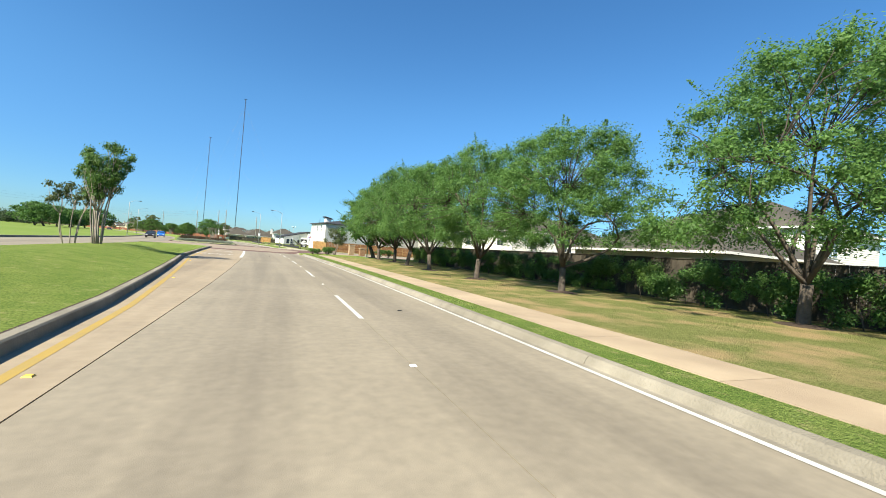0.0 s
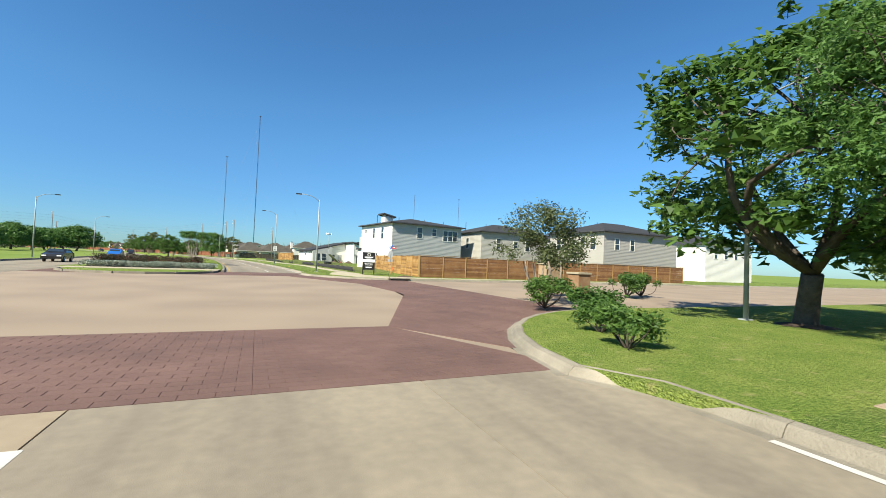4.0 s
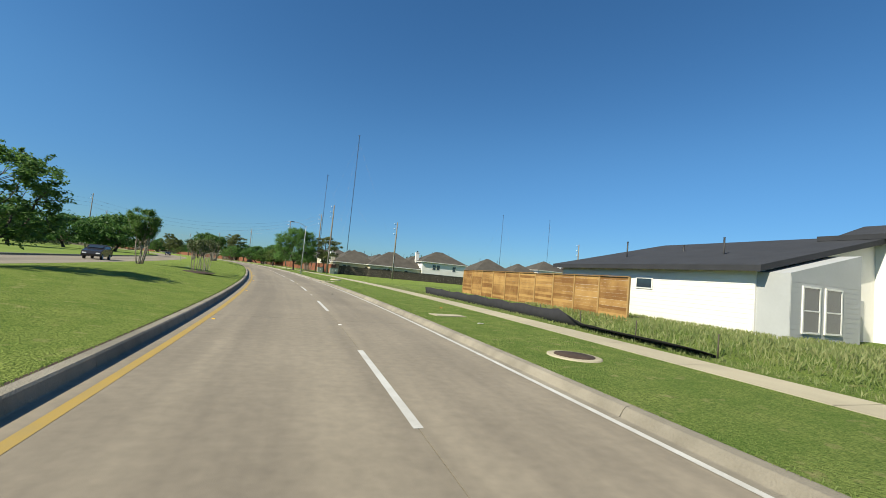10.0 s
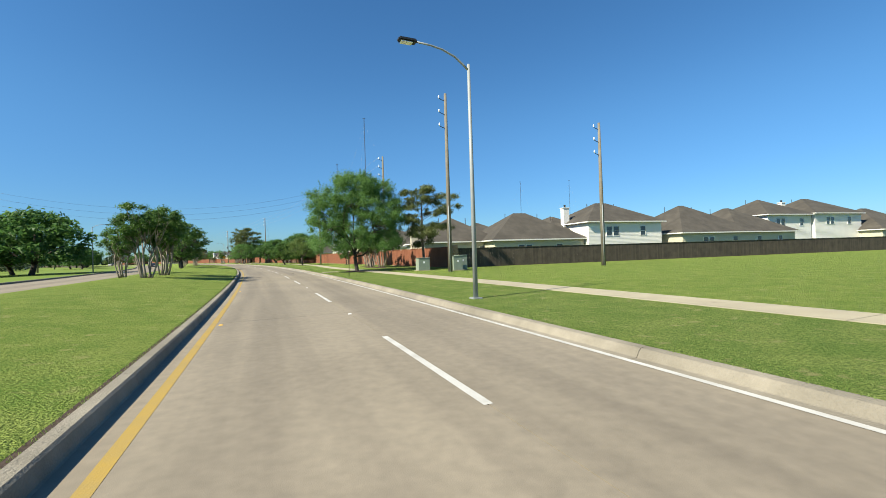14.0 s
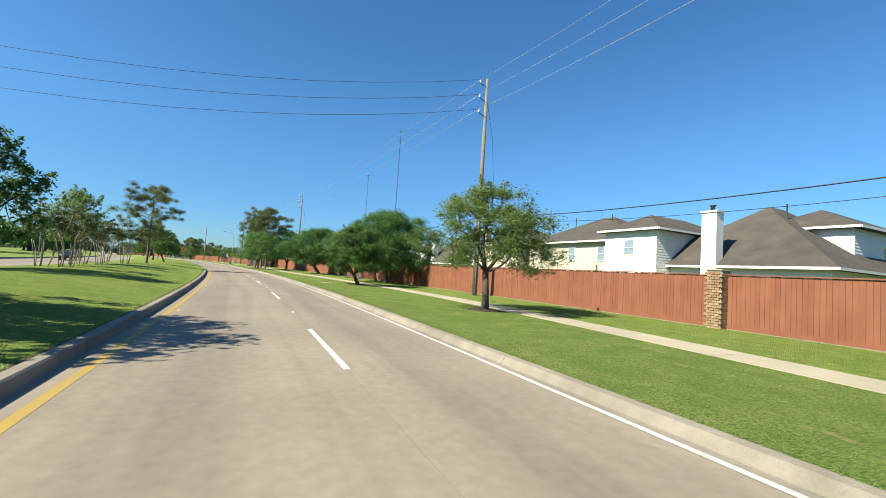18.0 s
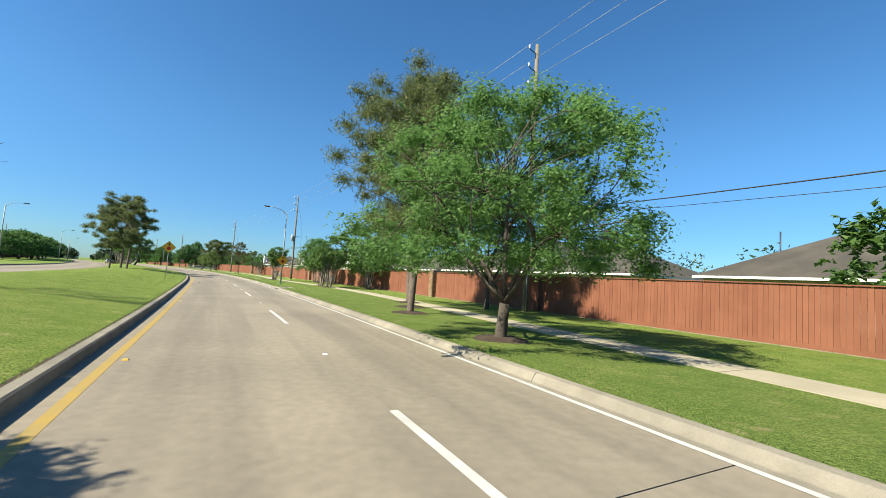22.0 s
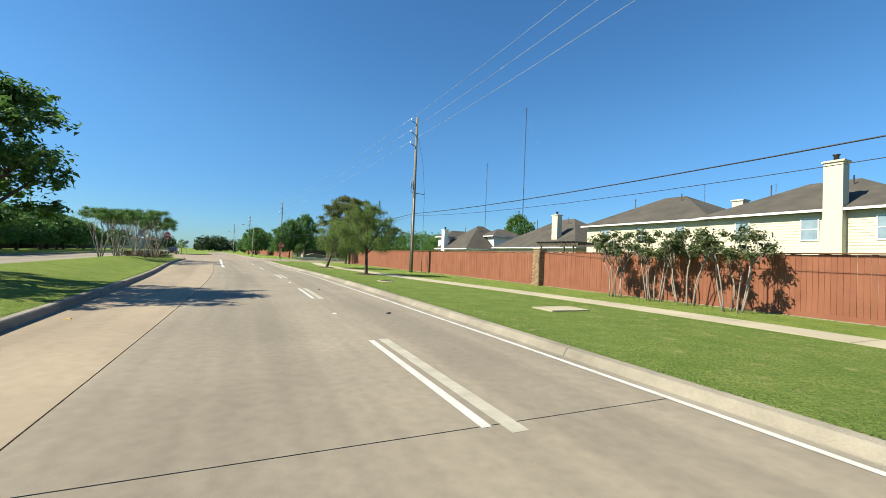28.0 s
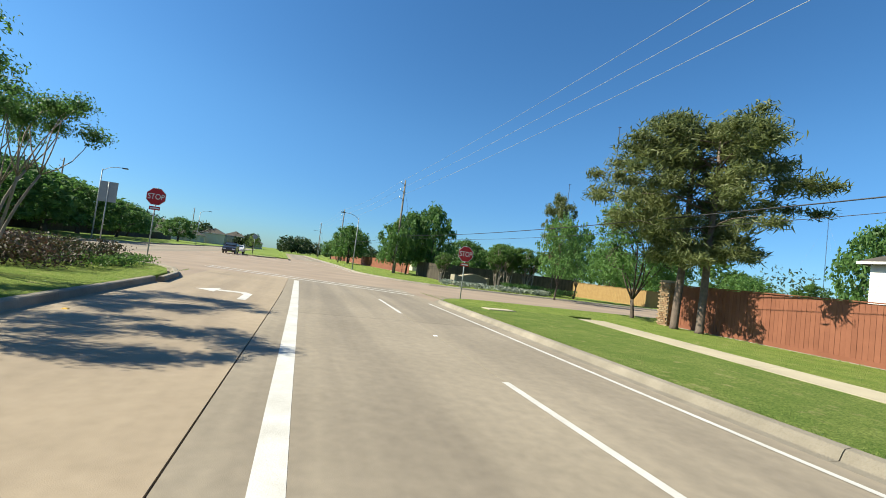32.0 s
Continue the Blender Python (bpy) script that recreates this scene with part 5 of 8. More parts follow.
FENCE_O = table((240, 15.9), (285, 16.0), (333, 15.7), (381, 15.3), (424, 15.1), (472, 15.05), (519, 15.4), (700, 15.6))
PILLARS = (242.5, 285.4, 333, 380.8, 424, 471.9, 518.6)
for s in PILLARS:
    brick_pillar(s, FENCE_O(s) - 0.05)
for a, b in zip(PILLARS[:-1], PILLARS[1:]):
    board_fence("stained_fence", line(a + 0.35, b - 0.35, FENCE_O, 4.0), 2.2, FENCE_RED, "tall red-brown stained wooden board fence", "red fence runs", width=0.16, single=True)
board_fence("stained_fence", [at(518.9, FENCE_O(519)), at(519.4, 30), at(519.4, 60)], 2.2, FENCE_RED, "red-brown stained fence along the side street", "red fence runs")
board_fence("stained_fence", line(569, 690, 14.5, 8), 2.2, FENCE_RED, "red-brown stained fence beyond the crossing", "red fence runs", width=0.3)
board_fence("old_fence", line(-60, 56, 18.4, 6), 2.3, FENCE_OLD, "weathered grey-brown board fence behind the hedge", "old fences")
board_fence("old_fence", [(2.5, 244), (60, 249), (120, 255), (210, 264)], 2.0, FENCE_OLD, "dark weathered fence behind the field", "old fences", width=0.2)
board_fence("old_fence", [at(s, -72) for s in range(90, 330, 20)], 2.0, FENCE_OLD, "grey fence across the far field", "old fences", width=0.3)


def plank_fence(name, a, b, h, bays, label, group, z=0.12, wood=None):
    """New fence of level planks between posts."""
    a, b = Vector(a), Vector(b)
    L = (b - a).length
    ang = math.degrees(math.atan2(b.y - a.y, b.x - a.x))
    top = empty(name, pose(a.x, a.y, z, 0, 0, ang), label, "fence", group)
    w = L / bays
    rows = int(h / 0.15)
    me = []
    for v in range(4):
        bm = boxes((0.045, w - 0.045, -0.012 + 0.003 * v, 0.012, -0.0735, 0.0735))
        m = bpy.data.meshes.new("plank")
        bm.to_mesh(m)
        bm.free()
        m.materials.append(wood or FENCE_NEW)
        me.append(m)
    rng = random.Random(5)
    for k in range(bays):
        for r in range(rows):
            o = new("plank", rng.choice(me))
            o.parent = top
            o.location = (k * w, 0, 0.085 + r * 0.15)
            o.rotation_euler = (0, rng.uniform(-0.002, 0.002), 0)
    pm = bpy.data.meshes.new("post")
    bm = boxes((-0.045, 0.045, -0.05, 0.045, -0.1, h + 0.02), bevel=0.006)
    bm.to_mesh(pm)
    bm.free()
    pm.materials.append(FENCE_POST)
    for k in range(bays + 1):
        o = new("post", pm)
        o.parent = top
        o.location = (k * w, 0, 0)
    part("cap_rail", boxes((0, L, -0.07, 0.06, h + 0.021, h + 0.055)), FENCE_NEW, top)
    return top


plank_fence("plank_fence", (22.65, 121.8), (19.9, 92.2), 2.15, 13, "new honey-coloured horizontal plank fence with pale posts", "new plank fences")
plank_fence("plank_fence", (19.9, 92.0), (58, 91.0), 2.15, 15, "new reddish horizontal plank fence along the side street", "new plank fences", 0.12, FENCE_NEW2)
xa, xb = at(177.0, 13.2), at(158.8, 12.5)
plank_fence("plank_fence", xa, xb, 1.95, 10, "new honey-coloured horizontal plank fence with pale posts", "new plank fences", 0.5)


def silt_fence(s0, s1, o, label="low sagging black silt fence on stakes", high=0.80, slump=None):
    e = empty("silt_fence", Matrix(), label, "silt fence", "silt fences")
    rng = random.Random(int(s0))
    n = int((s1 - s0) / 0.7)
    V, F = [], []
    for i in range(n + 1):
        s = s0 + (s1 - s0) * i / n
        low = 1.0 if slump is None else 0.42 + 0.58 * min(1.0, max(0.0, (s - slump) / 1.5))
        sag = 0.10 * abs(math.sin(s * 1.1)) + rng.uniform(0, 0.06)
        for z, q in ((0.14, 0.0), (0.14 + (high - 0.14) * 0.36 * low, rng.uniform(-0.06, 0.06)), (0.14 + (high - 0.14 - sag) * low, rng.uniform(-0.1, 0.1) - 0.9 * (1 - low))):
            V.append((*at(s, (o(s) if callable(o) else o) + q), z + site(s, o(s) if callable(o) else o) - 0.15))
    for i in range(n):
        for j in range(2):
            F.append((i * 3 + j, i * 3 + j + 1, (i + 1) * 3 + j + 1, (i + 1) * 3 + j))
    f = mesh_ob("fabric", V, F, BLACK_FABRIC, e, True)
    so = f.modifiers.new("thick", "SOLIDIFY")
    so.thickness = 0.012
    for i in range(0, n + 1, 4):
        s = s0 + (s1 - s0) * i / n
        x, y = at(s, (o(s) if callable(o) else o) + 0.05)
        tube("stake", FENCE_OLD, e, [(x, y, 0.05, 0.02), (x, y, 0.85, 0.02)], sides=5)


silt_fence(104, 128, lambda s: WALK_OUT(s) + 0.9)
silt_fence(129, 136.8, lambda s: WALK_OUT(s) + 0.7)
silt_fence(145.6, 148.6, lambda s: WALK_OUT(s) + 1.0, "collapsed heap of black silt fence", 0.6)
silt_fence(152.8, 178, lambda s: WALK_OUT(s) + 0.9, slump=158.0)

# hedge by the old fence
rng0 = np.random.default_rng(3)
for k in range(14):
    s = -8 + k * 4.6
    x, y = at(s, 17.0)
    c = np.stack([rng0.uniform(-2.4, 2.4, 26), rng0.uniform(-0.55, 0.55, 26), rng0.uniform(0.35, 1.95, 26)], 1)
    pts = clump_points(rng0, c, rng0.uniform(0.38, 0.6, 26), 9000, 0.9, 0.3)
    e = empty("hedge", pose(x, y, 0.12, 0, 0, head(s) + 90), "dense dark green hedge in front of a fence", "hedge", "hedges")
    hb = new("foliage", leaf_mesh("foliage", pts, 0.066, LEAF_DARK if k % 3 else LEAF, rng=rng0))
    hb.parent = e
    tube("stem", BARK, e, *[[(q, 0, -0.1, 0.03), (q + 0.1, 0.1, 0.7, 0.02)] for q in (-1.6, -0.6, 0.4, 1.4)], sides=5)


# ---- poles, lamps, wires ----
def street_lamp(s, o, h, label="tall galvanised street lamp with a curved arm", reach=1.9, turn=None):
    x, y = at(s, o)
    e = empty("street_lamp", pose(x, y, 0.13, 0, 0, (head(s) if turn is None else turn) + 90), label, "street lamp", "street lamps")
    # local +y points to the road's left
    tube("pole", STEEL, e, [(0, 0, 0, 0.085), (0, 0, h * 0.5, 0.068), (0, 0, h - 0.42, 0.05)], sides=12)
    tube("arm", STEEL, e, [(0, 0.0, h - 0.62, 0.04), (0, 0.2, h - 0.46, 0.036), (0, 0.5, h - 0.24, 0.034), (0, 0.95, h - 0.07, 0.032), (0, 1.4, h, 0.031), (0, reach, h + 0.02, 0.03)])
    part("base_plate", boxes((-0.17, 0.17, -0.17, 0.17, -0.02, 0.06), bevel=0.01), STEEL, e)
    bm = boxes((-0.13, 0.13, reach - 0.05, reach + 0.55, h - 0.05, h + 0.07), bevel=0.035)
    hd = part("lamp_head", bm, DARK_METAL, e)
    part("lens", boxes((-0.1, 0.1, reach + 0.1, reach + 0.48, h - 0.075, h - 0.052)), SIGN_W, hd)
    return e


street_lamp(101.7, 4.8, 8.2)
street_lamp(135.8, 4.85, 9.45)
street_lamp(217.0, 4.2, 8.3)
street_lamp(397.8, 5.0, 8.5)
street_lamp(558.0, 3.6, 7.4)
street_lamp(64.2, 13.2, 7.8, turn=head(64) + 90)
for s in (131, 175, 300, 365, 430, 500, 560, 620):
    street_lamp(s, -26.0, 8.6, "street lamp beyond the far carriageway", turn=head(s) + 180)
street_lamp(640, 5.0, 8.8)

POLES = [(-1.5, 235.9, 14.9), (None, 262.0, 15.8), (None, 301.5, 16.6), (None, 367.3, 16.5), (None, 426.9, 15.4), (None, 488.5, 15.6), (None, 563.0, 14.3), (None, 609.0, 13.5), (None, 690.0, 15.0)]


def utility_pole(x, y, h, turn, transformer=False, switch=False, arm=True, guard=DARK_METAL, label="weathered wooden utility pole with side insulators"):
    e = empty("utility_pole", pose(x, y, 0.1, 0, 0, turn), label, "utility pole", "utility poles")
    tube("pole", POLE_WOOD, e, [(0, 0, -0.2, 0.19), (0, 0, h * 0.5, 0.16), (0, 0, h, 0.11)], sides=12)
    for k in range(3):
        z = h - 0.5 - k * 1.15
        tube("bracket", DARK_METAL, e, [(0, 0, z - 0.12, 0.035), (-0.35, 0, z - 0.05, 0.03), (-0.6, 0, z + 0.06, 0.03)], sides=6)
        tube("insulator", SIGN_W, e, [(-0.6, 0, z + 0.05, 0.035), (-0.6, 0, z + 0.12, 0.06), (-0.6, 0, z + 0.2, 0.06), (-0.6, 0, z + 0.3, 0.03)], sides=8)
    if arm:
        tube("guy_arm", DARK_METAL, e, [(0, 0, h * 0.51, 0.035), (0.6, 0.1, h * 0.51 + 0.02, 0.03), (1.25, 0.2, h * 0.51, 0.03)], sides=6)
        tube("guy_wire", DARK_METAL, e, [(0, 0, h - 1.2, 0.012), (0.9, 0.15, h * 0.72, 0.012), (1.25, 0.2, h * 0.51, 0.012), (1.25, 0.2, 0.1, 0.012)], sides=4)
        tube("guy_guard", guard, e, [(1.25, 0.2, 0.02, 0.03), (1.25, 0.2, 2.0, 0.03)], sides=6)
    if switch:
        tube("switch_arm", DARK_METAL, e, [(0, 0, 8.05, 0.03), (-0.34, 0, 8.0, 0.03), (-0.36, 0, 8.5, 0.03)], [(0, 0, 8.75, 0.03), (-0.34, 0, 8.7, 0.03)], sides=6)
        tube("switch_insulator", SIGN_BACK, e, [(-0.36, 0, 8.45, 0.05), (-0.36, 0, 8.6, 0.07), (-0.36, 0, 9.0, 0.05), (-0.36, 0, 9.35, 0.03)], sides=8)
    if transformer:
        t = tube("transformer", STEEL, e, [(-0.42, 0, 7.0, 0.22), (-0.42, 0, 7.05, 0.25), (-0.42, 0, 7.9, 0.25), (-0.42, 0, 8.0, 0.16)], sides=14)
        tube("bushing", SIGN_W, t, [(-0.42, 0.08, 8.0, 0.04), (-0.42, 0.1, 8.25, 0.03)], sides=6)
    rise = (0.055, 7.4) if switch else (0.035, 5.5)
    tube("riser", STEEL, e, [(-0.1, -0.19, 0, rise[0]), (-0.1, -0.19, rise[1], rise[0])], sides=8)
    return e


TOPS = []
for k, (px, s, h) in enumerate(POLES):
    o = (12.2, 15.0, 14.2, 14.1, 12.4, 13.3, 10.5, 7.5, 8.5)[k]
    x, y = at(s, o)
    utility_pole(x, y, h, head(s), transformer=(k in (3, 4)), switch=(k == 5), arm=k > 1, guard=SIGN_Y if k == 2 else DARK_METAL)
    TOPS.append((x, y, h, head(s)))
utility_pole(14.3, 235.9, 12.9, 10, arm=False, label="slim wooden utility pole in the field")
utility_pole(58, 232, 12.5, 10, arm=False, label="slim wooden utility pole in the field")
utility_pole(-72, 291.5, 17.0, 60, arm=False, label="wooden utility pole across the field")
utility_pole(-100, 215, 15.0, 60, arm=False, label="wooden utility pole across the field")
for k, (s, o) in enumerate(((150, -60), (200, -75), (330, -40), (420, -48), (520, -55), (600, -46), (690, -40))):
    x, y = at(s, o)
    utility_pole(x, y, 13.5, 30, arm=False, label="distant wooden utility pole")


def wire(a, b, sag, r):
    n = 14
    pts = []
    for i in range(n + 1):
        t = i / n
        p = Vector(a).lerp(Vector(b), t)
        p.z -= sag * 4 * t * (1 - t)
        pts.append((*p, r))
    tagged(tube("power_wire", BRIGHT_WIRE if r < 0.0115 else DARK_METAL, None, pts, sides=5), "overhead power line between poles" if r < 0.02 else "thick black telephone cable between poles", "power line", "power lines")


def tip(t, k):
    x, y, h, tn = t
    w = radians(tn)
    return (x - 0.6 * math.cos(w), y - 0.6 * math.sin(w), h + 0.1 - 0.5 - k * 1.15 + 0.3)


for a, b in zip(TOPS[1:-1], TOPS[2:]):
    for k in range(3):
        wire(tip(a, k), tip(b, k), 0.7, 0.011)
for a, b in zip(TOPS[:-1], TOPS[1:]):
    wire((a[0], a[1], 6.0), (b[0], b[1], 6.0), 0.85, 0.024)
    wire((a[0], a[1], 5.8), (b[0], b[1], 5.8), 1.2, 0.012)
for k in range(3):
    wire(tip(TOPS[2], k), (-72, 291, 15.4 - 1.15 * k), 3.6, 0.013)
    wire((-72, 291, 15.4 - 1.15 * k), (-100, 215, 14.9 - 1.15 * k), 1.2, 0.013)


def mast(x, y, h, r):
    e = empty("radio_mast", pose(x, y, -0.1), "very tall thin lattice radio mast far away", "radio mast", "radio masts")
    tube("shaft", STEEL if r < 0 else DARK_METAL, e, *[[(q * math.cos(w), q * math.sin(w), 0, abs(r) * 0.3), (q * math.cos(w), q * math.sin(w), h, abs(r) * 0.3)] for q, w in ((abs(r), 0.3), (abs(r), 2.4), (abs(r), 4.5))], sides=4)
    tube("bracing", DARK_METAL, e, *[[(abs(r) * math.cos(0.3 + 2.1 * k), abs(r) * math.sin(0.3 + 2.1 * k), h * k / 60, abs(r) * 0.16), (abs(r) * math.cos(2.4 + 2.1 * k), abs(r) * math.sin(2.4 + 2.1 * k), h * (k + 1) / 60, abs(r) * 0.16)] for k in range(60)], sides=3)
    tube("top_bar", DARK_METAL, e, [(-abs(r) * 5, 0, h - 3, abs(r) * 0.6), (abs(r) * 5, 0, h - 3, abs(r) * 0.6)], sides=4)
    for q in (0.5, 0.95):
        for w in (0.3, 2.4, 4.5):
            tube("guy_cable", STEEL, e, [(0, 0, h * q, 0.12), (h * 0.45 * math.cos(w), h * 0.45 * math.sin(w), 0, 0.12)], sides=3)


mast(43, 2384, 716, 1.5)
mast(-153, 3650, 748, 1.9)
mast(1290, 3350, 560, 1.3)
mast(1680, 3280, 560, 1.3)


# ---- houses ----
def lap_walls(w, d, z0, z1, course=0.2):
    """Four walls of lapped boards: each board stands a little proud at its foot."""
    V, F = [], []
    n = max(1, int(round((z1 - z0) / course)))
    for i in range(n):
        for z, g in ((z0 + (z1 - z0) * i / n, 0.022), (z0 + (z1 - z0) * (i + 1) / n, 0.0)):
            x, y = w / 2 + g, d / 2 + g
            V += [(-x, -y, z), (x, -y, z), (x, y, z), (-x, y, z)]
    for r in range(2 * n - 1):
        for k in range(4):
            F.append((r * 4 + k, r * 4 + (k + 1) % 4, (r + 1) * 4 + (k + 1) % 4, (r + 1) * 4 + k))
    F.append((len(V) - 4, len(V) - 3, len(V) - 2, len(V) - 1))
    return V, F


def hip_roof(w, d, z, pitch, over=0.5, thick=0.18, gable=False):
    x, y = w / 2 + over, d / 2 + over
    along = w >= d
    run = min(x, y)
    r = z + run * pitch
    V = [(-x, -y, z - thick), (x, -y, z - thick), (x, y, z - thick), (-x, y, z - thick), (-x, -y, z), (x, -y, z), (x, y, z), (-x, y, z)]
    if along:
        e = x if gable else x - run
        V += [(-e, 0, r), (e, 0, r)]
        F = [(4, 5, 9, 8), (6, 7, 8, 9), (5, 6, 9), (7, 4, 8)]
    else:
        e = y if gable else y - run
        V += [(0, -e, r), (0, e, r)]
        F = [(5, 6, 9, 8), (7, 4, 8, 9), (4, 5, 8), (6, 7, 9)]
    F += [(0, 1, 5, 4), (1, 2, 6, 5), (2, 3, 7, 6), (3, 0, 4, 7), (0, 3, 2, 1)]
    return V, F


def ring(x0, x1, z0, z1, t, y0=-0.07, y1=0.02):
    """A rectangular frame of thickness t round an opening."""
    bm = bmesh.new()
    R = []
    for y in (y0, y1):
        for g in (t, 0.0):
            R.append([bm.verts.new(c) for c in ((x0 - g, y, z0 - g), (x1 + g, y, z0 - g), (x1 + g, y, z1 + g), (x0 - g, y, z1 + g))])
    for k in range(4):
        j = (k + 1) % 4
        for a, b in ((0, 1), (3, 2), (2, 0), (1, 3)):
            bm.faces.new((R[a][k], R[a][j], R[b][j], R[b][k]))
    bmesh.ops.recalc_face_normals(bm, faces=bm.faces[:])
    return bm


def window(parent, side, u, z, ww, wh, w, d, trim=None, panes=1, glass=None):
    """A window on one side (s, e, n, w) of a house of plan w x d, u metres from the side's middle."""
    m = {"s": pose(u, -d / 2, z, 0, 0, 0), "e": pose(w / 2, u, z, 0, 0, 90), "n": pose(-u, d / 2, z, 0, 0, 180), "w": pose(-w / 2, -u, z, 0, 0, 270)}[side]
    t = 0.07
    fr = part("window", ring(-ww / 2, ww / 2, 0, wh, t), trim or TRIM, parent)
    fr.matrix_basis = m
    part("glazing_bar", boxes((-ww / 2 + 0.001, ww / 2 - 0.001, -0.06, 0.0, wh * 0.48, wh * 0.52)), trim or TRIM, fr)
    for q in range(1, panes):
        part("mullion", boxes((-ww / 2 + ww * q / panes - 0.02, -ww / 2 + ww * q / panes + 0.02, -0.062, 0.0, 0.001, wh - 0.001)), trim or TRIM, fr)
    part("pane", boxes((-ww / 2, ww / 2, -0.04, -0.03, 0, wh)), glass or GLASS, fr)
    return fr


def house(x, y, turn, w, d, h, roof="hip", wall=SIDING_C, tile=SHINGLE, wins=(), chimney=None, name="house", label="two-storey cream house with a brown shingle roof", pitch=0.5, trim=None, vents=2, group="houses", z0=0.1, garage=None, west=None, glass=None):
    e = empty(name, pose(x, y, z0, 0, 0, turn), label, "house", group)
    V, F = lap_walls(w, d, -0.2, h)
    wo = mesh_ob("wall", V, F, [wall, west] if west else wall, e)
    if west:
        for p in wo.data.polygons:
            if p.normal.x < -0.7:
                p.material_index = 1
    V, F = hip_roof(w, d, h + 0.18, pitch, gable=(roof == "gable"))
    rf = mesh_ob("roof", V, F, tile, e)
    x1, y1 = w / 2 + 0.52, d / 2 + 0.52
    part("gutter", boxes((-x1, x1, -y1 - 0.02, -y1 + 0.06, h + 0.0, h + 0.16), (-x1, x1, y1 - 0.06, y1 + 0.02, h + 0.0, h + 0.16), (-x1 - 0.02, -x1 + 0.06, -y1, y1, h + 0.0, h + 0.16), (x1 - 0.06, x1 + 0.02, -y1, y1, h + 0.0, h + 0.16)), trim or TRIM, e)
    for sd, u, z, ww, wh, *pn in wins:
        window(e, sd, u, z, ww, wh, w, d, trim=TRIM, panes=pn[0] if pn else 1, glass=glass or (GLASS if trim == TRIM_D else BLIND))
    if chimney:
        cx, cy, ch = chimney
        c = part("chimney", boxes((cx - 0.5, cx + 0.5, cy - 0.4, cy + 0.4, -0.2, ch), (cx - 0.58, cx + 0.58, cy - 0.48, cy + 0.48, ch, ch + 0.12)), wall, e)
        tube("flue", DARK_METAL, c, [(cx, cy, ch + 0.1, 0.14), (cx, cy, ch + 0.45, 0.14), (cx, cy, ch + 0.5, 0.2), (cx, cy, ch + 0.55, 0.2)], sides=10)
    for k in range(vents):
        vx = w * (0.12 + 0.16 * k) * (1 if k % 2 else -1)
        tube("vent_pipe", DARK_METAL, e, [(vx, d * 0.12, h + 0.3, 0.05), (vx, d * 0.12, h + 0.5 + min(w, d) * 0.5 * pitch, 0.05)], sides=6)
    if garage:
        part("garage_door", boxes((garage[0], garage[0] + garage[2], -d / 2 - 0.05, -d / 2 + 0.05, -0.1, garage[1])), TRIM_D, e)
    return e


def win_row(side, us, z, ww=0.85, wh=1.5):
    return [(side, u, z, ww, wh) for u in us]


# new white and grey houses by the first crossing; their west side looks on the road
# west side in the white siding, the other three sides in the grey
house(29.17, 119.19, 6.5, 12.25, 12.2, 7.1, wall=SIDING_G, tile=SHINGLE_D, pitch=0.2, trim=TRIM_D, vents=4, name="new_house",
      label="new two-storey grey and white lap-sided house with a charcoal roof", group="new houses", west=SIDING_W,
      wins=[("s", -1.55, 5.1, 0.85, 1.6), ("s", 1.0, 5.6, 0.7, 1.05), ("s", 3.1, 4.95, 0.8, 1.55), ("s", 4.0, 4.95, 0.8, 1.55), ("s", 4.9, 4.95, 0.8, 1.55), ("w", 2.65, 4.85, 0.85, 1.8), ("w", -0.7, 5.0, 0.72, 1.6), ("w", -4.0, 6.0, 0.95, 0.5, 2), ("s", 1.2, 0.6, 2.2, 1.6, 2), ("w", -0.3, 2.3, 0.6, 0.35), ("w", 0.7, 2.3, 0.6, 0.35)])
house(45.2, 117.5, 0, 13.0, 11.0, 6.8, wall=SIDING_T, tile=SHINGLE_D, pitch=0.28, trim=TRIM_D, vents=4, name="new_house", label="new two-storey greige house with a charcoal roof", group="new houses",
      wins=[("w", -3.2, 5.2, 1.0, 0.7, 2), ("w", 1.0, 4.2, 0.9, 1.7), ("s", -3.2, 4.2, 0.8, 1.6), ("s", 0.2, 4.4, 0.8, 1.1), ("s", 2.6, 4.0, 0.8, 1.7)])
house(62.0, 118.5, 0, 12.0, 11.0, 6.6, wall=SIDING_G, tile=SHINGLE_D, pitch=0.28, trim=TRIM_D, name="new_house", label="new two-storey grey house with a charcoal roof", group="new houses", wins=win_row("s", (-3, 0.5, 3), 4.2))
house(56.0, 101.4, 0, 15.0, 11.0, 6.7, wall=SIDING_T, tile=SHINGLE_D, pitch=0.3, trim=TRIM_D, vents=3, name="new_house", label="new two-storey taupe house with a covered patio", group="new houses",
      wins=[("w", -3.4, 4.2, 0.9, 1.7), ("w", -2.3, 4.2, 0.9, 1.7), ("w", -0.3, 4.5, 0.8, 1.2), ("w", 1.6, 4.6, 0.9, 1.2), ("w", 3.6, 4.3, 1.0, 1.6), ("s", -5, 4.3, 0.8, 1.5), ("s", -2, 4.3, 0.8, 1.5), ("w", -1.8, 0.4, 4.2, 2.2, 3)])
house(84, 106, 0, 14, 12, 6.6, wall=SIDING_W, tile=SHINGLE_D, pitch=0.3, trim=TRIM_D, name="new_house", label="new two-storey white house farther down the street", group="new houses", wins=win_row("s", (-4, -1, 2), 4.2))


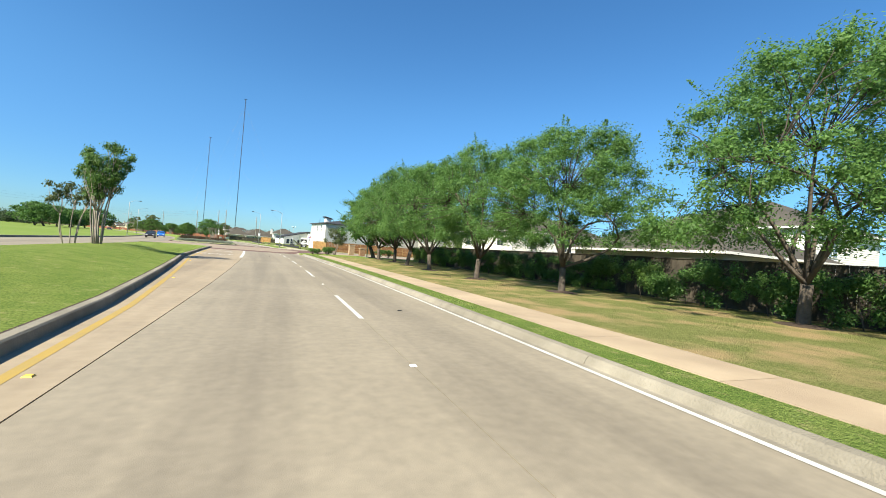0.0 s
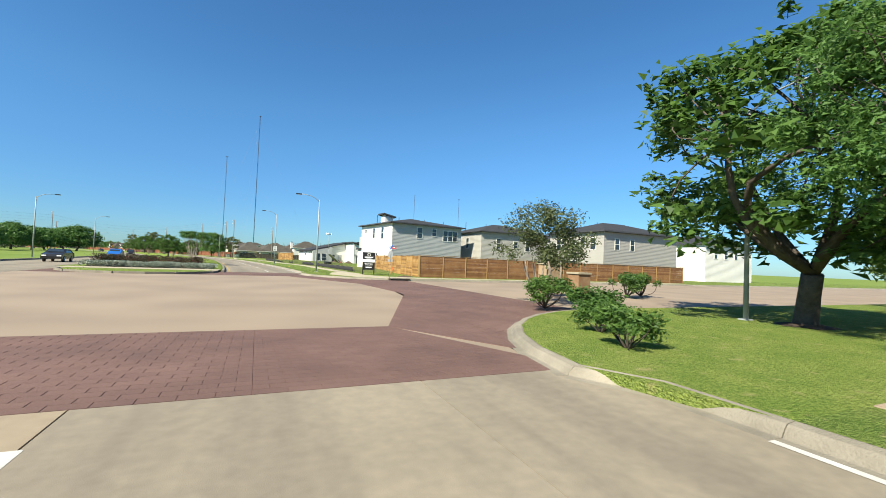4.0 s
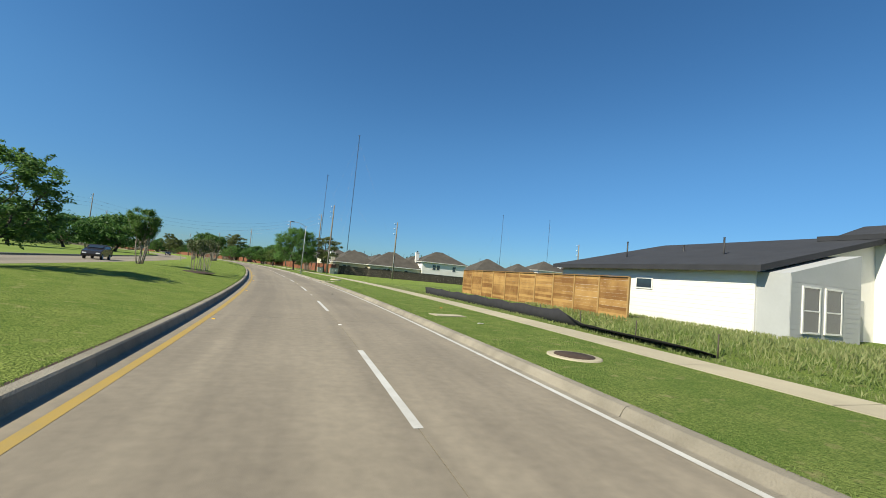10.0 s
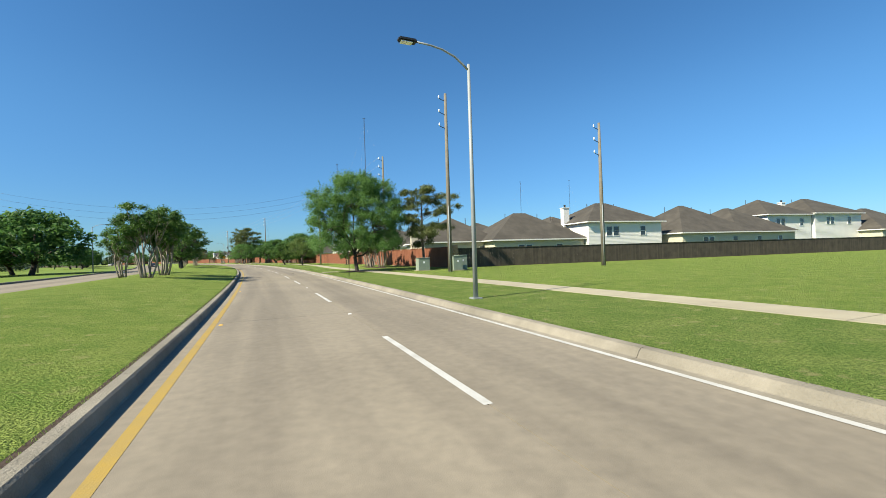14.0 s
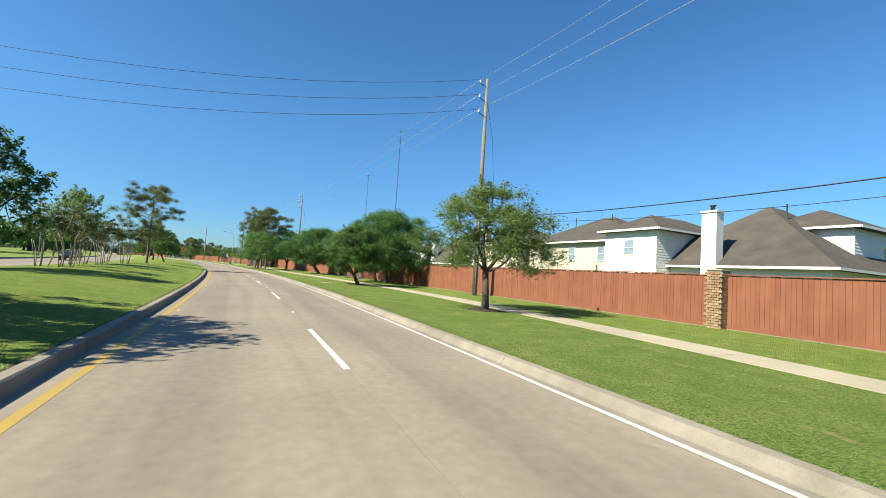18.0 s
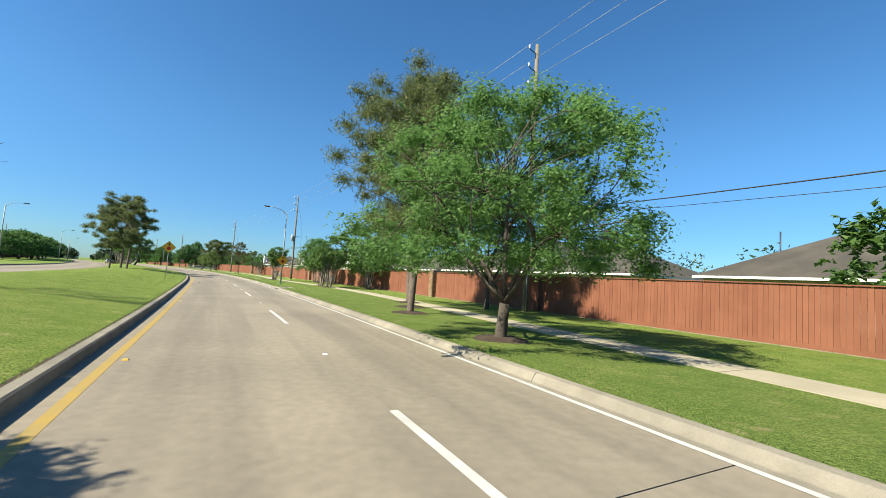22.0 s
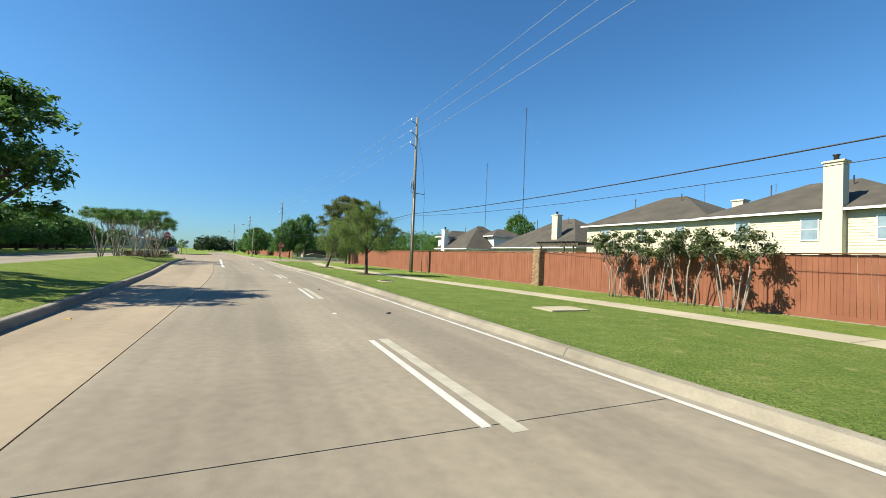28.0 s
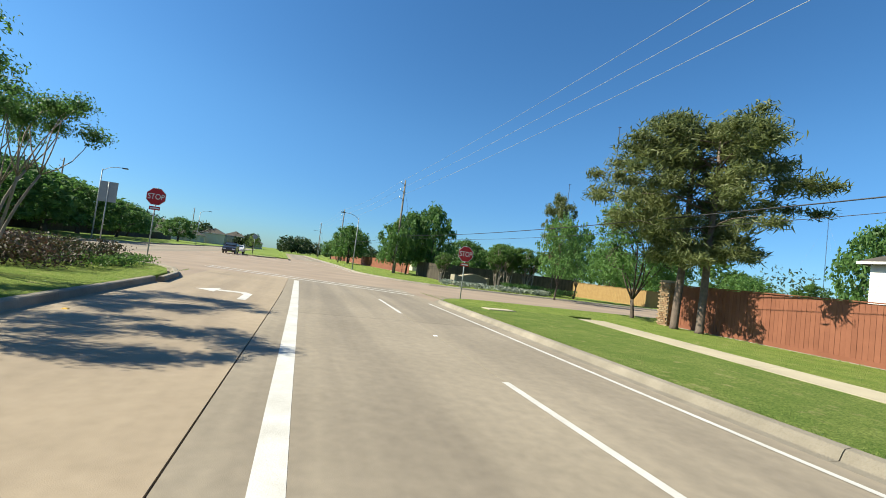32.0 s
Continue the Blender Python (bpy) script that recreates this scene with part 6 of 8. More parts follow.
def mono_block(e, name, x0, x1, y0, y1, ha, hb, wall, along="x", roof_over=0.5, tile=SHINGLE_D):
    """A block whose top slopes from ha to hb along x or y, under a thin overhanging roof slab."""
    def top(x, y):
        t = (x - x0) / (x1 - x0) if along == "x" else (y - y0) / (y1 - y0)
        return ha + (hb - ha) * t
    P = [(x0, y0), (x1, y0), (x1, y1), (x0, y1)]
    V = [(x, y, -0.2) for x, y in P] + [(x, y, top(x, y)) for x, y in P]
    F = [(0, 1, 5, 4), (1, 2, 6, 5), (2, 3, 7, 6), (3, 0, 4, 7), (4, 5, 6, 7)]
    w = mesh_ob(name, V, F, wall, e)
    if tile:
        Q = [(x0 - roof_over, y0 - roof_over), (x1 + roof_over, y0 - roof_over), (x1 + roof_over, y1 + roof_over), (x0 - roof_over, y1 + roof_over)]
        V = [(x, y, top(x, y) + 0.02) for x, y in Q] + [(x, y, top(x, y) + 0.27) for x, y in Q]
        mesh_ob("roof_slab", V, [(3, 2, 1, 0), (0, 1, 5, 4), (1, 2, 6, 5), (2, 3, 7, 6), (3, 0, 4, 7), (4, 5, 6, 7)], tile, e)
    return w


e = empty("roof_tower", pose(26.75, 124.6, 0.1, 0, 0, 6.5), "small white roof tower under a tilted dark slab", "house", "new houses")
mono_block(e, "wall", -0.75, 0.75, -0.9, 0.9, 9.35, 9.05, SIDING_W, roof_over=0.42)
e = empty("house_annex", pose(22.4, 124.6, 0.1, 0, 0, 6.5), "white one-storey annex with a dark shed roof and grey parapet", "house", "new houses")
mono_block(e, "wall", 0.0, 4.0, 0.02, 1.6, 3.2, 3.7, SIDING_W, roof_over=0.3)
mono_block(e, "parapet_wall", 0.25, 4.0, 0.05, 1.7, 5.45, 5.45, SIDING_G, tile=None)

# modern single-storey house with a mono-pitch garage, and the white two-storey house behind
e = empty("modern_house", pose(18.85, 154.85, 0.1, 0, 0, 6), "new white modern house with dark mono-pitch roofs and a garage", "house", "new houses")
mono_block(e, "wall", -0.1, 9.0, 1.4, 14.0, 3.1, 5.3, SIDING_W)
mono_block(e, "porch_wall", 0.0, 4.5, 0.2, 1.5, 3.0, 4.1, SIDING_G, tile=None)
mono_block(e, "garage_wall", 8.2, 14.1, -4.6, 3.0, 5.1, 3.3, SIDING_W)
for k in range(14):
    part("siding_board", boxes((-0.118, -0.1, 1.42, 13.98, 0.2 * k + 0.08, 0.2 * k + 0.272)), SIDING_W, e)
for k in range(14):
    part("siding_board", boxes((0.02, 4.48, 0.182, 0.2, 0.2 * k + 0.08, 0.2 * k + 0.272)), SIDING_G, e)
part("garage_door", boxes((8.75, 13.5, -4.66, -4.55, -0.1, 2.35), *[(8.75, 13.5, -4.675, -4.66, 0.5 + 0.6 * k, 0.53 + 0.6 * k) for k in range(3)]), SIDING_D, e, "dark grey garage door")
part("corner_trim", boxes((8.17, 8.32, -4.64, -4.6, -0.1, 5.0)), SIDING_W, e)
part("corner_trim", boxes((13.98, 14.13, -4.64, -4.6, -0.1, 3.2)), SIDING_W, e)
part("wall_lamp", boxes((8.42, 8.56, -4.75, -4.62, 2.2, 2.55)), DARK_METAL, e)
part("door", boxes((4.55, 5.5, 1.33, 1.4, 0, 2.3)), TRIM_D, e)
fr = part("window", boxes((6.2, 7.3, 1.34, 1.4, 0.4, 2.4)), TRIM, e)
part("pane", boxes((6.28, 7.22, 1.325, 1.338, 0.48, 2.32)), SIDING_G, fr)
for u in (1.2, 2.6):
    fr = part("window", boxes((u - 0.55, u + 0.55, 0.12, 0.18, 0.75, 0.82), (u - 0.55, u + 0.55, 0.12, 0.18, 2.5, 2.57), (u - 0.55, u - 0.48, 0.125, 0.18, 0.82, 2.5), (u + 0.48, u + 0.55, 0.125, 0.18, 0.82, 2.5), (u - 0.48, u + 0.48, 0.13, 0.18, 1.6, 1.65)), TRIM, e)
    part("pane", boxes((u - 0.48, u + 0.48, 0.15, 0.16, 0.82, 2.5)), GLASS, fr)
fr = part("window", boxes((-0.16, -0.12, 6.4, 7.5, 2.0, 2.6)), TRIM, e)
part("pane", boxes((-0.17, -0.161, 6.47, 7.43, 2.07, 2.53)), GLASS, fr)
for vx, vy in ((3, 5), (5, 9), (2.5, 11)):
    tube("vent_pipe", DARK_METAL, e, [(vx, vy, 3.3, 0.05), (vx, vy, 5.0, 0.05)], sides=6)

e = empty("white_house", pose(36.6, 155.2, 0.1, 0, 0, 6), "new two-storey white modern house with balcony and tower", "house", "new houses")
mono_block(e, "grey_wall", 0.0, 4.64, -0.2, 2.6, 4.75, 4.6, SIDING_G, tile=None)
for k in range(23):
    part("siding_board", boxes((0.02, 4.62, -0.218, -0.2, 0.2 * k - 0.02, 0.2 * k + 0.172)), SIDING_G, e)
mono_block(e, "tower", 4.66, 7.2, 0.5, 2.5, 9.2, 9.0, SIDING_W, roof_over=0.45)
mono_block(e, "main_wall", 6.9, 13.3, -1.0, 6.0, 8.8, 6.5, SIDING_W)
mono_block(e, "rear_wall", -0.1, 4.6, 1.6, 9.5, 6.4, 8.0, SIDING_W)
mono_block(e, "rear_side_wall", -9.5, -0.15, 3.2, 10.5, 5.0, 6.3, SIDING_W)
mono_block(e, "side_wall", 13.4, 26.0, 1.0, 8.0, 4.0, 4.0, SIDING_W)
# flat dark sheet proud of the wall: shade of a recess not built
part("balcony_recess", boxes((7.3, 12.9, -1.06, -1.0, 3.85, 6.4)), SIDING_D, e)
part("balcony_rail", boxes((7.2, 13.2, -1.9, -1.86, 3.9, 3.96), (7.2, 13.2, -1.9, -1.86, 4.8, 4.86), *[(7.2 + 0.2 * k, 7.23 + 0.2 * k, -1.89, -1.87, 3.96, 4.8) for k in range(30)]), DARK_METAL, e)
part("balcony_floor", boxes((6.95, 13.3, -1.95, -1.06, 3.55, 3.84)), SIDING_W, e)
part("balcony_door", boxes((7.6, 10.0, -1.09, -1.06, 3.9, 6.1)), GLASS, e)
# the porch hollow is likewise only a dark sheet coloured as its shade
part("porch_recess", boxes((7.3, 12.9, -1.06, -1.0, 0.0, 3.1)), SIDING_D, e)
fr = part("window", boxes((1.4, 3.2, -0.27, -0.22, 1.3, 2.5)), TRIM_D, e)
part("pane", boxes((1.5, 3.1, -0.285, -0.272, 1.4, 2.4)), GLASS, fr)
for u, z, ww, wh in ((0.3, 4.9, 0.9, 1.3), (3.0, 4.9, 0.8, 1.3)):
    fr = part("window", boxes((u, u + ww, 1.54, 1.6, z, z + wh)), TRIM, e)
    part("pane", boxes((u + 0.07, u + ww - 0.07, 1.525, 1.538, z + 0.07, z + wh - 0.07)), GLASS, fr)
for u in (5.6,):
    fr = part("window", boxes((u, u + 0.6, 0.44, 0.5, 4.8, 6.2)), TRIM, e)
    part("pane", boxes((u + 0.06, u + 0.54, 0.425, 0.438, 4.86, 6.14)), GLASS, fr)
for vx, vy in ((1.5, 5), (3, 6), (4, 7)):
    tube("vent_pipe", DARK_METAL, e, [(vx, vy, 6.6, 0.05), (vx, vy, 8.4, 0.05)], sides=6)
house(*at(170, 46), head(170), 12, 12, 3.2, wall=SIDING_W, tile=SHINGLE_D, pitch=0.35, trim=TRIM_D, name="new_house", label="new low white house behind the building site", group="new houses")

# houses behind the first stretch's hedge
W2 = [("w", -4, 4.0, 0.9, 1.5), ("w", -1, 4.0, 0.9, 1.5), ("w", 3, 4.0, 0.9, 1.5, 2)]
house(*at(28, 44), head(28), 12, 15, 6.0, wall=SIDING_W, wins=[("w", 4.5, 3.9, 1.5, 1.5, 2), ("w", -3, 3.9, 1.2, 1.5, 2), ("s", -2, 3.9, 1.5, 1.5, 2)], label="two-storey white house with a brown hip roof", name="house")
house(*at(24, 29), head(24), 12, 13, 2.9, wall=SIDING_C, label="single-storey house with a broad brown hip roof", vents=2)
house(*at(49.95, 31.8), head(50), 13, 13, 5.0, wall=SIDING_W, wins=[("w", 3.85, 3.2, 1.4, 1.6, 2), ("w", -4.6, 3.2, 1.1, 1.5), ("s", -3.4, 3.0, 1.1, 1.5), ("s", 2, 3.0, 1.5, 1.4, 2)], glass=GLASS, label="two-storey white lap-sided house with a brown hip roof", vents=2)
house(*at(62, 48), head(62), 12, 14, 6.0, wall=SIDING_W, wins=W2, label="two-storey white house with a brown hip roof")
house(*at(-2, 40), head(0), 12, 13, 5.8, wall=SIDING_W, wins=W2, label="two-storey white house with a brown hip roof")
house(*at(4, 29), head(0), 12, 12, 2.9, wall=SIDING_C, label="single-storey house with a broad brown hip roof")

# houses behind the field
FIELD_H = [(6.5, 264, 11, 11, 3.0, True), (17, 262, 14, 12, 3.0, False), (30.8, 262, 13, 11, 5.3, True), (46.5, 263, 15, 14, 3.4, False), (57.5, 265, 13, 14, 3.4, False), (68, 268, 11, 11, 6.5, False), (80.5, 269, 13, 11, 6.7, True), (94, 268, 15, 13, 3.4, False), (109, 271, 13, 13, 3.2, True), (122, 273, 12, 13, 3.0, False), (137, 275, 14, 12, 5.8, False), (158, 277, 14, 13, 3.0, True), (180, 282, 14, 13, 3.0, False)]
for x, y, w, d, h, ch in FIELD_H:
    house(x, y, 6, w, d, h, wall=SIDING_W if h > 4 else SIDING_C, pitch=0.55 if h > 4 else 0.64, chimney=(-w / 2 - 0.1, 0, h + 2.6) if ch else None, glass=GLASS, wins=win_row("s", (-3, -1.8, 3), h - 1.9, 0.9, 1.3), label="two-storey cream house with a grey-brown hip roof" if h > 4 else "low house with a grey-brown hip roof", group="houses behind the field")

# houses behind the red fence: (s, o, width along the road, depth, eave, chimney)
ROW = [(258, 42, 13, 12, 3.4, 1), (272, 37, 12, 12, 3.6, 0), (306.5, 34, 12.5, 11, 5.4, 0), (318.5, 33.5, 9.5, 11, 5.4, 1), (359, 34, 12, 12, 2.9, 0), (376, 33, 13, 12, 2.9, 0),
       (391, 33, 14, 13, 2.9, 0), (389, 38, 8, 9, 5.4, 0), (407, 33, 13, 12, 2.9, 0), (422, 34, 12, 12, 2.9, 0), (436.5, 31, 11, 11, 5.4, 0), (450, 36, 12, 12, 5.2, 1), (478.5, 38.6, 13.4, 11, 5.7, 0)]
for s, o, w, d, h, ch in ROW:
    x, y = at(s, o)
    two = h > 4
    house(x, y, head(s) + 90, w, d, h, wall=SIDING_C, pitch=0.52, chimney=(w * 0.2, d / 2 + 0.1, h + 2.1) if ch else None,
          wins=[("n", -w * 0.3, h - 1.75, 1.0, 1.3, 2), ("n", 0.3, h - 1.75, 0.8, 1.3), ("n", w * 0.32, h - 1.75, 0.8, 1.3), ("e", -2, h - 1.75, 0.8, 1.3), ("w", 2, h - 1.75, 0.8, 1.3)] if two else (),
          label=("two-storey cream house with a brown hip roof above the fence" if two else "low house whose brown hip roof shows above the fence"), group="houses behind the red fence")


def steep_house(s, o, w, d, pitch, chimney, wings):
    """A low house under a steep hip roof, with upper wings that rise out of it."""
    x, y = at(s, o)
    e = house(x, y, head(s) + 90, w, d, 3.1, wall=SIDING_W, pitch=pitch, chimney=chimney, label="white house with steep brown roof, upper wings and chimney", group="houses behind the red fence", vents=2)
    for x0, x1, y0, y1, h in wings:
        V, F = lap_walls(x1 - x0, y1 - y0, -0.2, h)
        mesh_ob("wing_wall", [(a + (x0 + x1) / 2, b + (y0 + y1) / 2, c) for a, b, c in V], F, SIDING_W, e)
        V, F = hip_roof(x1 - x0, y1 - y0, h + 0.18, 0.5)
        mesh_ob("wing_roof", [(a + (x0 + x1) / 2, b + (y0 + y1) / 2, c) for a, b, c in V], F, SHINGLE, e)
        part("gutter", boxes((x0 - 0.5, x1 + 0.5, y1 + 0.46, y1 + 0.54, h, h + 0.16), (x0 - 0.54, x0 - 0.46, y0 - 0.5, y1 + 0.46, h, h + 0.16), (x1 + 0.46, x1 + 0.54, y0 - 0.5, y1 + 0.46, h, h + 0.16)), TRIM, e)
        ux, uz = (x0 + x1) / 2, h - 1.9
        fr = part("window", boxes((ux - 0.5, ux + 0.5, y1, y1 + 0.05, uz, uz + 1.3)), TRIM, e)
        for z in (0.08, 0.68):
            part("pane", boxes((ux - 0.42, ux + 0.42, y1 + 0.052, y1 + 0.062, uz + z, uz + z + 0.54)), BLIND, fr)


steep_house(292, 34.5, 12, 14, 0.74, (0.4, 7.2, 6.9), ((3.6, 8.4, -0.5, 8.6, 5.8), (-5.0, 0.5, -5.5, 1.5, 6.1)))
steep_house(339.2, 36.6, 11, 10, 0.92, (1.6, 4.7, 6.95), ((4.7, 8.9, -0.4, 4.9, 5.55), (-7.0, -3.0, -2.6, 1.6, 5.2)))
steep_house(511.5, 36, 10, 11, 0.74, (2.4, 5.6, 6.4), ((3.4, 7.0, -2, 4.5, 5.3), (-5.0, -1.0, -5, 0.5, 5.4)))
e = house(*at(465.6, 36.6), head(465.6) + 90, 12.5, 9.5, 5.6, wall=SIDING_C, pitch=0.5, chimney=(-2.0, 4.95, 8.7), label="two-storey cream house with a brown hip roof and two chimneys", group="houses behind the red fence",
          wins=[("n", -3.6, 3.8, 0.9, 1.4), ("n", 0.6, 3.8, 0.9, 1.4), ("n", 4.4, 3.8, 0.9, 1.4), ("w", 2, 3.8, 0.8, 1.3)])
part("small_chimney", boxes((6.0, 6.9, -0.5, 0.4, 4.0, 7.6), (5.92, 6.98, -0.58, 0.48, 7.6, 7.72)), SIDING_C, e)
house(*at(494.8, 40.6), head(494.8) + 90, 16, 13, 3.4, wall=SIDING_C, pitch=0.62, chimney=(-3.1, 4.9, 7.8), label="low house with a broad brown hip roof and pale chimney", group="houses behind the red fence")
# pergola between two gardens
e = empty("pergola", pose(*at(481.9, 27.5), 0.12, 0, 0, head(487) + 90), "dark-stained wooden garden pergola behind the fence", "pergola")
for px in (-2.2, 2.2):
    for py in (-1.6, 1.6):
        part("post", boxes((px - 0.07, px + 0.07, py - 0.07, py + 0.07, 0, 3.3)), FENCE_OLD, e)
for py in (-1.6, 1.6):
    part("beam", boxes((-2.8, 2.8, py - 0.04, py + 0.04, 3.3, 3.5)), FENCE_OLD, e)
for k in range(9):
    part("rafter", boxes((-2.4 + 0.6 * k - 0.03, -2.4 + 0.6 * k + 0.03, -2.1, 2.1, 3.501, 3.65)), FENCE_OLD, e)
# far left and beyond the last crossing
for k, (s, o) in enumerate(((100, -95), (125, -100), (150, -98), (175, -102), (205, -100), (240, -98), (560, -62), (585, -60), (606, -58), (628, -57), (650, -56), (672, -56), (696, -54), (600, 40), (625, 36), (650, 34))):
    x, y = at(s, o)
    house(x, y, head(s) + 90, 14, 12, 5.4 if k % 3 else 3.0, wall=SIDING_C, pitch=0.5, vents=0, label="distant house with a brown hip roof", group="distant houses", wins=win_row("s", (-3, 3), 1.2))

# distant woods, as one sheet of leaves along the horizon
rngw = np.random.default_rng(11)


def woods(name, path, n, h, spread, label, leaf=0.36):
    P = np.array(path, float)
    seg = np.linalg.norm(np.diff(P, axis=0), axis=1)
    cum = np.concatenate([[0], np.cumsum(seg)])
    m = int(cum[-1] / 5)
    u = rngw.uniform(0, cum[-1], m)
    cx, cy = np.interp(u, cum, P[:, 0]), np.interp(u, cum, P[:, 1])
    hh = h * rngw.uniform(0.55, 1.25, m)
    c = np.stack([cx + rngw.normal(size=m) * spread, cy + rngw.normal(size=m) * spread, hh * 0.55], 1)
    pick = rngw.integers(0, m, n)
    d = rngw.normal(size=(n, 3))
    d /= np.linalg.norm(d, axis=1)[:, None]
    q = c[pick] + d * (rngw.uniform(0.5, 1.05, n) * hh[pick] * 0.5)[:, None] * np.array([1.1, 1.1, 1.0])
    q[:, 2] = np.maximum(q[:, 2], 0.2)
    ob = new(name, leaf_mesh(name, q, leaf, FAR_LEAF, rng=rngw))
    return tagged(ob, label, "woods", kind="stuff")


woods("distant_woods", [at(60, -135), at(200, -135), at(330, -125), at(470, -130), at(620, -150)], 34000, 9, 7, "belt of dark trees beyond the far field", 0.7)
woods("distant_woods", [at(690, -160), at(760, -60), at(770, 40), at(720, 130)], 30000, 9, 6, "belt of trees at the end of the road", 0.9)
woods("distant_woods", [(15, 284), (90, 292), (180, 302), (300, 325)], 36000, 7.5, 4, "trees behind the houses beyond the field")
woods("distant_woods", [at(260, 75), at(340, 75), at(420, 72), at(520, 75), at(600, 80)], 30000, 7.5, 6, "trees behind the houses along the fence")
for k in range(5):
    house(-299 - 3 * k, 618 + 18 * k, head(690) + 90, 13, 11, (5.4, 3.2, 5.2, 5.4, 3.2)[k], wall=SIDING_C, pitch=0.5, vents=0, label="distant cream house with a brown hip roof", group="distant houses", wins=win_row("n", (-3, 3), 1.2))
woods("distant_woods", [(-330, 590), (-336, 650), (-330, 715), (-285, 760), (-220, 780)], 26000, 8, 3, "trees behind the farthest houses", 0.8)
woods("distant_woods", [at(560, -78), at(620, -72), at(680, -68), at(760, -62)], 26000, 9, 3.5, "trees behind the houses beyond the last crossing", 0.6)
woods("bushes", [at(600, 28), at(575, 44), at(562, 62), at(552, 80)], 7000, 4.5, 2.5, "thicket of bushes and small trees beyond the crossing")
woods("distant_woods", [(75, 0), (80, 60), (140, 62)], 12000, 8, 5, "trees behind the first houses")
woods("distant_woods", [at(300, -60), at(350, -62), at(420, -60), at(500, -66)], 18000, 6.5, 4, "trees and bushes across the far carriageway")


# ---- signs ----
def text(parent, body, size, x, z, y, material, name="lettering", squeeze=1.0):
    cu = bpy.data.curves.new(name, "FONT")
    cu.body, cu.size, cu.align_x, cu.extrude = body, size, "CENTER", 0.002
    cu.materials.append(material)
    tmp = bpy.data.objects.new(name, cu)
    me = bpy.data.meshes.new_from_object(tmp)
    bpy.data.objects.remove(tmp)
    ob = new(name, me)
    ob.parent = parent
    ob.matrix_basis = Matrix.Translation((x, y, z)) @ Euler((math.pi / 2, 0, 0)).to_matrix().to_4x4() @ Matrix.Diagonal((squeeze, 1, 1, 1))
    return ob


def ngon_plate(r, n, thick, turn=0.0, y=0.0):
    bm = bmesh.new()
    a = [bm.verts.new((r * math.cos(2 * math.pi * k / n + turn), y, r * math.sin(2 * math.pi * k / n + turn))) for k in range(n)]
    f = bm.faces.new(a)
    ex = bmesh.ops.extrude_face_region(bm, geom=[f])
    bmesh.ops.translate(bm, vec=(0, thick, 0), verts=[v for v in ex["geom"] if isinstance(v, bmesh.types.BMVert)])
    bmesh.ops.recalc_face_normals(bm, faces=bm.faces[:])
    return bm


def sign_post(name, s, o, h, turn, label, category="sign", xy=None):
    x, y = xy or at(s, o)
    e = empty(name, pose(x, y, 0.13, 0, 0, turn), label, category)
    tube("post", STEEL, e, [(0, 0, -0.1, 0.03), (0, 0, h, 0.03)], sides=8)
    return e


def stop_sign(s, o, turn, hc=2.5, r=0.46):
    e = sign_post("stop_sign", s, o, hc + r, turn, "red octagonal stop sign with white lettering on a steel post", "stop sign")
    b = part("white_border", ngon_plate(r, 8, 0.006, math.pi / 8, -0.045), SIGN_W, e)
    b.location.z = hc
    f = part("face", ngon_plate(r * 0.95, 8, 0.006, math.pi / 8, -0.052), SIGN_R, e)
    f.location.z = hc
    text(e, "STOP", r * 0.86, 0, hc - r * 0.29, -0.054, SIGN_W, squeeze=0.78)
    part("plaque", boxes((-0.24, 0.24, -0.05, -0.044, hc - r - 0.22, hc - r - 0.04)), SIGN_R, e)
    part("plaque_bar", boxes((-0.19, 0.19, -0.053, -0.0501, hc - r - 0.16, hc - r - 0.1)), SIGN_W, e)
    return e


stop_sign(522.7, 5.1, head(522), 2.5)
stop_sign(525.9, -10.7, head(520), 3.35, 0.46)
# speed limit on the lamp pole
x, y = at(135.8, 4.85)
e = empty("speed_limit_sign", pose(x, y, 0.16, 0, 0, head(134)), "white speed limit sign strapped to a lamp pole", "sign")
part("plate", boxes((-0.32, 0.32, -0.135, -0.128, 2.35, 3.2), bevel=0.002), SIGN_W, e)
part("border", boxes((-0.30, 0.30, -0.1375, -0.1355, 2.37, 2.385), (-0.30, 0.30, -0.1375, -0.1355, 3.165, 3.18), (-0.30, -0.285, -0.1375, -0.1355, 2.385, 3.165), (0.285, 0.30, -0.1375, -0.1355, 2.385, 3.165)), SIGN_K, e)
part("strap", boxes((-0.12, 0.12, -0.128, 0.1, 2.6, 2.64), (-0.12, 0.12, -0.128, 0.1, 2.95, 2.99)), STEEL, e)
text(e, "SPEED", 0.165, 0, 2.98, -0.139, SIGN_K, squeeze=0.85)
text(e, "LIMIT", 0.165, 0, 2.80, -0.139, SIGN_K, squeeze=0.85)
text(e, "40", 0.4, 0, 2.43, -0.139, SIGN_K)


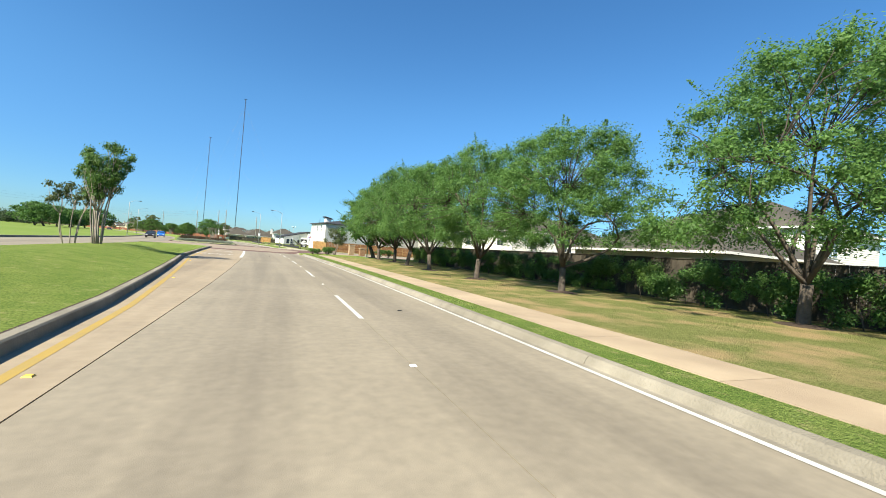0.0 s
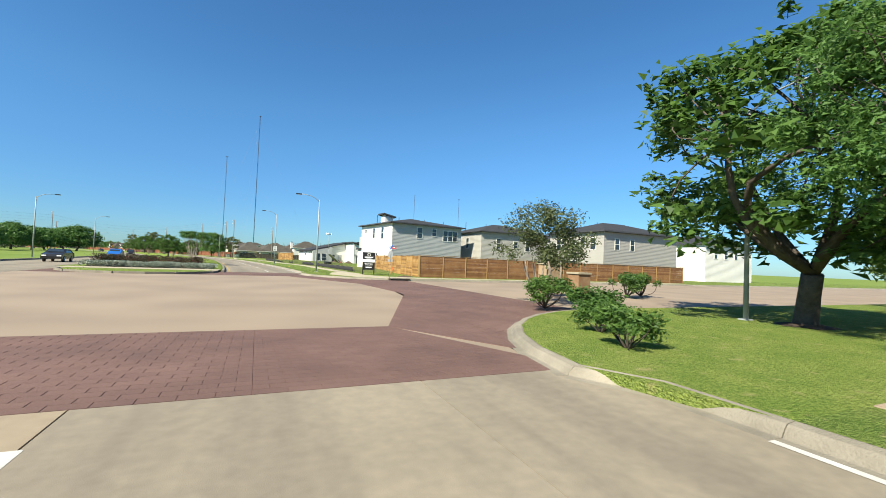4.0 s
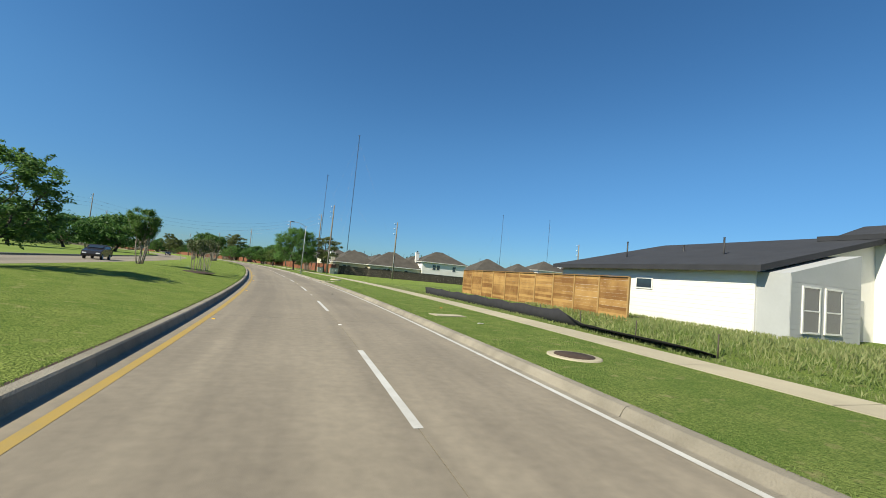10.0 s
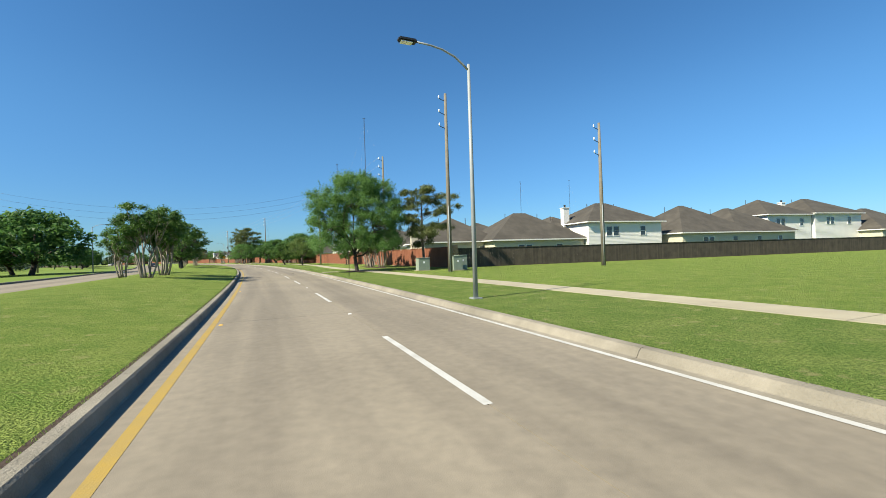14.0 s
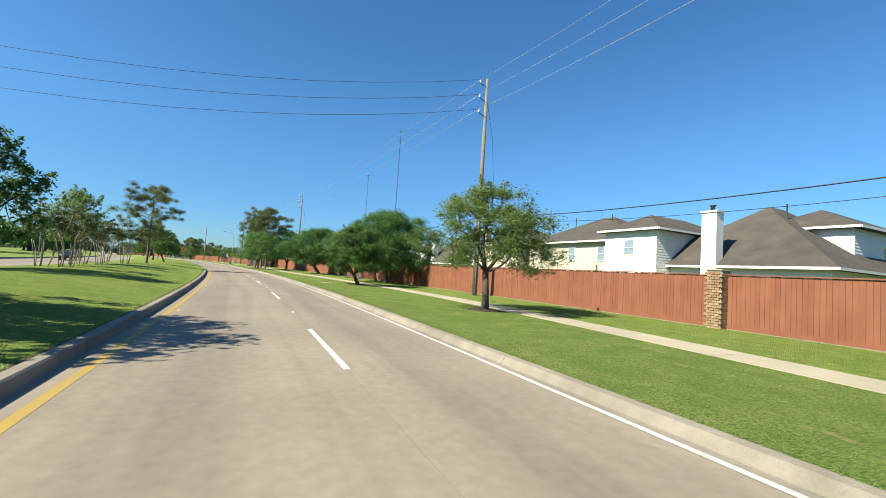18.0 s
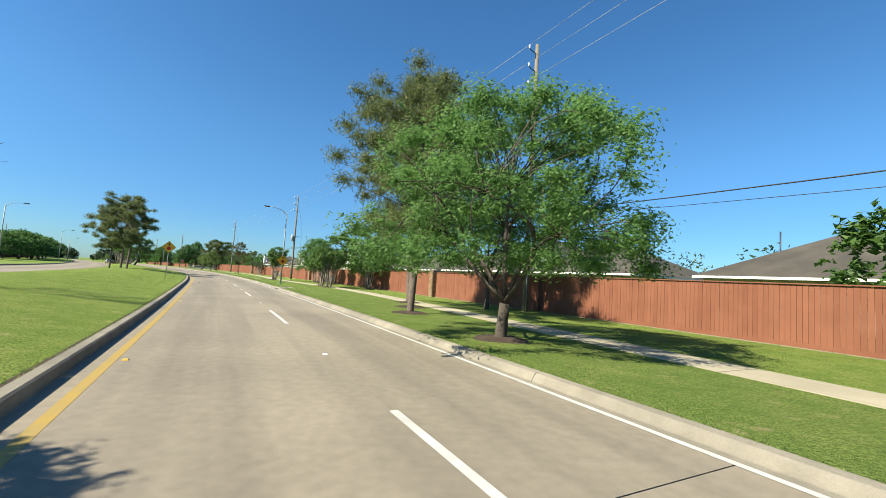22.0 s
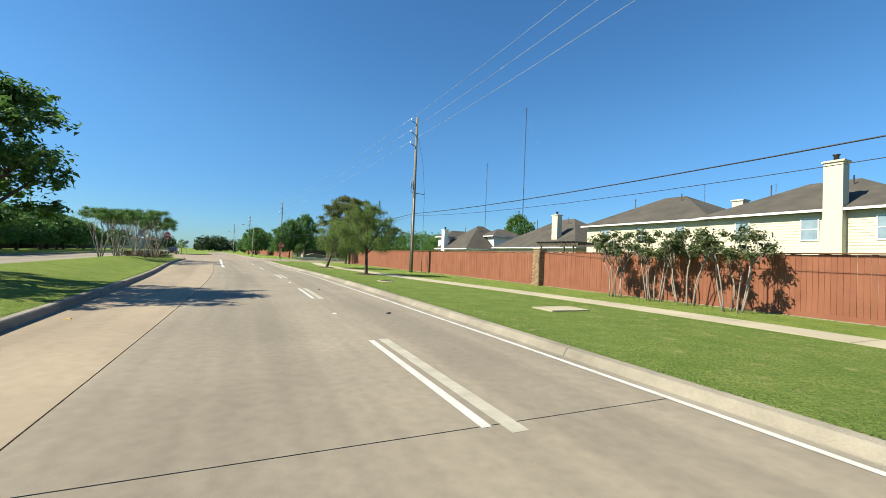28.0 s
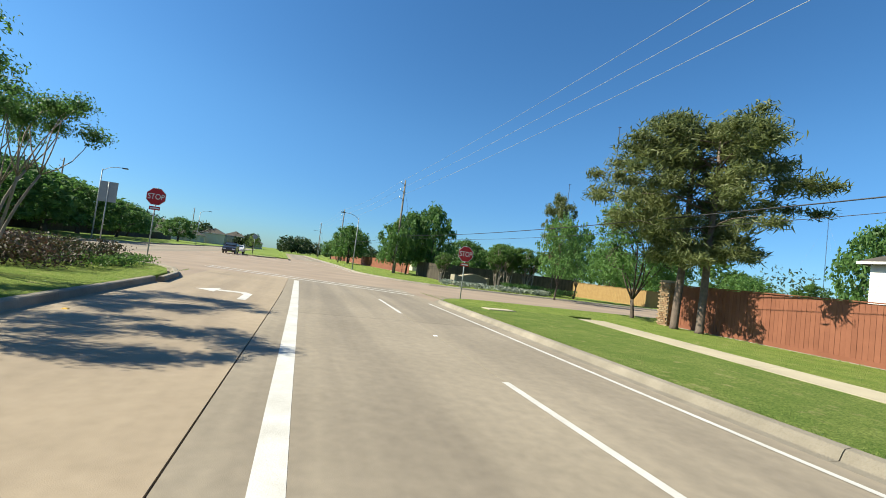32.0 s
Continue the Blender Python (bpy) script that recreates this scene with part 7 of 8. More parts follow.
def warning_sign(name, s, o, turn, hc, label, post=True, y0=-0.135):
    x, y = at(s, o)
    e = empty(name, pose(x, y, 0.13 if post else 0.0, 0, 0, turn), label, "warning sign")
    if post:
        tube("post", STEEL, e, [(0, 0, -0.1, 0.03), (0, 0, hc + 0.5, 0.03)], sides=8)
        y0 = -0.045
    k = part("black_edge", ngon_plate(0.64, 4, 0.005, 0, y0), SIGN_K, e)
    k.location.z = hc
    f = part("face", ngon_plate(0.62, 4, 0.005, 0, y0 - 0.006), SIGN_Y, e)
    f.location.z = hc
    d = part("red_octagon", ngon_plate(0.2, 8, 0.003, math.pi / 8, y0 - 0.0095), SIGN_R, e)
    d.location.z = hc - 0.12
    bm = bmesh.new()
    V = [bm.verts.new((q, y0 - 0.009, z)) for q, z in ((-0.035, 0.12), (0.035, 0.12), (0.035, 0.28), (0.12, 0.26), (0.0, 0.45), (-0.12, 0.26), (-0.035, 0.28))]
    bm.faces.new(V)
    a = part("arrow", bm, SIGN_K, e)
    a.location.z = hc
    return e


warning_sign("stop_ahead_sign", 397.8, 5.0, head(396), 2.75, "yellow diamond stop-ahead sign on a lamp pole", post=False)
warning_sign("stop_ahead_sign", 399.4, -5.9, head(396), 3.15, "yellow diamond stop-ahead sign on the median")

# street name post at the first crossing
e = empty("street_sign", pose(15.62, 88.24, 0.13, 0, 0, -52) @ Matrix.Diagonal((0.74, 0.74, 1, 1)), "steel post with blue and red street name blades and sign backs", "street sign")
tube("post", STEEL, e, [(0, 0, -0.1, 0.035), (0, 0, 2.95, 0.035)], sides=8)
b1 = part("name_blade", boxes((-0.55, 0.12, -0.048, -0.036, 2.5, 2.66), bevel=0.004), SIGN_B, e)
part("name_lettering", boxes((-0.48, -0.02, -0.052, -0.0485, 2.54, 2.62)), SIGN_W, b1)
b2 = part("cross_blade", boxes((0.0, 0.62, -0.012, 0.012, 2.56, 2.72), bevel=0.004), SIGN_R, e)
part("cross_lettering", boxes((0.22, 0.5, -0.016, -0.0125, 2.62, 2.67)), SIGN_W, b2)
b2.matrix_basis = pose(0.04, 0, 0, 0, 0, 20)
b3 = part("upper_blade", boxes((-0.42, 0.3, -0.048, -0.036, 2.72, 2.88), bevel=0.004), SIGN_B, e)
part("upper_lettering", boxes((-0.34, 0.18, -0.052, -0.0485, 2.76, 2.84)), SIGN_W, b3)
b = part("octagon_back", ngon_plate(0.36, 8, 0.006, math.pi / 8, 0.045), SIGN_BACK, e)
b.location.z = 2.05
part("plaque_back", boxes((-0.3, 0.3, 0.045, 0.051, 1.42, 1.64)), SIGN_BACK, e)

# storm inlet in the corner kerb
e = empty("storm_inlet", pose(16.3, 87.72, 0.0, 0, 0, -4), "concrete storm drain inlet with a dark opening in the kerb", "storm drain")
part("top_slab", boxes((-0.95, 0.95, -0.22, 0.75, 0.13, 0.185), bevel=0.015), KERB, e)
# black block proud of the kerb, the hole's darkness put into its colour
part("opening", boxes((-0.6, 0.6, -0.235, -0.1, 0.01, 0.128)), SIGN_K, e)
part("cover", boxes((-0.35, 0.35, 0.1, 0.65, 0.186, 0.195), bevel=0.004), RUST, e)

# builder's board
x, y = at(96.9, 9.1)
e = empty("builder_sign", pose(x, y, 0.13, 0, 0, head(96) - 8) @ Matrix.Diagonal((1, 1, 0.89, 1)), "black and white builder's sign board on posts", "sign")
part("post", boxes((-0.62, -0.52, -0.05, 0.05, -0.1, 2.9)), SIGN_K, e)
part("post", boxes((0.52, 0.62, -0.05, 0.05, -0.1, 2.9)), SIGN_K, e)
part("board", boxes((-0.62, 0.62, -0.08, -0.052, 0.55, 2.9)), SIGN_K, e)
part("white_band", boxes((-0.62, 0.62, -0.086, -0.081, 1.42, 1.75), (-0.62, 0.62, -0.086, -0.081, 2.55, 2.9)), SIGN_W, e)
part("emblem", ngon_plate(0.17, 24, 0.003, 0, -0.085), SIGN_W, e).location.z = 2.28
part("emblem_centre", ngon_plate(0.12, 24, 0.002, 0, -0.0875), SIGN_K, e).location.z = 2.28
part("board_lettering", boxes((-0.42, 0.42, -0.085, -0.081, 1.93, 2.05), (-0.25, 0.25, -0.085, -0.081, 1.83, 1.86), (-0.42, 0.42, -0.085, -0.081, 1.2, 1.26), (-0.36, 0.36, -0.085, -0.081, 1.08, 1.13), (-0.3, 0.3, -0.085, -0.081, 0.78, 0.9)), SIGN_W, e)
# gateway wall at the corner
for k, (x, y) in enumerate(((20.5, 73.5), (22.3, 73.0))):
    e = empty("gate_pillar", pose(x, y, 0.12), "pink brick gateway pillar with a stone cap", "pillar", "gateway pillars")
    part("core", boxes((-0.45, 0.45, -0.45, 0.45, 0, 1.7 - 0.5 * k)), BRICK, e)
    part("cap", boxes((-0.52, 0.52, -0.52, 0.52, 1.7 - 0.5 * k, 1.82 - 0.5 * k), bevel=0.02), WALK, e)
# wooden stake with orange top, cone, dirt heap, light tower, boxes
e = empty("survey_stake", pose(*at(94.2, 10.4), 0.13, 0, 22, 0), "leaning wooden survey stake with an orange top", "stake")
part("stake", boxes((-0.025, 0.025, -0.02, 0.02, -0.1, 0.65)), FENCE_POST, e)
part("orange_top", boxes((-0.027, 0.027, -0.022, 0.022, 0.4, 0.95)), ORANGE, e)
e = empty("traffic_cone", pose(*at(142.6, 19.2), site(142.6, 19.2)), "orange traffic cone with a black base", "traffic cone")
tube("cone", ORANGE, e, [(0, 0, 0.04, 0.17), (0, 0, 0.5, 0.09), (0, 0, 0.98, 0.04)], sides=14)
part("base", boxes((-0.22, 0.22, -0.22, 0.22, 0, 0.045), bevel=0.01), RUBBER, e)
e = empty("light_tower", pose(*at(137.4, 14.9), site(137.4, 14.9) - 0.04, 0, 0, head(140)) @ Matrix.Diagonal((0.74, 0.74, 0.74, 1)), "mobile solar light and camera tower on a mast", "light tower")
tube("mast", STEEL, e, [(0, 0, 0.3, 0.09), (0, 0, 4.2, 0.08)], [(0, 0, 4.2, 0.055), (0, 0, 8.0, 0.05)], sides=10)
part("trailer", boxes((-0.7, 0.7, -1.2, 1.2, 0.35, 0.8), bevel=0.03), DARK_METAL, e)
part("solar_panel", boxes((0.0, 3.2, -1.3, 1.3, 0.0, 0.07)), PANEL, e).matrix_basis = pose(0.25, 0, 2.75, 0, 40, 0)
part("panel_frame", boxes((0.0, 3.2, -1.36, -1.3, -0.02, 0.09), (0.0, 3.2, 1.3, 1.36, -0.02, 0.09), (-0.06, 0.0, -1.36, 1.36, -0.02, 0.09)), STEEL, e).matrix_basis = pose(0.25, 0, 2.75, 0, 40, 0)
part("cross_arm", boxes((-0.7, 0.7, -0.04, 0.04, 7.95, 8.05)), DARK_METAL, e)
for q in (-0.65, -0.25, 0.65):
    tube("camera_head", SIGN_W, e, [(q, 0, 7.85, 0.05), (q, 0, 7.9, 0.14), (q, 0, 8.3, 0.14), (q, 0, 8.4, 0.05)], sides=12)
tube("wheel", RUBBER, e, [(-0.85, 0, 0.3, 0.3), (-0.65, 0, 0.3, 0.3)], sides=16)
tube("wheel", RUBBER, e, [(0.65, 0, 0.3, 0.3), (0.85, 0, 0.3, 0.3)], sides=16)


def cabinet(s, o, w, d, h, material, label, turn=0):
    e = empty("utility_cabinet", pose(*at(s, o), 0.13, 0, 0, head(s) + turn), label, "utility box", "utility boxes")
    part("body", boxes((-w / 2, w / 2, -d / 2, d / 2, 0.06, h), bevel=0.025), material, e)
    part("lid", boxes((-w / 2 - 0.03, w / 2 + 0.03, -d / 2 - 0.03, d / 2 + 0.03, h + 0.001, h + 0.06), bevel=0.015), material, e)
    part("plinth", boxes((-w / 2 - 0.1, w / 2 + 0.1, -d / 2 - 0.1, d / 2 + 0.1, -0.1, 0.058)), WALK, e)
    part("label_plate", boxes((-0.1, 0.06, -d / 2 - 0.006, -d / 2 - 0.001, h * 0.6, h * 0.75)), SIGN_W, e)


cabinet(240.5, 11.6, 1.1, 0.8, 1.15, BOX_GREEN, "pale green utility cabinet on a concrete plinth")
cabinet(237.6, 13.6, 0.9, 0.8, 1.25, BOX_GREEN, "pale green utility cabinet by a pole")
cabinet(238.6, 14.6, 0.9, 0.8, 1.3, BOX_GREEN, "pale green utility cabinet by a pole")
cabinet(445, 14.2, 0.7, 0.6, 1.25, BOX_TAN, "tan utility cabinet before the fence")
cabinet(443.3, 14.4, 0.5, 0.4, 0.9, BOX_TAN, "small tan utility cabinet before the fence")
cabinet(447.5, 14.3, 0.4, 0.4, 0.8, BOX_TAN, "small tan utility cabinet before the fence")


def manhole(s, o, r=0.75, square=False, up=0.0):
    x, y = at(s, o)
    e = empty("manhole", pose(x, y, 0.15, 0, 0, head(s)), "concrete collar with a rusty iron cover in the grass", "manhole", "manholes")
    if square:
        part("slab", boxes((-0.78, 0.78, -0.5, 0.5, -0.1, 0.04), bevel=0.015), WALK, e)
    else:
        tube("collar", WALK, e, [(0, 0, -0.1, r + 0.03), (0, 0, 0.025 + up, r - up), (0, 0, 0.032 + up, r - 0.03 - up)], sides=24)
        tube("cover", SOIL, e, [(0, 0, 0.03 + up, r - 0.15 - up), (0, 0, 0.045 + up, r - 0.16 - up)], sides=24)


manhole(195, 5.6, 0.68, up=0.1)
manhole(152.6, 4.8, 0.62)
manhole(414.5, 5.2, 0.7)
manhole(461.1, 7.1, square=True)
manhole(474.3, 5.4, 0.5)
manhole(312, 5.6, 0.5)
manhole(246.7, 4.3, square=True)


def inlet(s):
    e = empty("storm_inlet", pose(*at(s, RIGHT), 0.0, 0, 0, head(s)), "flush concrete storm drain top with a round rusty cover", "storm drain", "storm drains")
    part("top_slab", boxes((0.08, 1.35, -1.0, 1.0, 0.05, 0.168), bevel=0.012), WALK, e)
    # black bar paints the shade inside the slot; nothing is hollow
    part("mouth", boxes((-0.008, 0.03, -0.7, 0.7, 0.03, 0.08)), SIGN_K, e)
    tube("cover", RUST, e, [(0.75, 0.0, 0.12, 0.36), (0.75, 0.0, 0.176, 0.36), (0.75, 0.0, 0.18, 0.34)], sides=24)


for s in (189.0, 386.9):
    inlet(s)
e = empty("storm_inlet", pose(16.2, YC1, 0.0), "open storm drain mouth in the corner kerb", "storm drain", "storm drains")
part("top_slab", boxes((-0.95, 0.95, 0.06, 1.25, 0.04, 0.172), bevel=0.012), WALK, e)
# solid black strip coloured as the shaded drain mouth
part("mouth", boxes((-0.65, 0.65, -0.012, 0.05, 0.005, 0.12)), SIGN_K, e)
tube("cover", RUST, e, [(0, 0.65, 0.12, 0.33), (0, 0.65, 0.178, 0.33), (0, 0.65, 0.182, 0.31)], sides=24)

# flower bed on the island at the first crossing
rf = np.random.default_rng(21)


def bed(name, s0, s1, o0, o1, h, n, material, size, label):
    q = np.stack([rf.uniform(s0, s1, n), rf.uniform(o0, o1, n), rf.uniform(0.15, h, n)], 1)
    m = 60
    c = np.stack([rf.uniform(s0, s1, m), rf.uniform(o0, o1, m)], 1)
    pick = rf.integers(0, m, n)
    q[:, :2] = c[pick] + rf.normal(size=(n, 2)) * 0.28
    q[:, 2] = 0.18 + (h - 0.15) * rf.random(n) ** 0.6 * (0.7 + 0.3 * rf.random(m)[pick])
    w = np.array([(*at(a, b), z) for a, b, z in q])
    return tagged(new(name, leaf_mesh(name, w, size, material, rng=rf)), label, "flower bed", kind="stuff")


polygon("bed_soil", [at(100.3, -5.0), at(100.3, -14.6), at(105, -14.6), at(105, -5.6)], 0.17, SOIL, 0.1, "dark mulched flower bed", "flower bed")
bed("silver_plants", 100.6, 102.0, -14.4, -5.2, 0.68, 15000, FLOWER_W, 0.065, "low silver-white bedding plants")
bed("rose_bushes", 102.4, 104.8, -14.4, -6.2, 1.25, 11000, BURGUNDY, 0.075, "dark red-leaved rose bushes")
bed("rose_blooms", 102.4, 104.8, -14.4, -6.2, 1.1, 900, FLOWER_R, 0.06, "scattered red rose blooms")
polygon("island_path", [at(97.3, -4.5), at(97.3, -15.4), at(100.2, -15.4), at(100.2, -4.3)], 0.162, WALK, 0.1, "concrete strip crossing the planted island", "pavement")
polygon("island", nose(97.2, -4.9, -14.8, -1.7), 0.15, GRASS, 0.2, "grassy tip of the planted island", "grass")
kerb("kerb_island", nose(97.2, -4.7, -15.0, -1.75), KERB_R)
bed("red_bed", 516, 523.0, -14.6, -10.4, 1.15, 9000, BURGUNDY, 0.07, "low reddish-green shrubs at the median tip")
bed("green_bed", 519, 524.6, -12.4, -10.0, 0.6, 3600, LEAF, 0.07, "low green shrubs at the median tip")
bed("white_bed", 538.4, 541.2, 10.5, 22, 0.7, 5200, FLOWER_W, 0.1, "white bedding plants at the far corner")
bed("corner_bed", 540.5, 543.5, 18, 27, 1.1, 4200, LEAF_DARK, 0.09, "dark green shrubs at the far corner")
e = empty("entrance_wall", pose(*at(543.6, 14.7), 0.12, 0, 0, math.degrees(math.atan2(at(544.9, 17)[1] - at(542.5, 12.4)[1], at(544.9, 17)[0] - at(542.5, 12.4)[0]))), "low curved stone entrance wall behind flowers", "wall")
prof = [(-2.7 + 0.3 * k, 0.95 + 0.35 * math.sin(math.pi * min(1, max(0, (k - 2) / 15)))) for k in range(19)]
part("wall", boxes(*[(a, b, -0.2, 0.2, 0, z) for (a, z), (b, _) in zip(prof[:-1], prof[1:])]), MORTAR, e)
part("cap", boxes(*[(a, b, -0.27, 0.27, z + 0.002, z + 0.1) for (a, z), (b, _) in zip(prof[:-1], prof[1:])]), WALK, e)
for q in (-2.85, 2.85):
    part("pier", boxes((q - 0.2, q + 0.2, -0.3, 0.3, 0, 1.15), bevel=0.02), WALK, e)


# ---- vehicles on the far carriageway ----
def car(s, o, material, label, turn=0.0, suv=False):
    e = empty("car", pose(*at(s, o), 0.0, 0, 0, head(s) + turn), label, "car")
    h = 0.25 if suv else 0.0
    prof = [(-2.25, 0.35), (-2.3, 0.75), (-2.15, 0.95 + h), (-1.75, 1.02 + h), (-1.35, 1.42 + h), (0.35, 1.46 + h), (1.15, 1.02 + h * 0.6), (2.1, 0.86 + h * 0.4), (2.3, 0.62), (2.25, 0.35)]
    bm = bmesh.new()
    loops = []
    for x in (-0.86, -0.9, 0.9, 0.86):
        loops.append([bm.verts.new((x * (0.80 if z > 1.1 + h else 1.0), y, z)) for y, z in prof])
    for a, b in zip(loops[:-1], loops[1:]):
        for i in range(len(prof)):
            j = (i + 1) % len(prof)
            bm.faces.new((a[i], a[j], b[j], b[i]))
    bm.faces.new(loops[0][::-1])
    bm.faces.new(loops[-1])
    bmesh.ops.recalc_face_normals(bm, faces=bm.faces[:])
    part("body", bm, material, e)
    part("side_glass", boxes((-0.76, -0.735, -1.3, 0.45, 1.06 + h, 1.38 + h), (0.735, 0.76, -1.3, 0.45, 1.06 + h, 1.38 + h)), GLASS, e)
    part("windscreen", boxes((-0.68, 0.68, -0.02, 0.02, -0.26, 0.26)), GLASS, e).matrix_basis = pose(0, 0.78, 1.25 + h * 0.8, 61, 0, 0)
    part("rear_glass", boxes((-0.66, 0.66, -0.02, 0.02, -0.2, 0.2)), GLASS, e).matrix_basis = pose(0, -1.57, 1.23 + h, -45, 0, 0)
    for wx in (-0.88, 0.70):
        for wy in (-1.4, 1.45):
            t = tube("wheel", RUBBER, e, [(wx, wy, 0.33, 0.33), (wx + 0.18, wy, 0.33, 0.33)], sides=18)
            q = wx - 0.012 if wx < 0 else wx + 0.192
            tube("rim", STEEL, t, [(q, wy, 0.33, 0.2), (q + (0.01 if wx < 0 else -0.01), wy, 0.33, 0.21)], sides=14)
    for wx in (-0.62, 0.62):
        part("headlight", boxes((wx - 0.2, wx + 0.2, 2.22, 2.3, 0.62, 0.76), bevel=0.02), SIGN_W, e)
        part("tail_light", boxes((wx - 0.2, wx + 0.2, -2.31, -2.22, 0.72, 0.88), bevel=0.02), SIGN_R, e)
    return e


car(148, -19.5, CAR_BLUE, "bright blue car on the far carriageway", 180, True)
car(118, -20.5, CAR_BLACK, "dark car on the far carriageway", 180)
car(206, -20, CAR_BLACK, "dark red pickup-like car on the far carriageway", 180, True)
car(352, -20, CAR_BLACK, "dark car on the far carriageway", 180)
car(572, -13, CAR_BLACK, "dark car waiting beyond the crossing", 180, True)
car(583, -13, CAR_WHITE, "silver car beyond the crossing", 180)
# fire hydrant and posts on the median
e = empty("marker_post", pose(*at(216.7, -12.9), 0.13), "slim green marker post in the grass", "post")
part("post", boxes((-0.03, 0.03, -0.03, 0.03, -0.1, 1.35)), BOX_GREEN, e)
e = empty("dead_sapling", pose(*at(237.4, 4.1), 0.13), "bare thin dead sapling by the kerb", "sapling")
tube("stem", BARK, e, [(0, 0, -0.1, 0.025), (0.03, 0, 1.0, 0.02), (0.0, 0.03, 1.9, 0.008)], [(0.02, 0, 0.6, 0.012), (0.18, 0.05, 1.1, 0.005)], sides=5)


# ---- grass blades, weeds, studs, litter ----
rg = np.random.default_rng(77)


def blades(name, spans, per, size, material, label, long=1.0, thin=0.22, up=2.2):
    """Upright blades strewn over spans (s0, s1, left, right) of the plan."""
    out = []
    for s0, s1, f0, f1 in spans:
        f0 = f0 if callable(f0) else (lambda s, v=f0: v)
        f1 = f1 if callable(f1) else (lambda s, v=f1: v)
        a = s0
        while a < s1:
            b = min(a + 4, s1)
            mid = (a + b) / 2
            wa, wb = f0(mid), f1(mid)
            n = int((b - a) * abs(wb - wa) * per)
            ss, oo = rg.uniform(a, b, n), rg.uniform(wa, wb, n)
            p0, p1 = np.array(at(a)), np.array(at(b))
            d = (p1 - p0) / np.hypot(*(p1 - p0))
            u = (ss - a) / (b - a)
            xy = p0 + (p1 - p0) * u[:, None] + np.stack([d[1] * oo, -d[0] * oo], 1)
            zz = np.array([site(p, q) for p, q in zip(ss, oo)]) if 101 < a < 196 and wa > 9 else np.array([mound(p, q) for p, q in zip(ss, oo)]) if wa < 0 else np.full(n, 0.15)
            out.append(np.concatenate([xy, (zz + size * 0.6)[:, None]], 1))
            a = b
    return tagged(new(name, leaf_mesh(name, np.concatenate(out), size, material, long=long, up=up, rng=rg, thin=thin)), label, "grass", kind="stuff")


for s0, s1 in ((-6, 58), (101, 240), (240, 380), (380, 524)):
    blades("grass_blades", [(s0, s1, RIGHT + 0.22, RIGHT + 1.2)], 230, 0.015, BLADE, "short mown grass blades on the verge")
for s0, s1 in ((-6, 50), (101, 240), (240, 380), (380, 515)):
    blades("grass_blades", [(s0, s1, lambda s: LEFT(s) - 1.5, lambda s: LEFT(s) - 0.25)], 190, 0.017, BLADE, "short mown grass blades on the median edge")
blades("grass_edge", [(101, 524, RIGHT + 0.2, RIGHT + 0.34), (101, 524, lambda s: LEFT(s) - 0.34, lambda s: LEFT(s) - 0.2)], 330, 0.028, BLADE, "ragged grass edge along the kerbs")
blades("weeds", [(103, 166, lambda s: WALK_OUT(s) + 1.2, lambda s: WALK_OUT(s) + 9)], 110, 0.14, WEED, "tall unkempt weeds on the building site", thin=0.07, up=2.8)
blades("weeds", [(103, 190, lambda s: WALK_OUT(s) + 0.15, lambda s: WALK_OUT(s) + 1.4)], 90, 0.08, WEED, "weeds along the pavement edge", thin=0.12, up=2.5)
blades("fence_weeds", [(244, 517, lambda s: FENCE_O(s) - 0.5, lambda s: FENCE_O(s) - 0.1)], 40, 0.05, BLADE, "grass left standing along the fence foot")

# raised studs on the lane lines
STUDS = []
for m in (STUD_W, STUD_Y):
    bm = boxes((-0.05, 0.05, -0.05, 0.05, 0.0, 0.018))
    for v in bm.verts:
        if v.co.z > 0.01:
            v.co.x *= 0.7
            v.co.y *= 0.7
    me = bpy.data.meshes.new("road_stud")
    bm.to_mesh(me)
    bm.free()
    me.materials.append(m)
    STUDS.append(me)
for first, period, last in ((10.7 - 12.15, 12.15, 56), (101.2, 11.95, 236), (241.5, 13.4, 425), (429.6, 12.2, 520)):
    k = first + 8.2
    while k < last:
        for o, q in ((0.0, 0), (LEFT(k) + 0.56, 1)):
            ob = new("road_stud", STUDS[q])
            ob.parent = marks
            ob.matrix_basis = pose(*at(k, o), 0.001, 0, 0, head(k))
        k += period

# black skip behind the fence of the building site
e = empty("skip_container", pose(26.6, 134.2, site(133.5, 21.5) - 0.01, 0, 0, -21), "large black waste skip on the building site", "skip")
bm = boxes((-1.2, 1.2, -3.5, 3.5, 0.0, 1.45))
for v in bm.verts:
    if v.co.z < 1:
        v.co.y *= 0.9
part("body", bm, SIGN_K, e)
part("rim", boxes((-1.26, 1.26, -3.56, -3.44, 1.4, 1.52), (-1.26, 1.26, 3.44, 3.56, 1.4, 1.52), (-1.26, -1.14, -3.44, 3.44, 1.4, 1.52), (1.14, 1.26, -3.44, 3.44, 1.4, 1.52)), DARK_METAL, e)
for q in range(7):
    part("rib", boxes((-1.25, -1.2, -2.75 + 0.9 * q, -2.65 + 0.9 * q, 0.2, 1.4)), DARK_METAL, e)
part("notice", boxes((-1.215, -1.205, -2.5, -2.1, 0.9, 1.2)), SIGN_Y, e)
part("emblem", boxes((-1.215, -1.205, -0.75, 0.0, 0.6, 1.1)), SIGN_W, e)

# a heap of earth and clods by the garage
rd = random.Random(4)


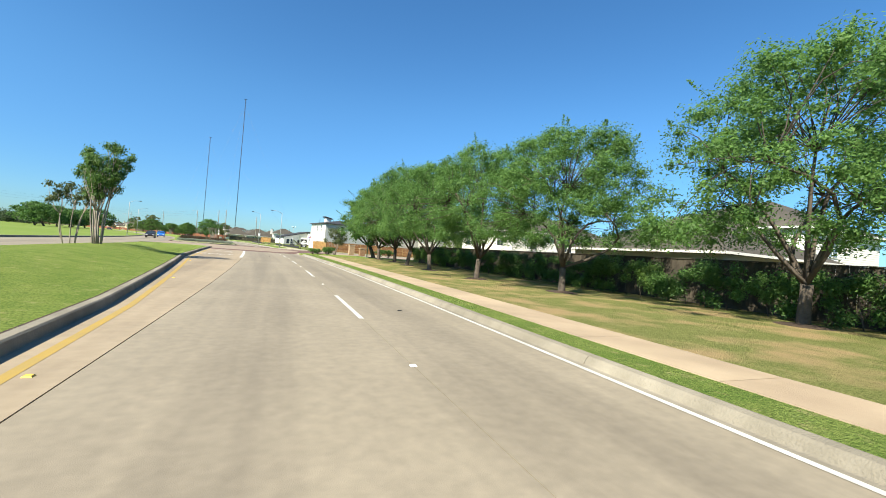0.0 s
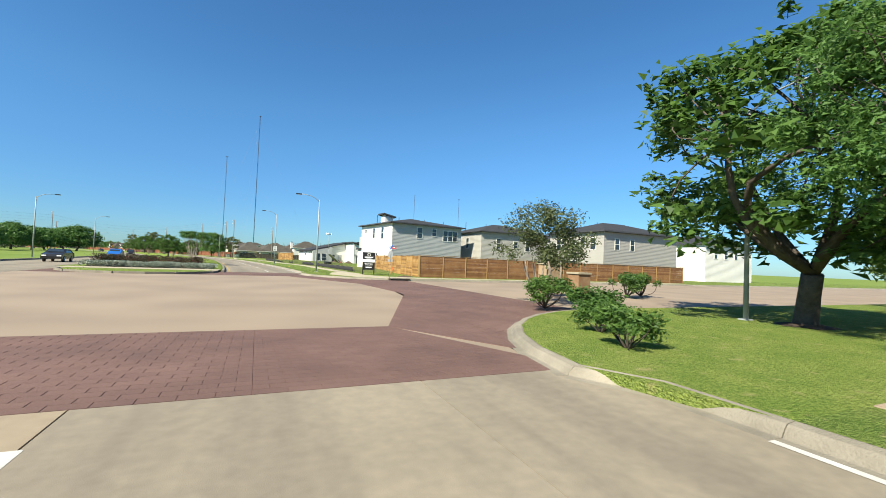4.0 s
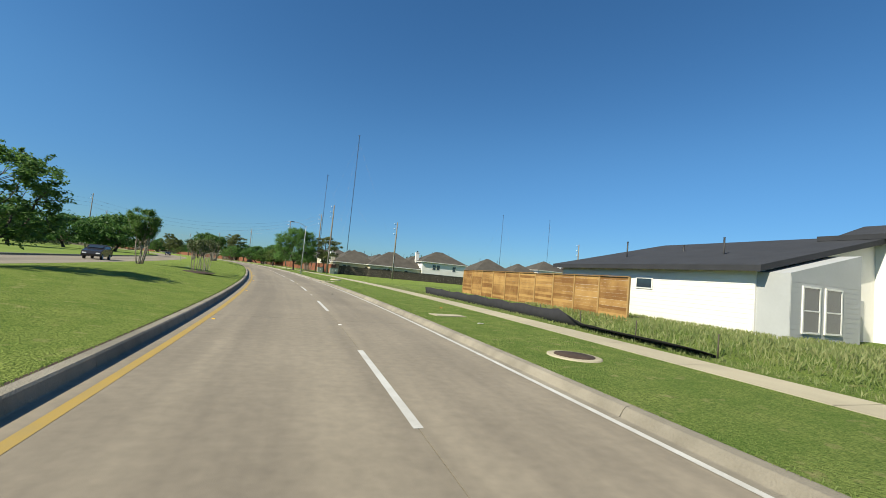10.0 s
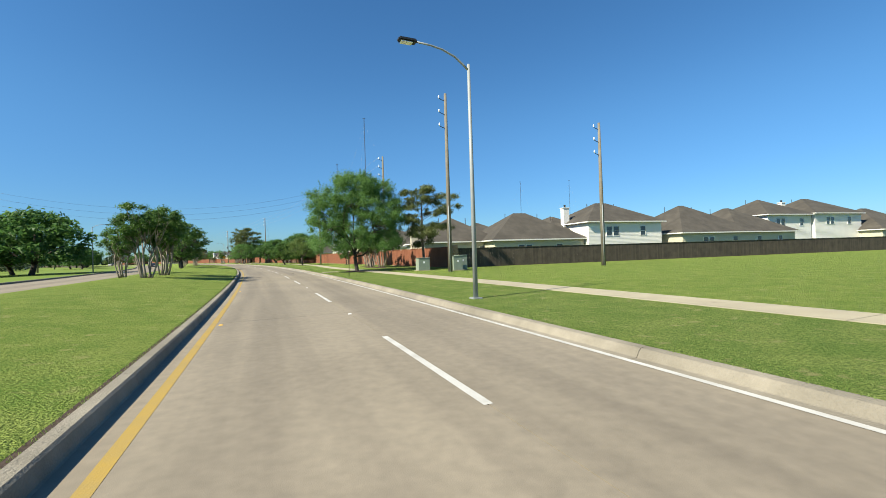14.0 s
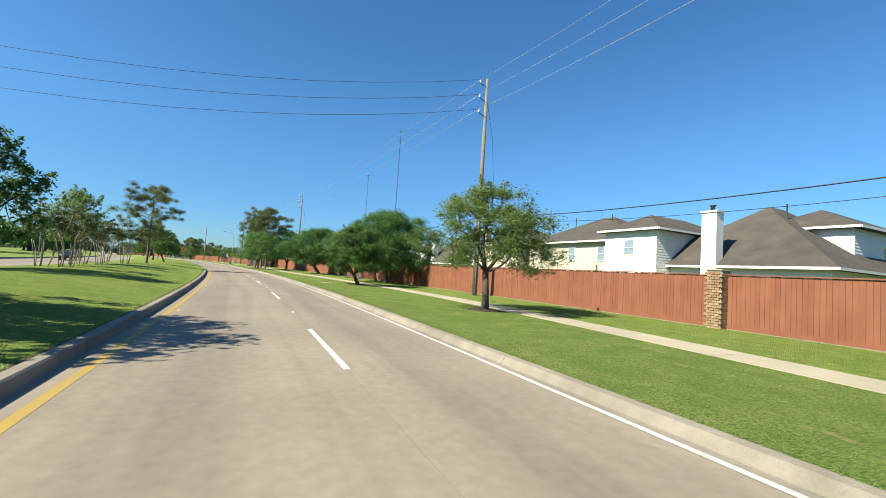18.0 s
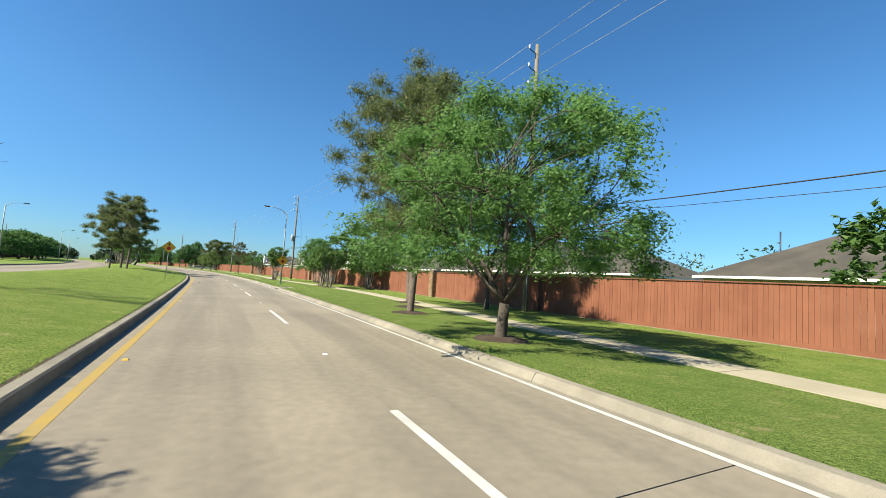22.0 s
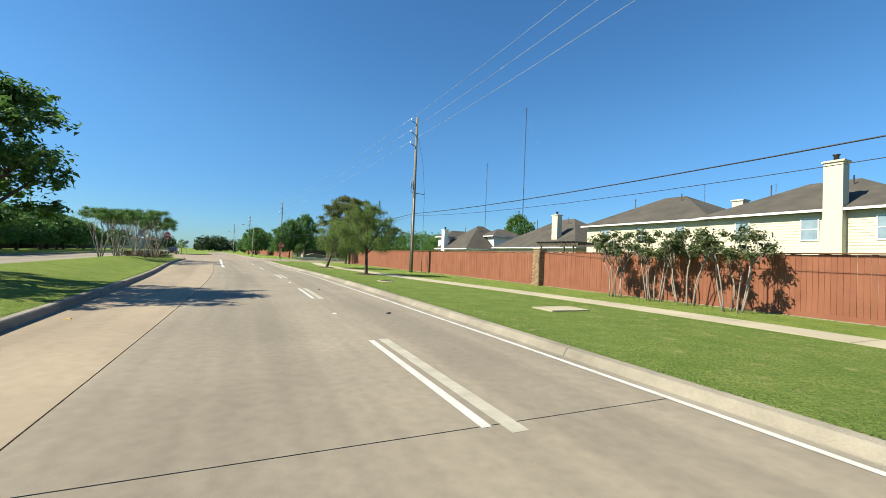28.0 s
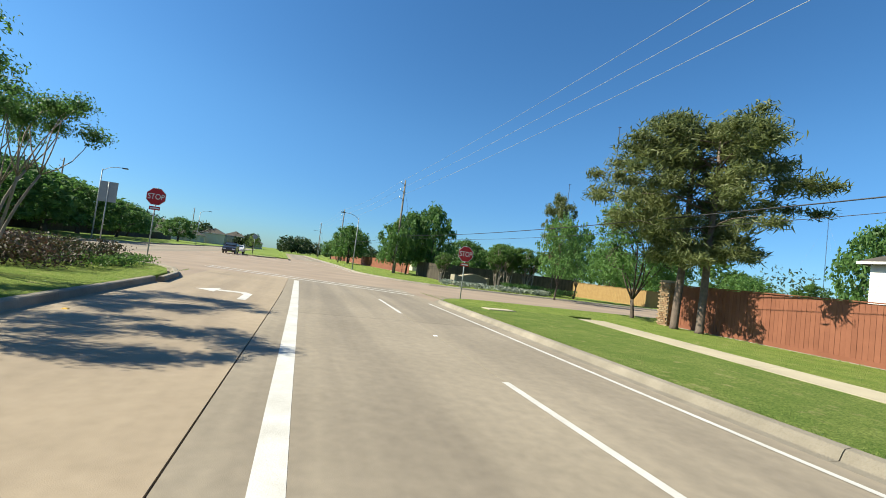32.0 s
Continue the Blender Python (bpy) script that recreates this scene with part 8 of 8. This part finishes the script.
def heap(s, o, r, h, label):
    x, y = at(s, o)
    V, F = [(0, 0, h)], []
    n = 20
    for g in (1, 2, 3, 4):
        for k in range(n):
            w = 2 * math.pi * k / n
            q = r * g / 4 * rd.uniform(0.85, 1.15)
            V.append((q * math.cos(w), q * 0.7 * math.sin(w), h * (1 - (g / 4) ** 1.4) * rd.uniform(0.7, 1.2) - (0.05 if g == 4 else 0)))
    F += [(0, 1 + k, 1 + (k + 1) % n) for k in range(n)]
    for g in range(3):
        F += [(1 + g * n + k, 1 + (g + 1) * n + k, 1 + (g + 1) * n + (k + 1) % n, 1 + g * n + (k + 1) % n) for k in range(n)]
    ob = mesh_ob("dirt_mound", V, F, DIRT)
    ob.matrix_world = pose(x, y, site(s, o), 0, 0, head(s) + 60)
    return tagged(ob, label, "dirt heap")


heap(150.2, 20.4, 1.9, 0.75, "low heap of brown earth on the building site")
heap(147.8, 22.4, 1.4, 0.5, "small heap of brown earth by the garage")
heap(93.0, 11.6, 1.2, 0.12, "patch of scattered bare earth by the stake")


def litter(s, o, w, d, material, label, z=0.004):
    ob = part("litter", boxes((-w / 2, w / 2, -d / 2, d / 2, 0.0, 0.02), bevel=0.004), material)
    for v in ob.data.vertices:
        v.co.z += 0.012 * math.sin(v.co.x * 31 + v.co.y * 17)
    ob.matrix_world = pose(*at(s, o), z + 0.006, 0, 0, s * 57 % 360)
    tagged(ob, label, "litter", "litter")


for s, o, w, d, m, lb in ((136, 5.4, 0.14, 0.1, SIGN_W, "crumpled white paper in the grass"), (163.7, 5.7, 0.13, 0.09, ORANGE, "crumpled orange wrapper in the grass"), (118.2, 4.4, 0.3, 0.2, SIGN_Y, "crumpled yellow plastic bag on the verge"), (199.5, 6.2, 0.1, 0.08, ORANGE, "crumpled orange wrapper in the grass"), (203, -6.4, 0.12, 0.1, SIGN_W, "crumpled white paper on the median"), (158, 5.0, 0.2, 0.12, SIGN_W, "torn white paper in the grass")):
    litter(s, o, w, d, m, lb, 0.17)
for s, o, w, d in ((12, 1.3, 0.2, 0.12), (50, 1.1, 0.18, 0.1), (47, -1.6, 0.2, 0.14), (131, -2.9, 0.35, 0.06), (146, 0.6, 0.14, 0.1), (171, 1.4, 0.18, 0.12), (197, -2.0, 0.24, 0.1), (200, 0.5, 0.2, 0.12), (252, 1.3, 0.22, 0.14), (263, -1.2, 0.16, 0.1), (320, 1.4, 0.2, 0.12), (327, 1.3, 0.14, 0.1), (392.5, -2.9, 0.62, 0.08), (408, 1.5, 0.2, 0.12), (396, -1.9, 0.14, 0.12), (462, 1.5, 0.2, 0.14), (470, 0.8, 0.14, 0.1)):
    litter(s, o, w * 0.6, d * 0.6, RUBBER, "scrap of dark tyre rubber on the road")


# far corner: sign backs, kerbed median tip, side fence
board_fence("plank_side_fence", [at(550, 33), at(541, 37), at(539.5, 52)], 2.0, FENCE_POST, "honey-coloured board fence along the side street", "side street fences", width=0.2)
board_fence("dark_fence", [at(568, 15.5), at(553, 14.5), at(550, 33)], 2.2, FENCE_OLD, "dark weathered fence behind the entrance planting", "side street fences", width=0.25)
board_fence("old_fence", [at(s, -40) for s in range(440, 680, 20)], 1.9, FENCE_OLD, "dark board fence across the far carriageway", "old fences", width=0.3)
e = sign_post("sign_back", 531, -14.6, 4.2, head(531), "large square sign seen from behind on a steel post", "sign")
part("plate", boxes((-0.45, 0.45, 0.035, 0.042, 3.0, 4.2)), STEEL, e)
e = sign_post("round_sign", 576, -10.2, 3.4, head(576), "round sign seen from behind on the median tip", "sign")
part("plate", ngon_plate(0.4, 24, 0.006, 0, -0.045), STEEL, e).location.z = 3.0
polygon("median_tip", nose(E_OUT + 4, -7.0, -11.5, -1.2), 0.15, GRASS, 0.2, "small grass tip of the far median", "grass")
kerb("kerb_tip", nose(E_OUT + 4, -6.8, -11.7, -1.2), KERB_R)
for s, o in ((518.2, 5.2), (160.4, 4.7)):
    e = empty("drain_slab", pose(*at(s, o), 0.15, 0, 0, head(s) + 8), "small concrete utility lid flush in the grass", "utility lid", "utility lids")
    part("lid", boxes((-0.7, 0.7, -0.35, 0.35, -0.08, 0.03), bevel=0.01), WALK, e)
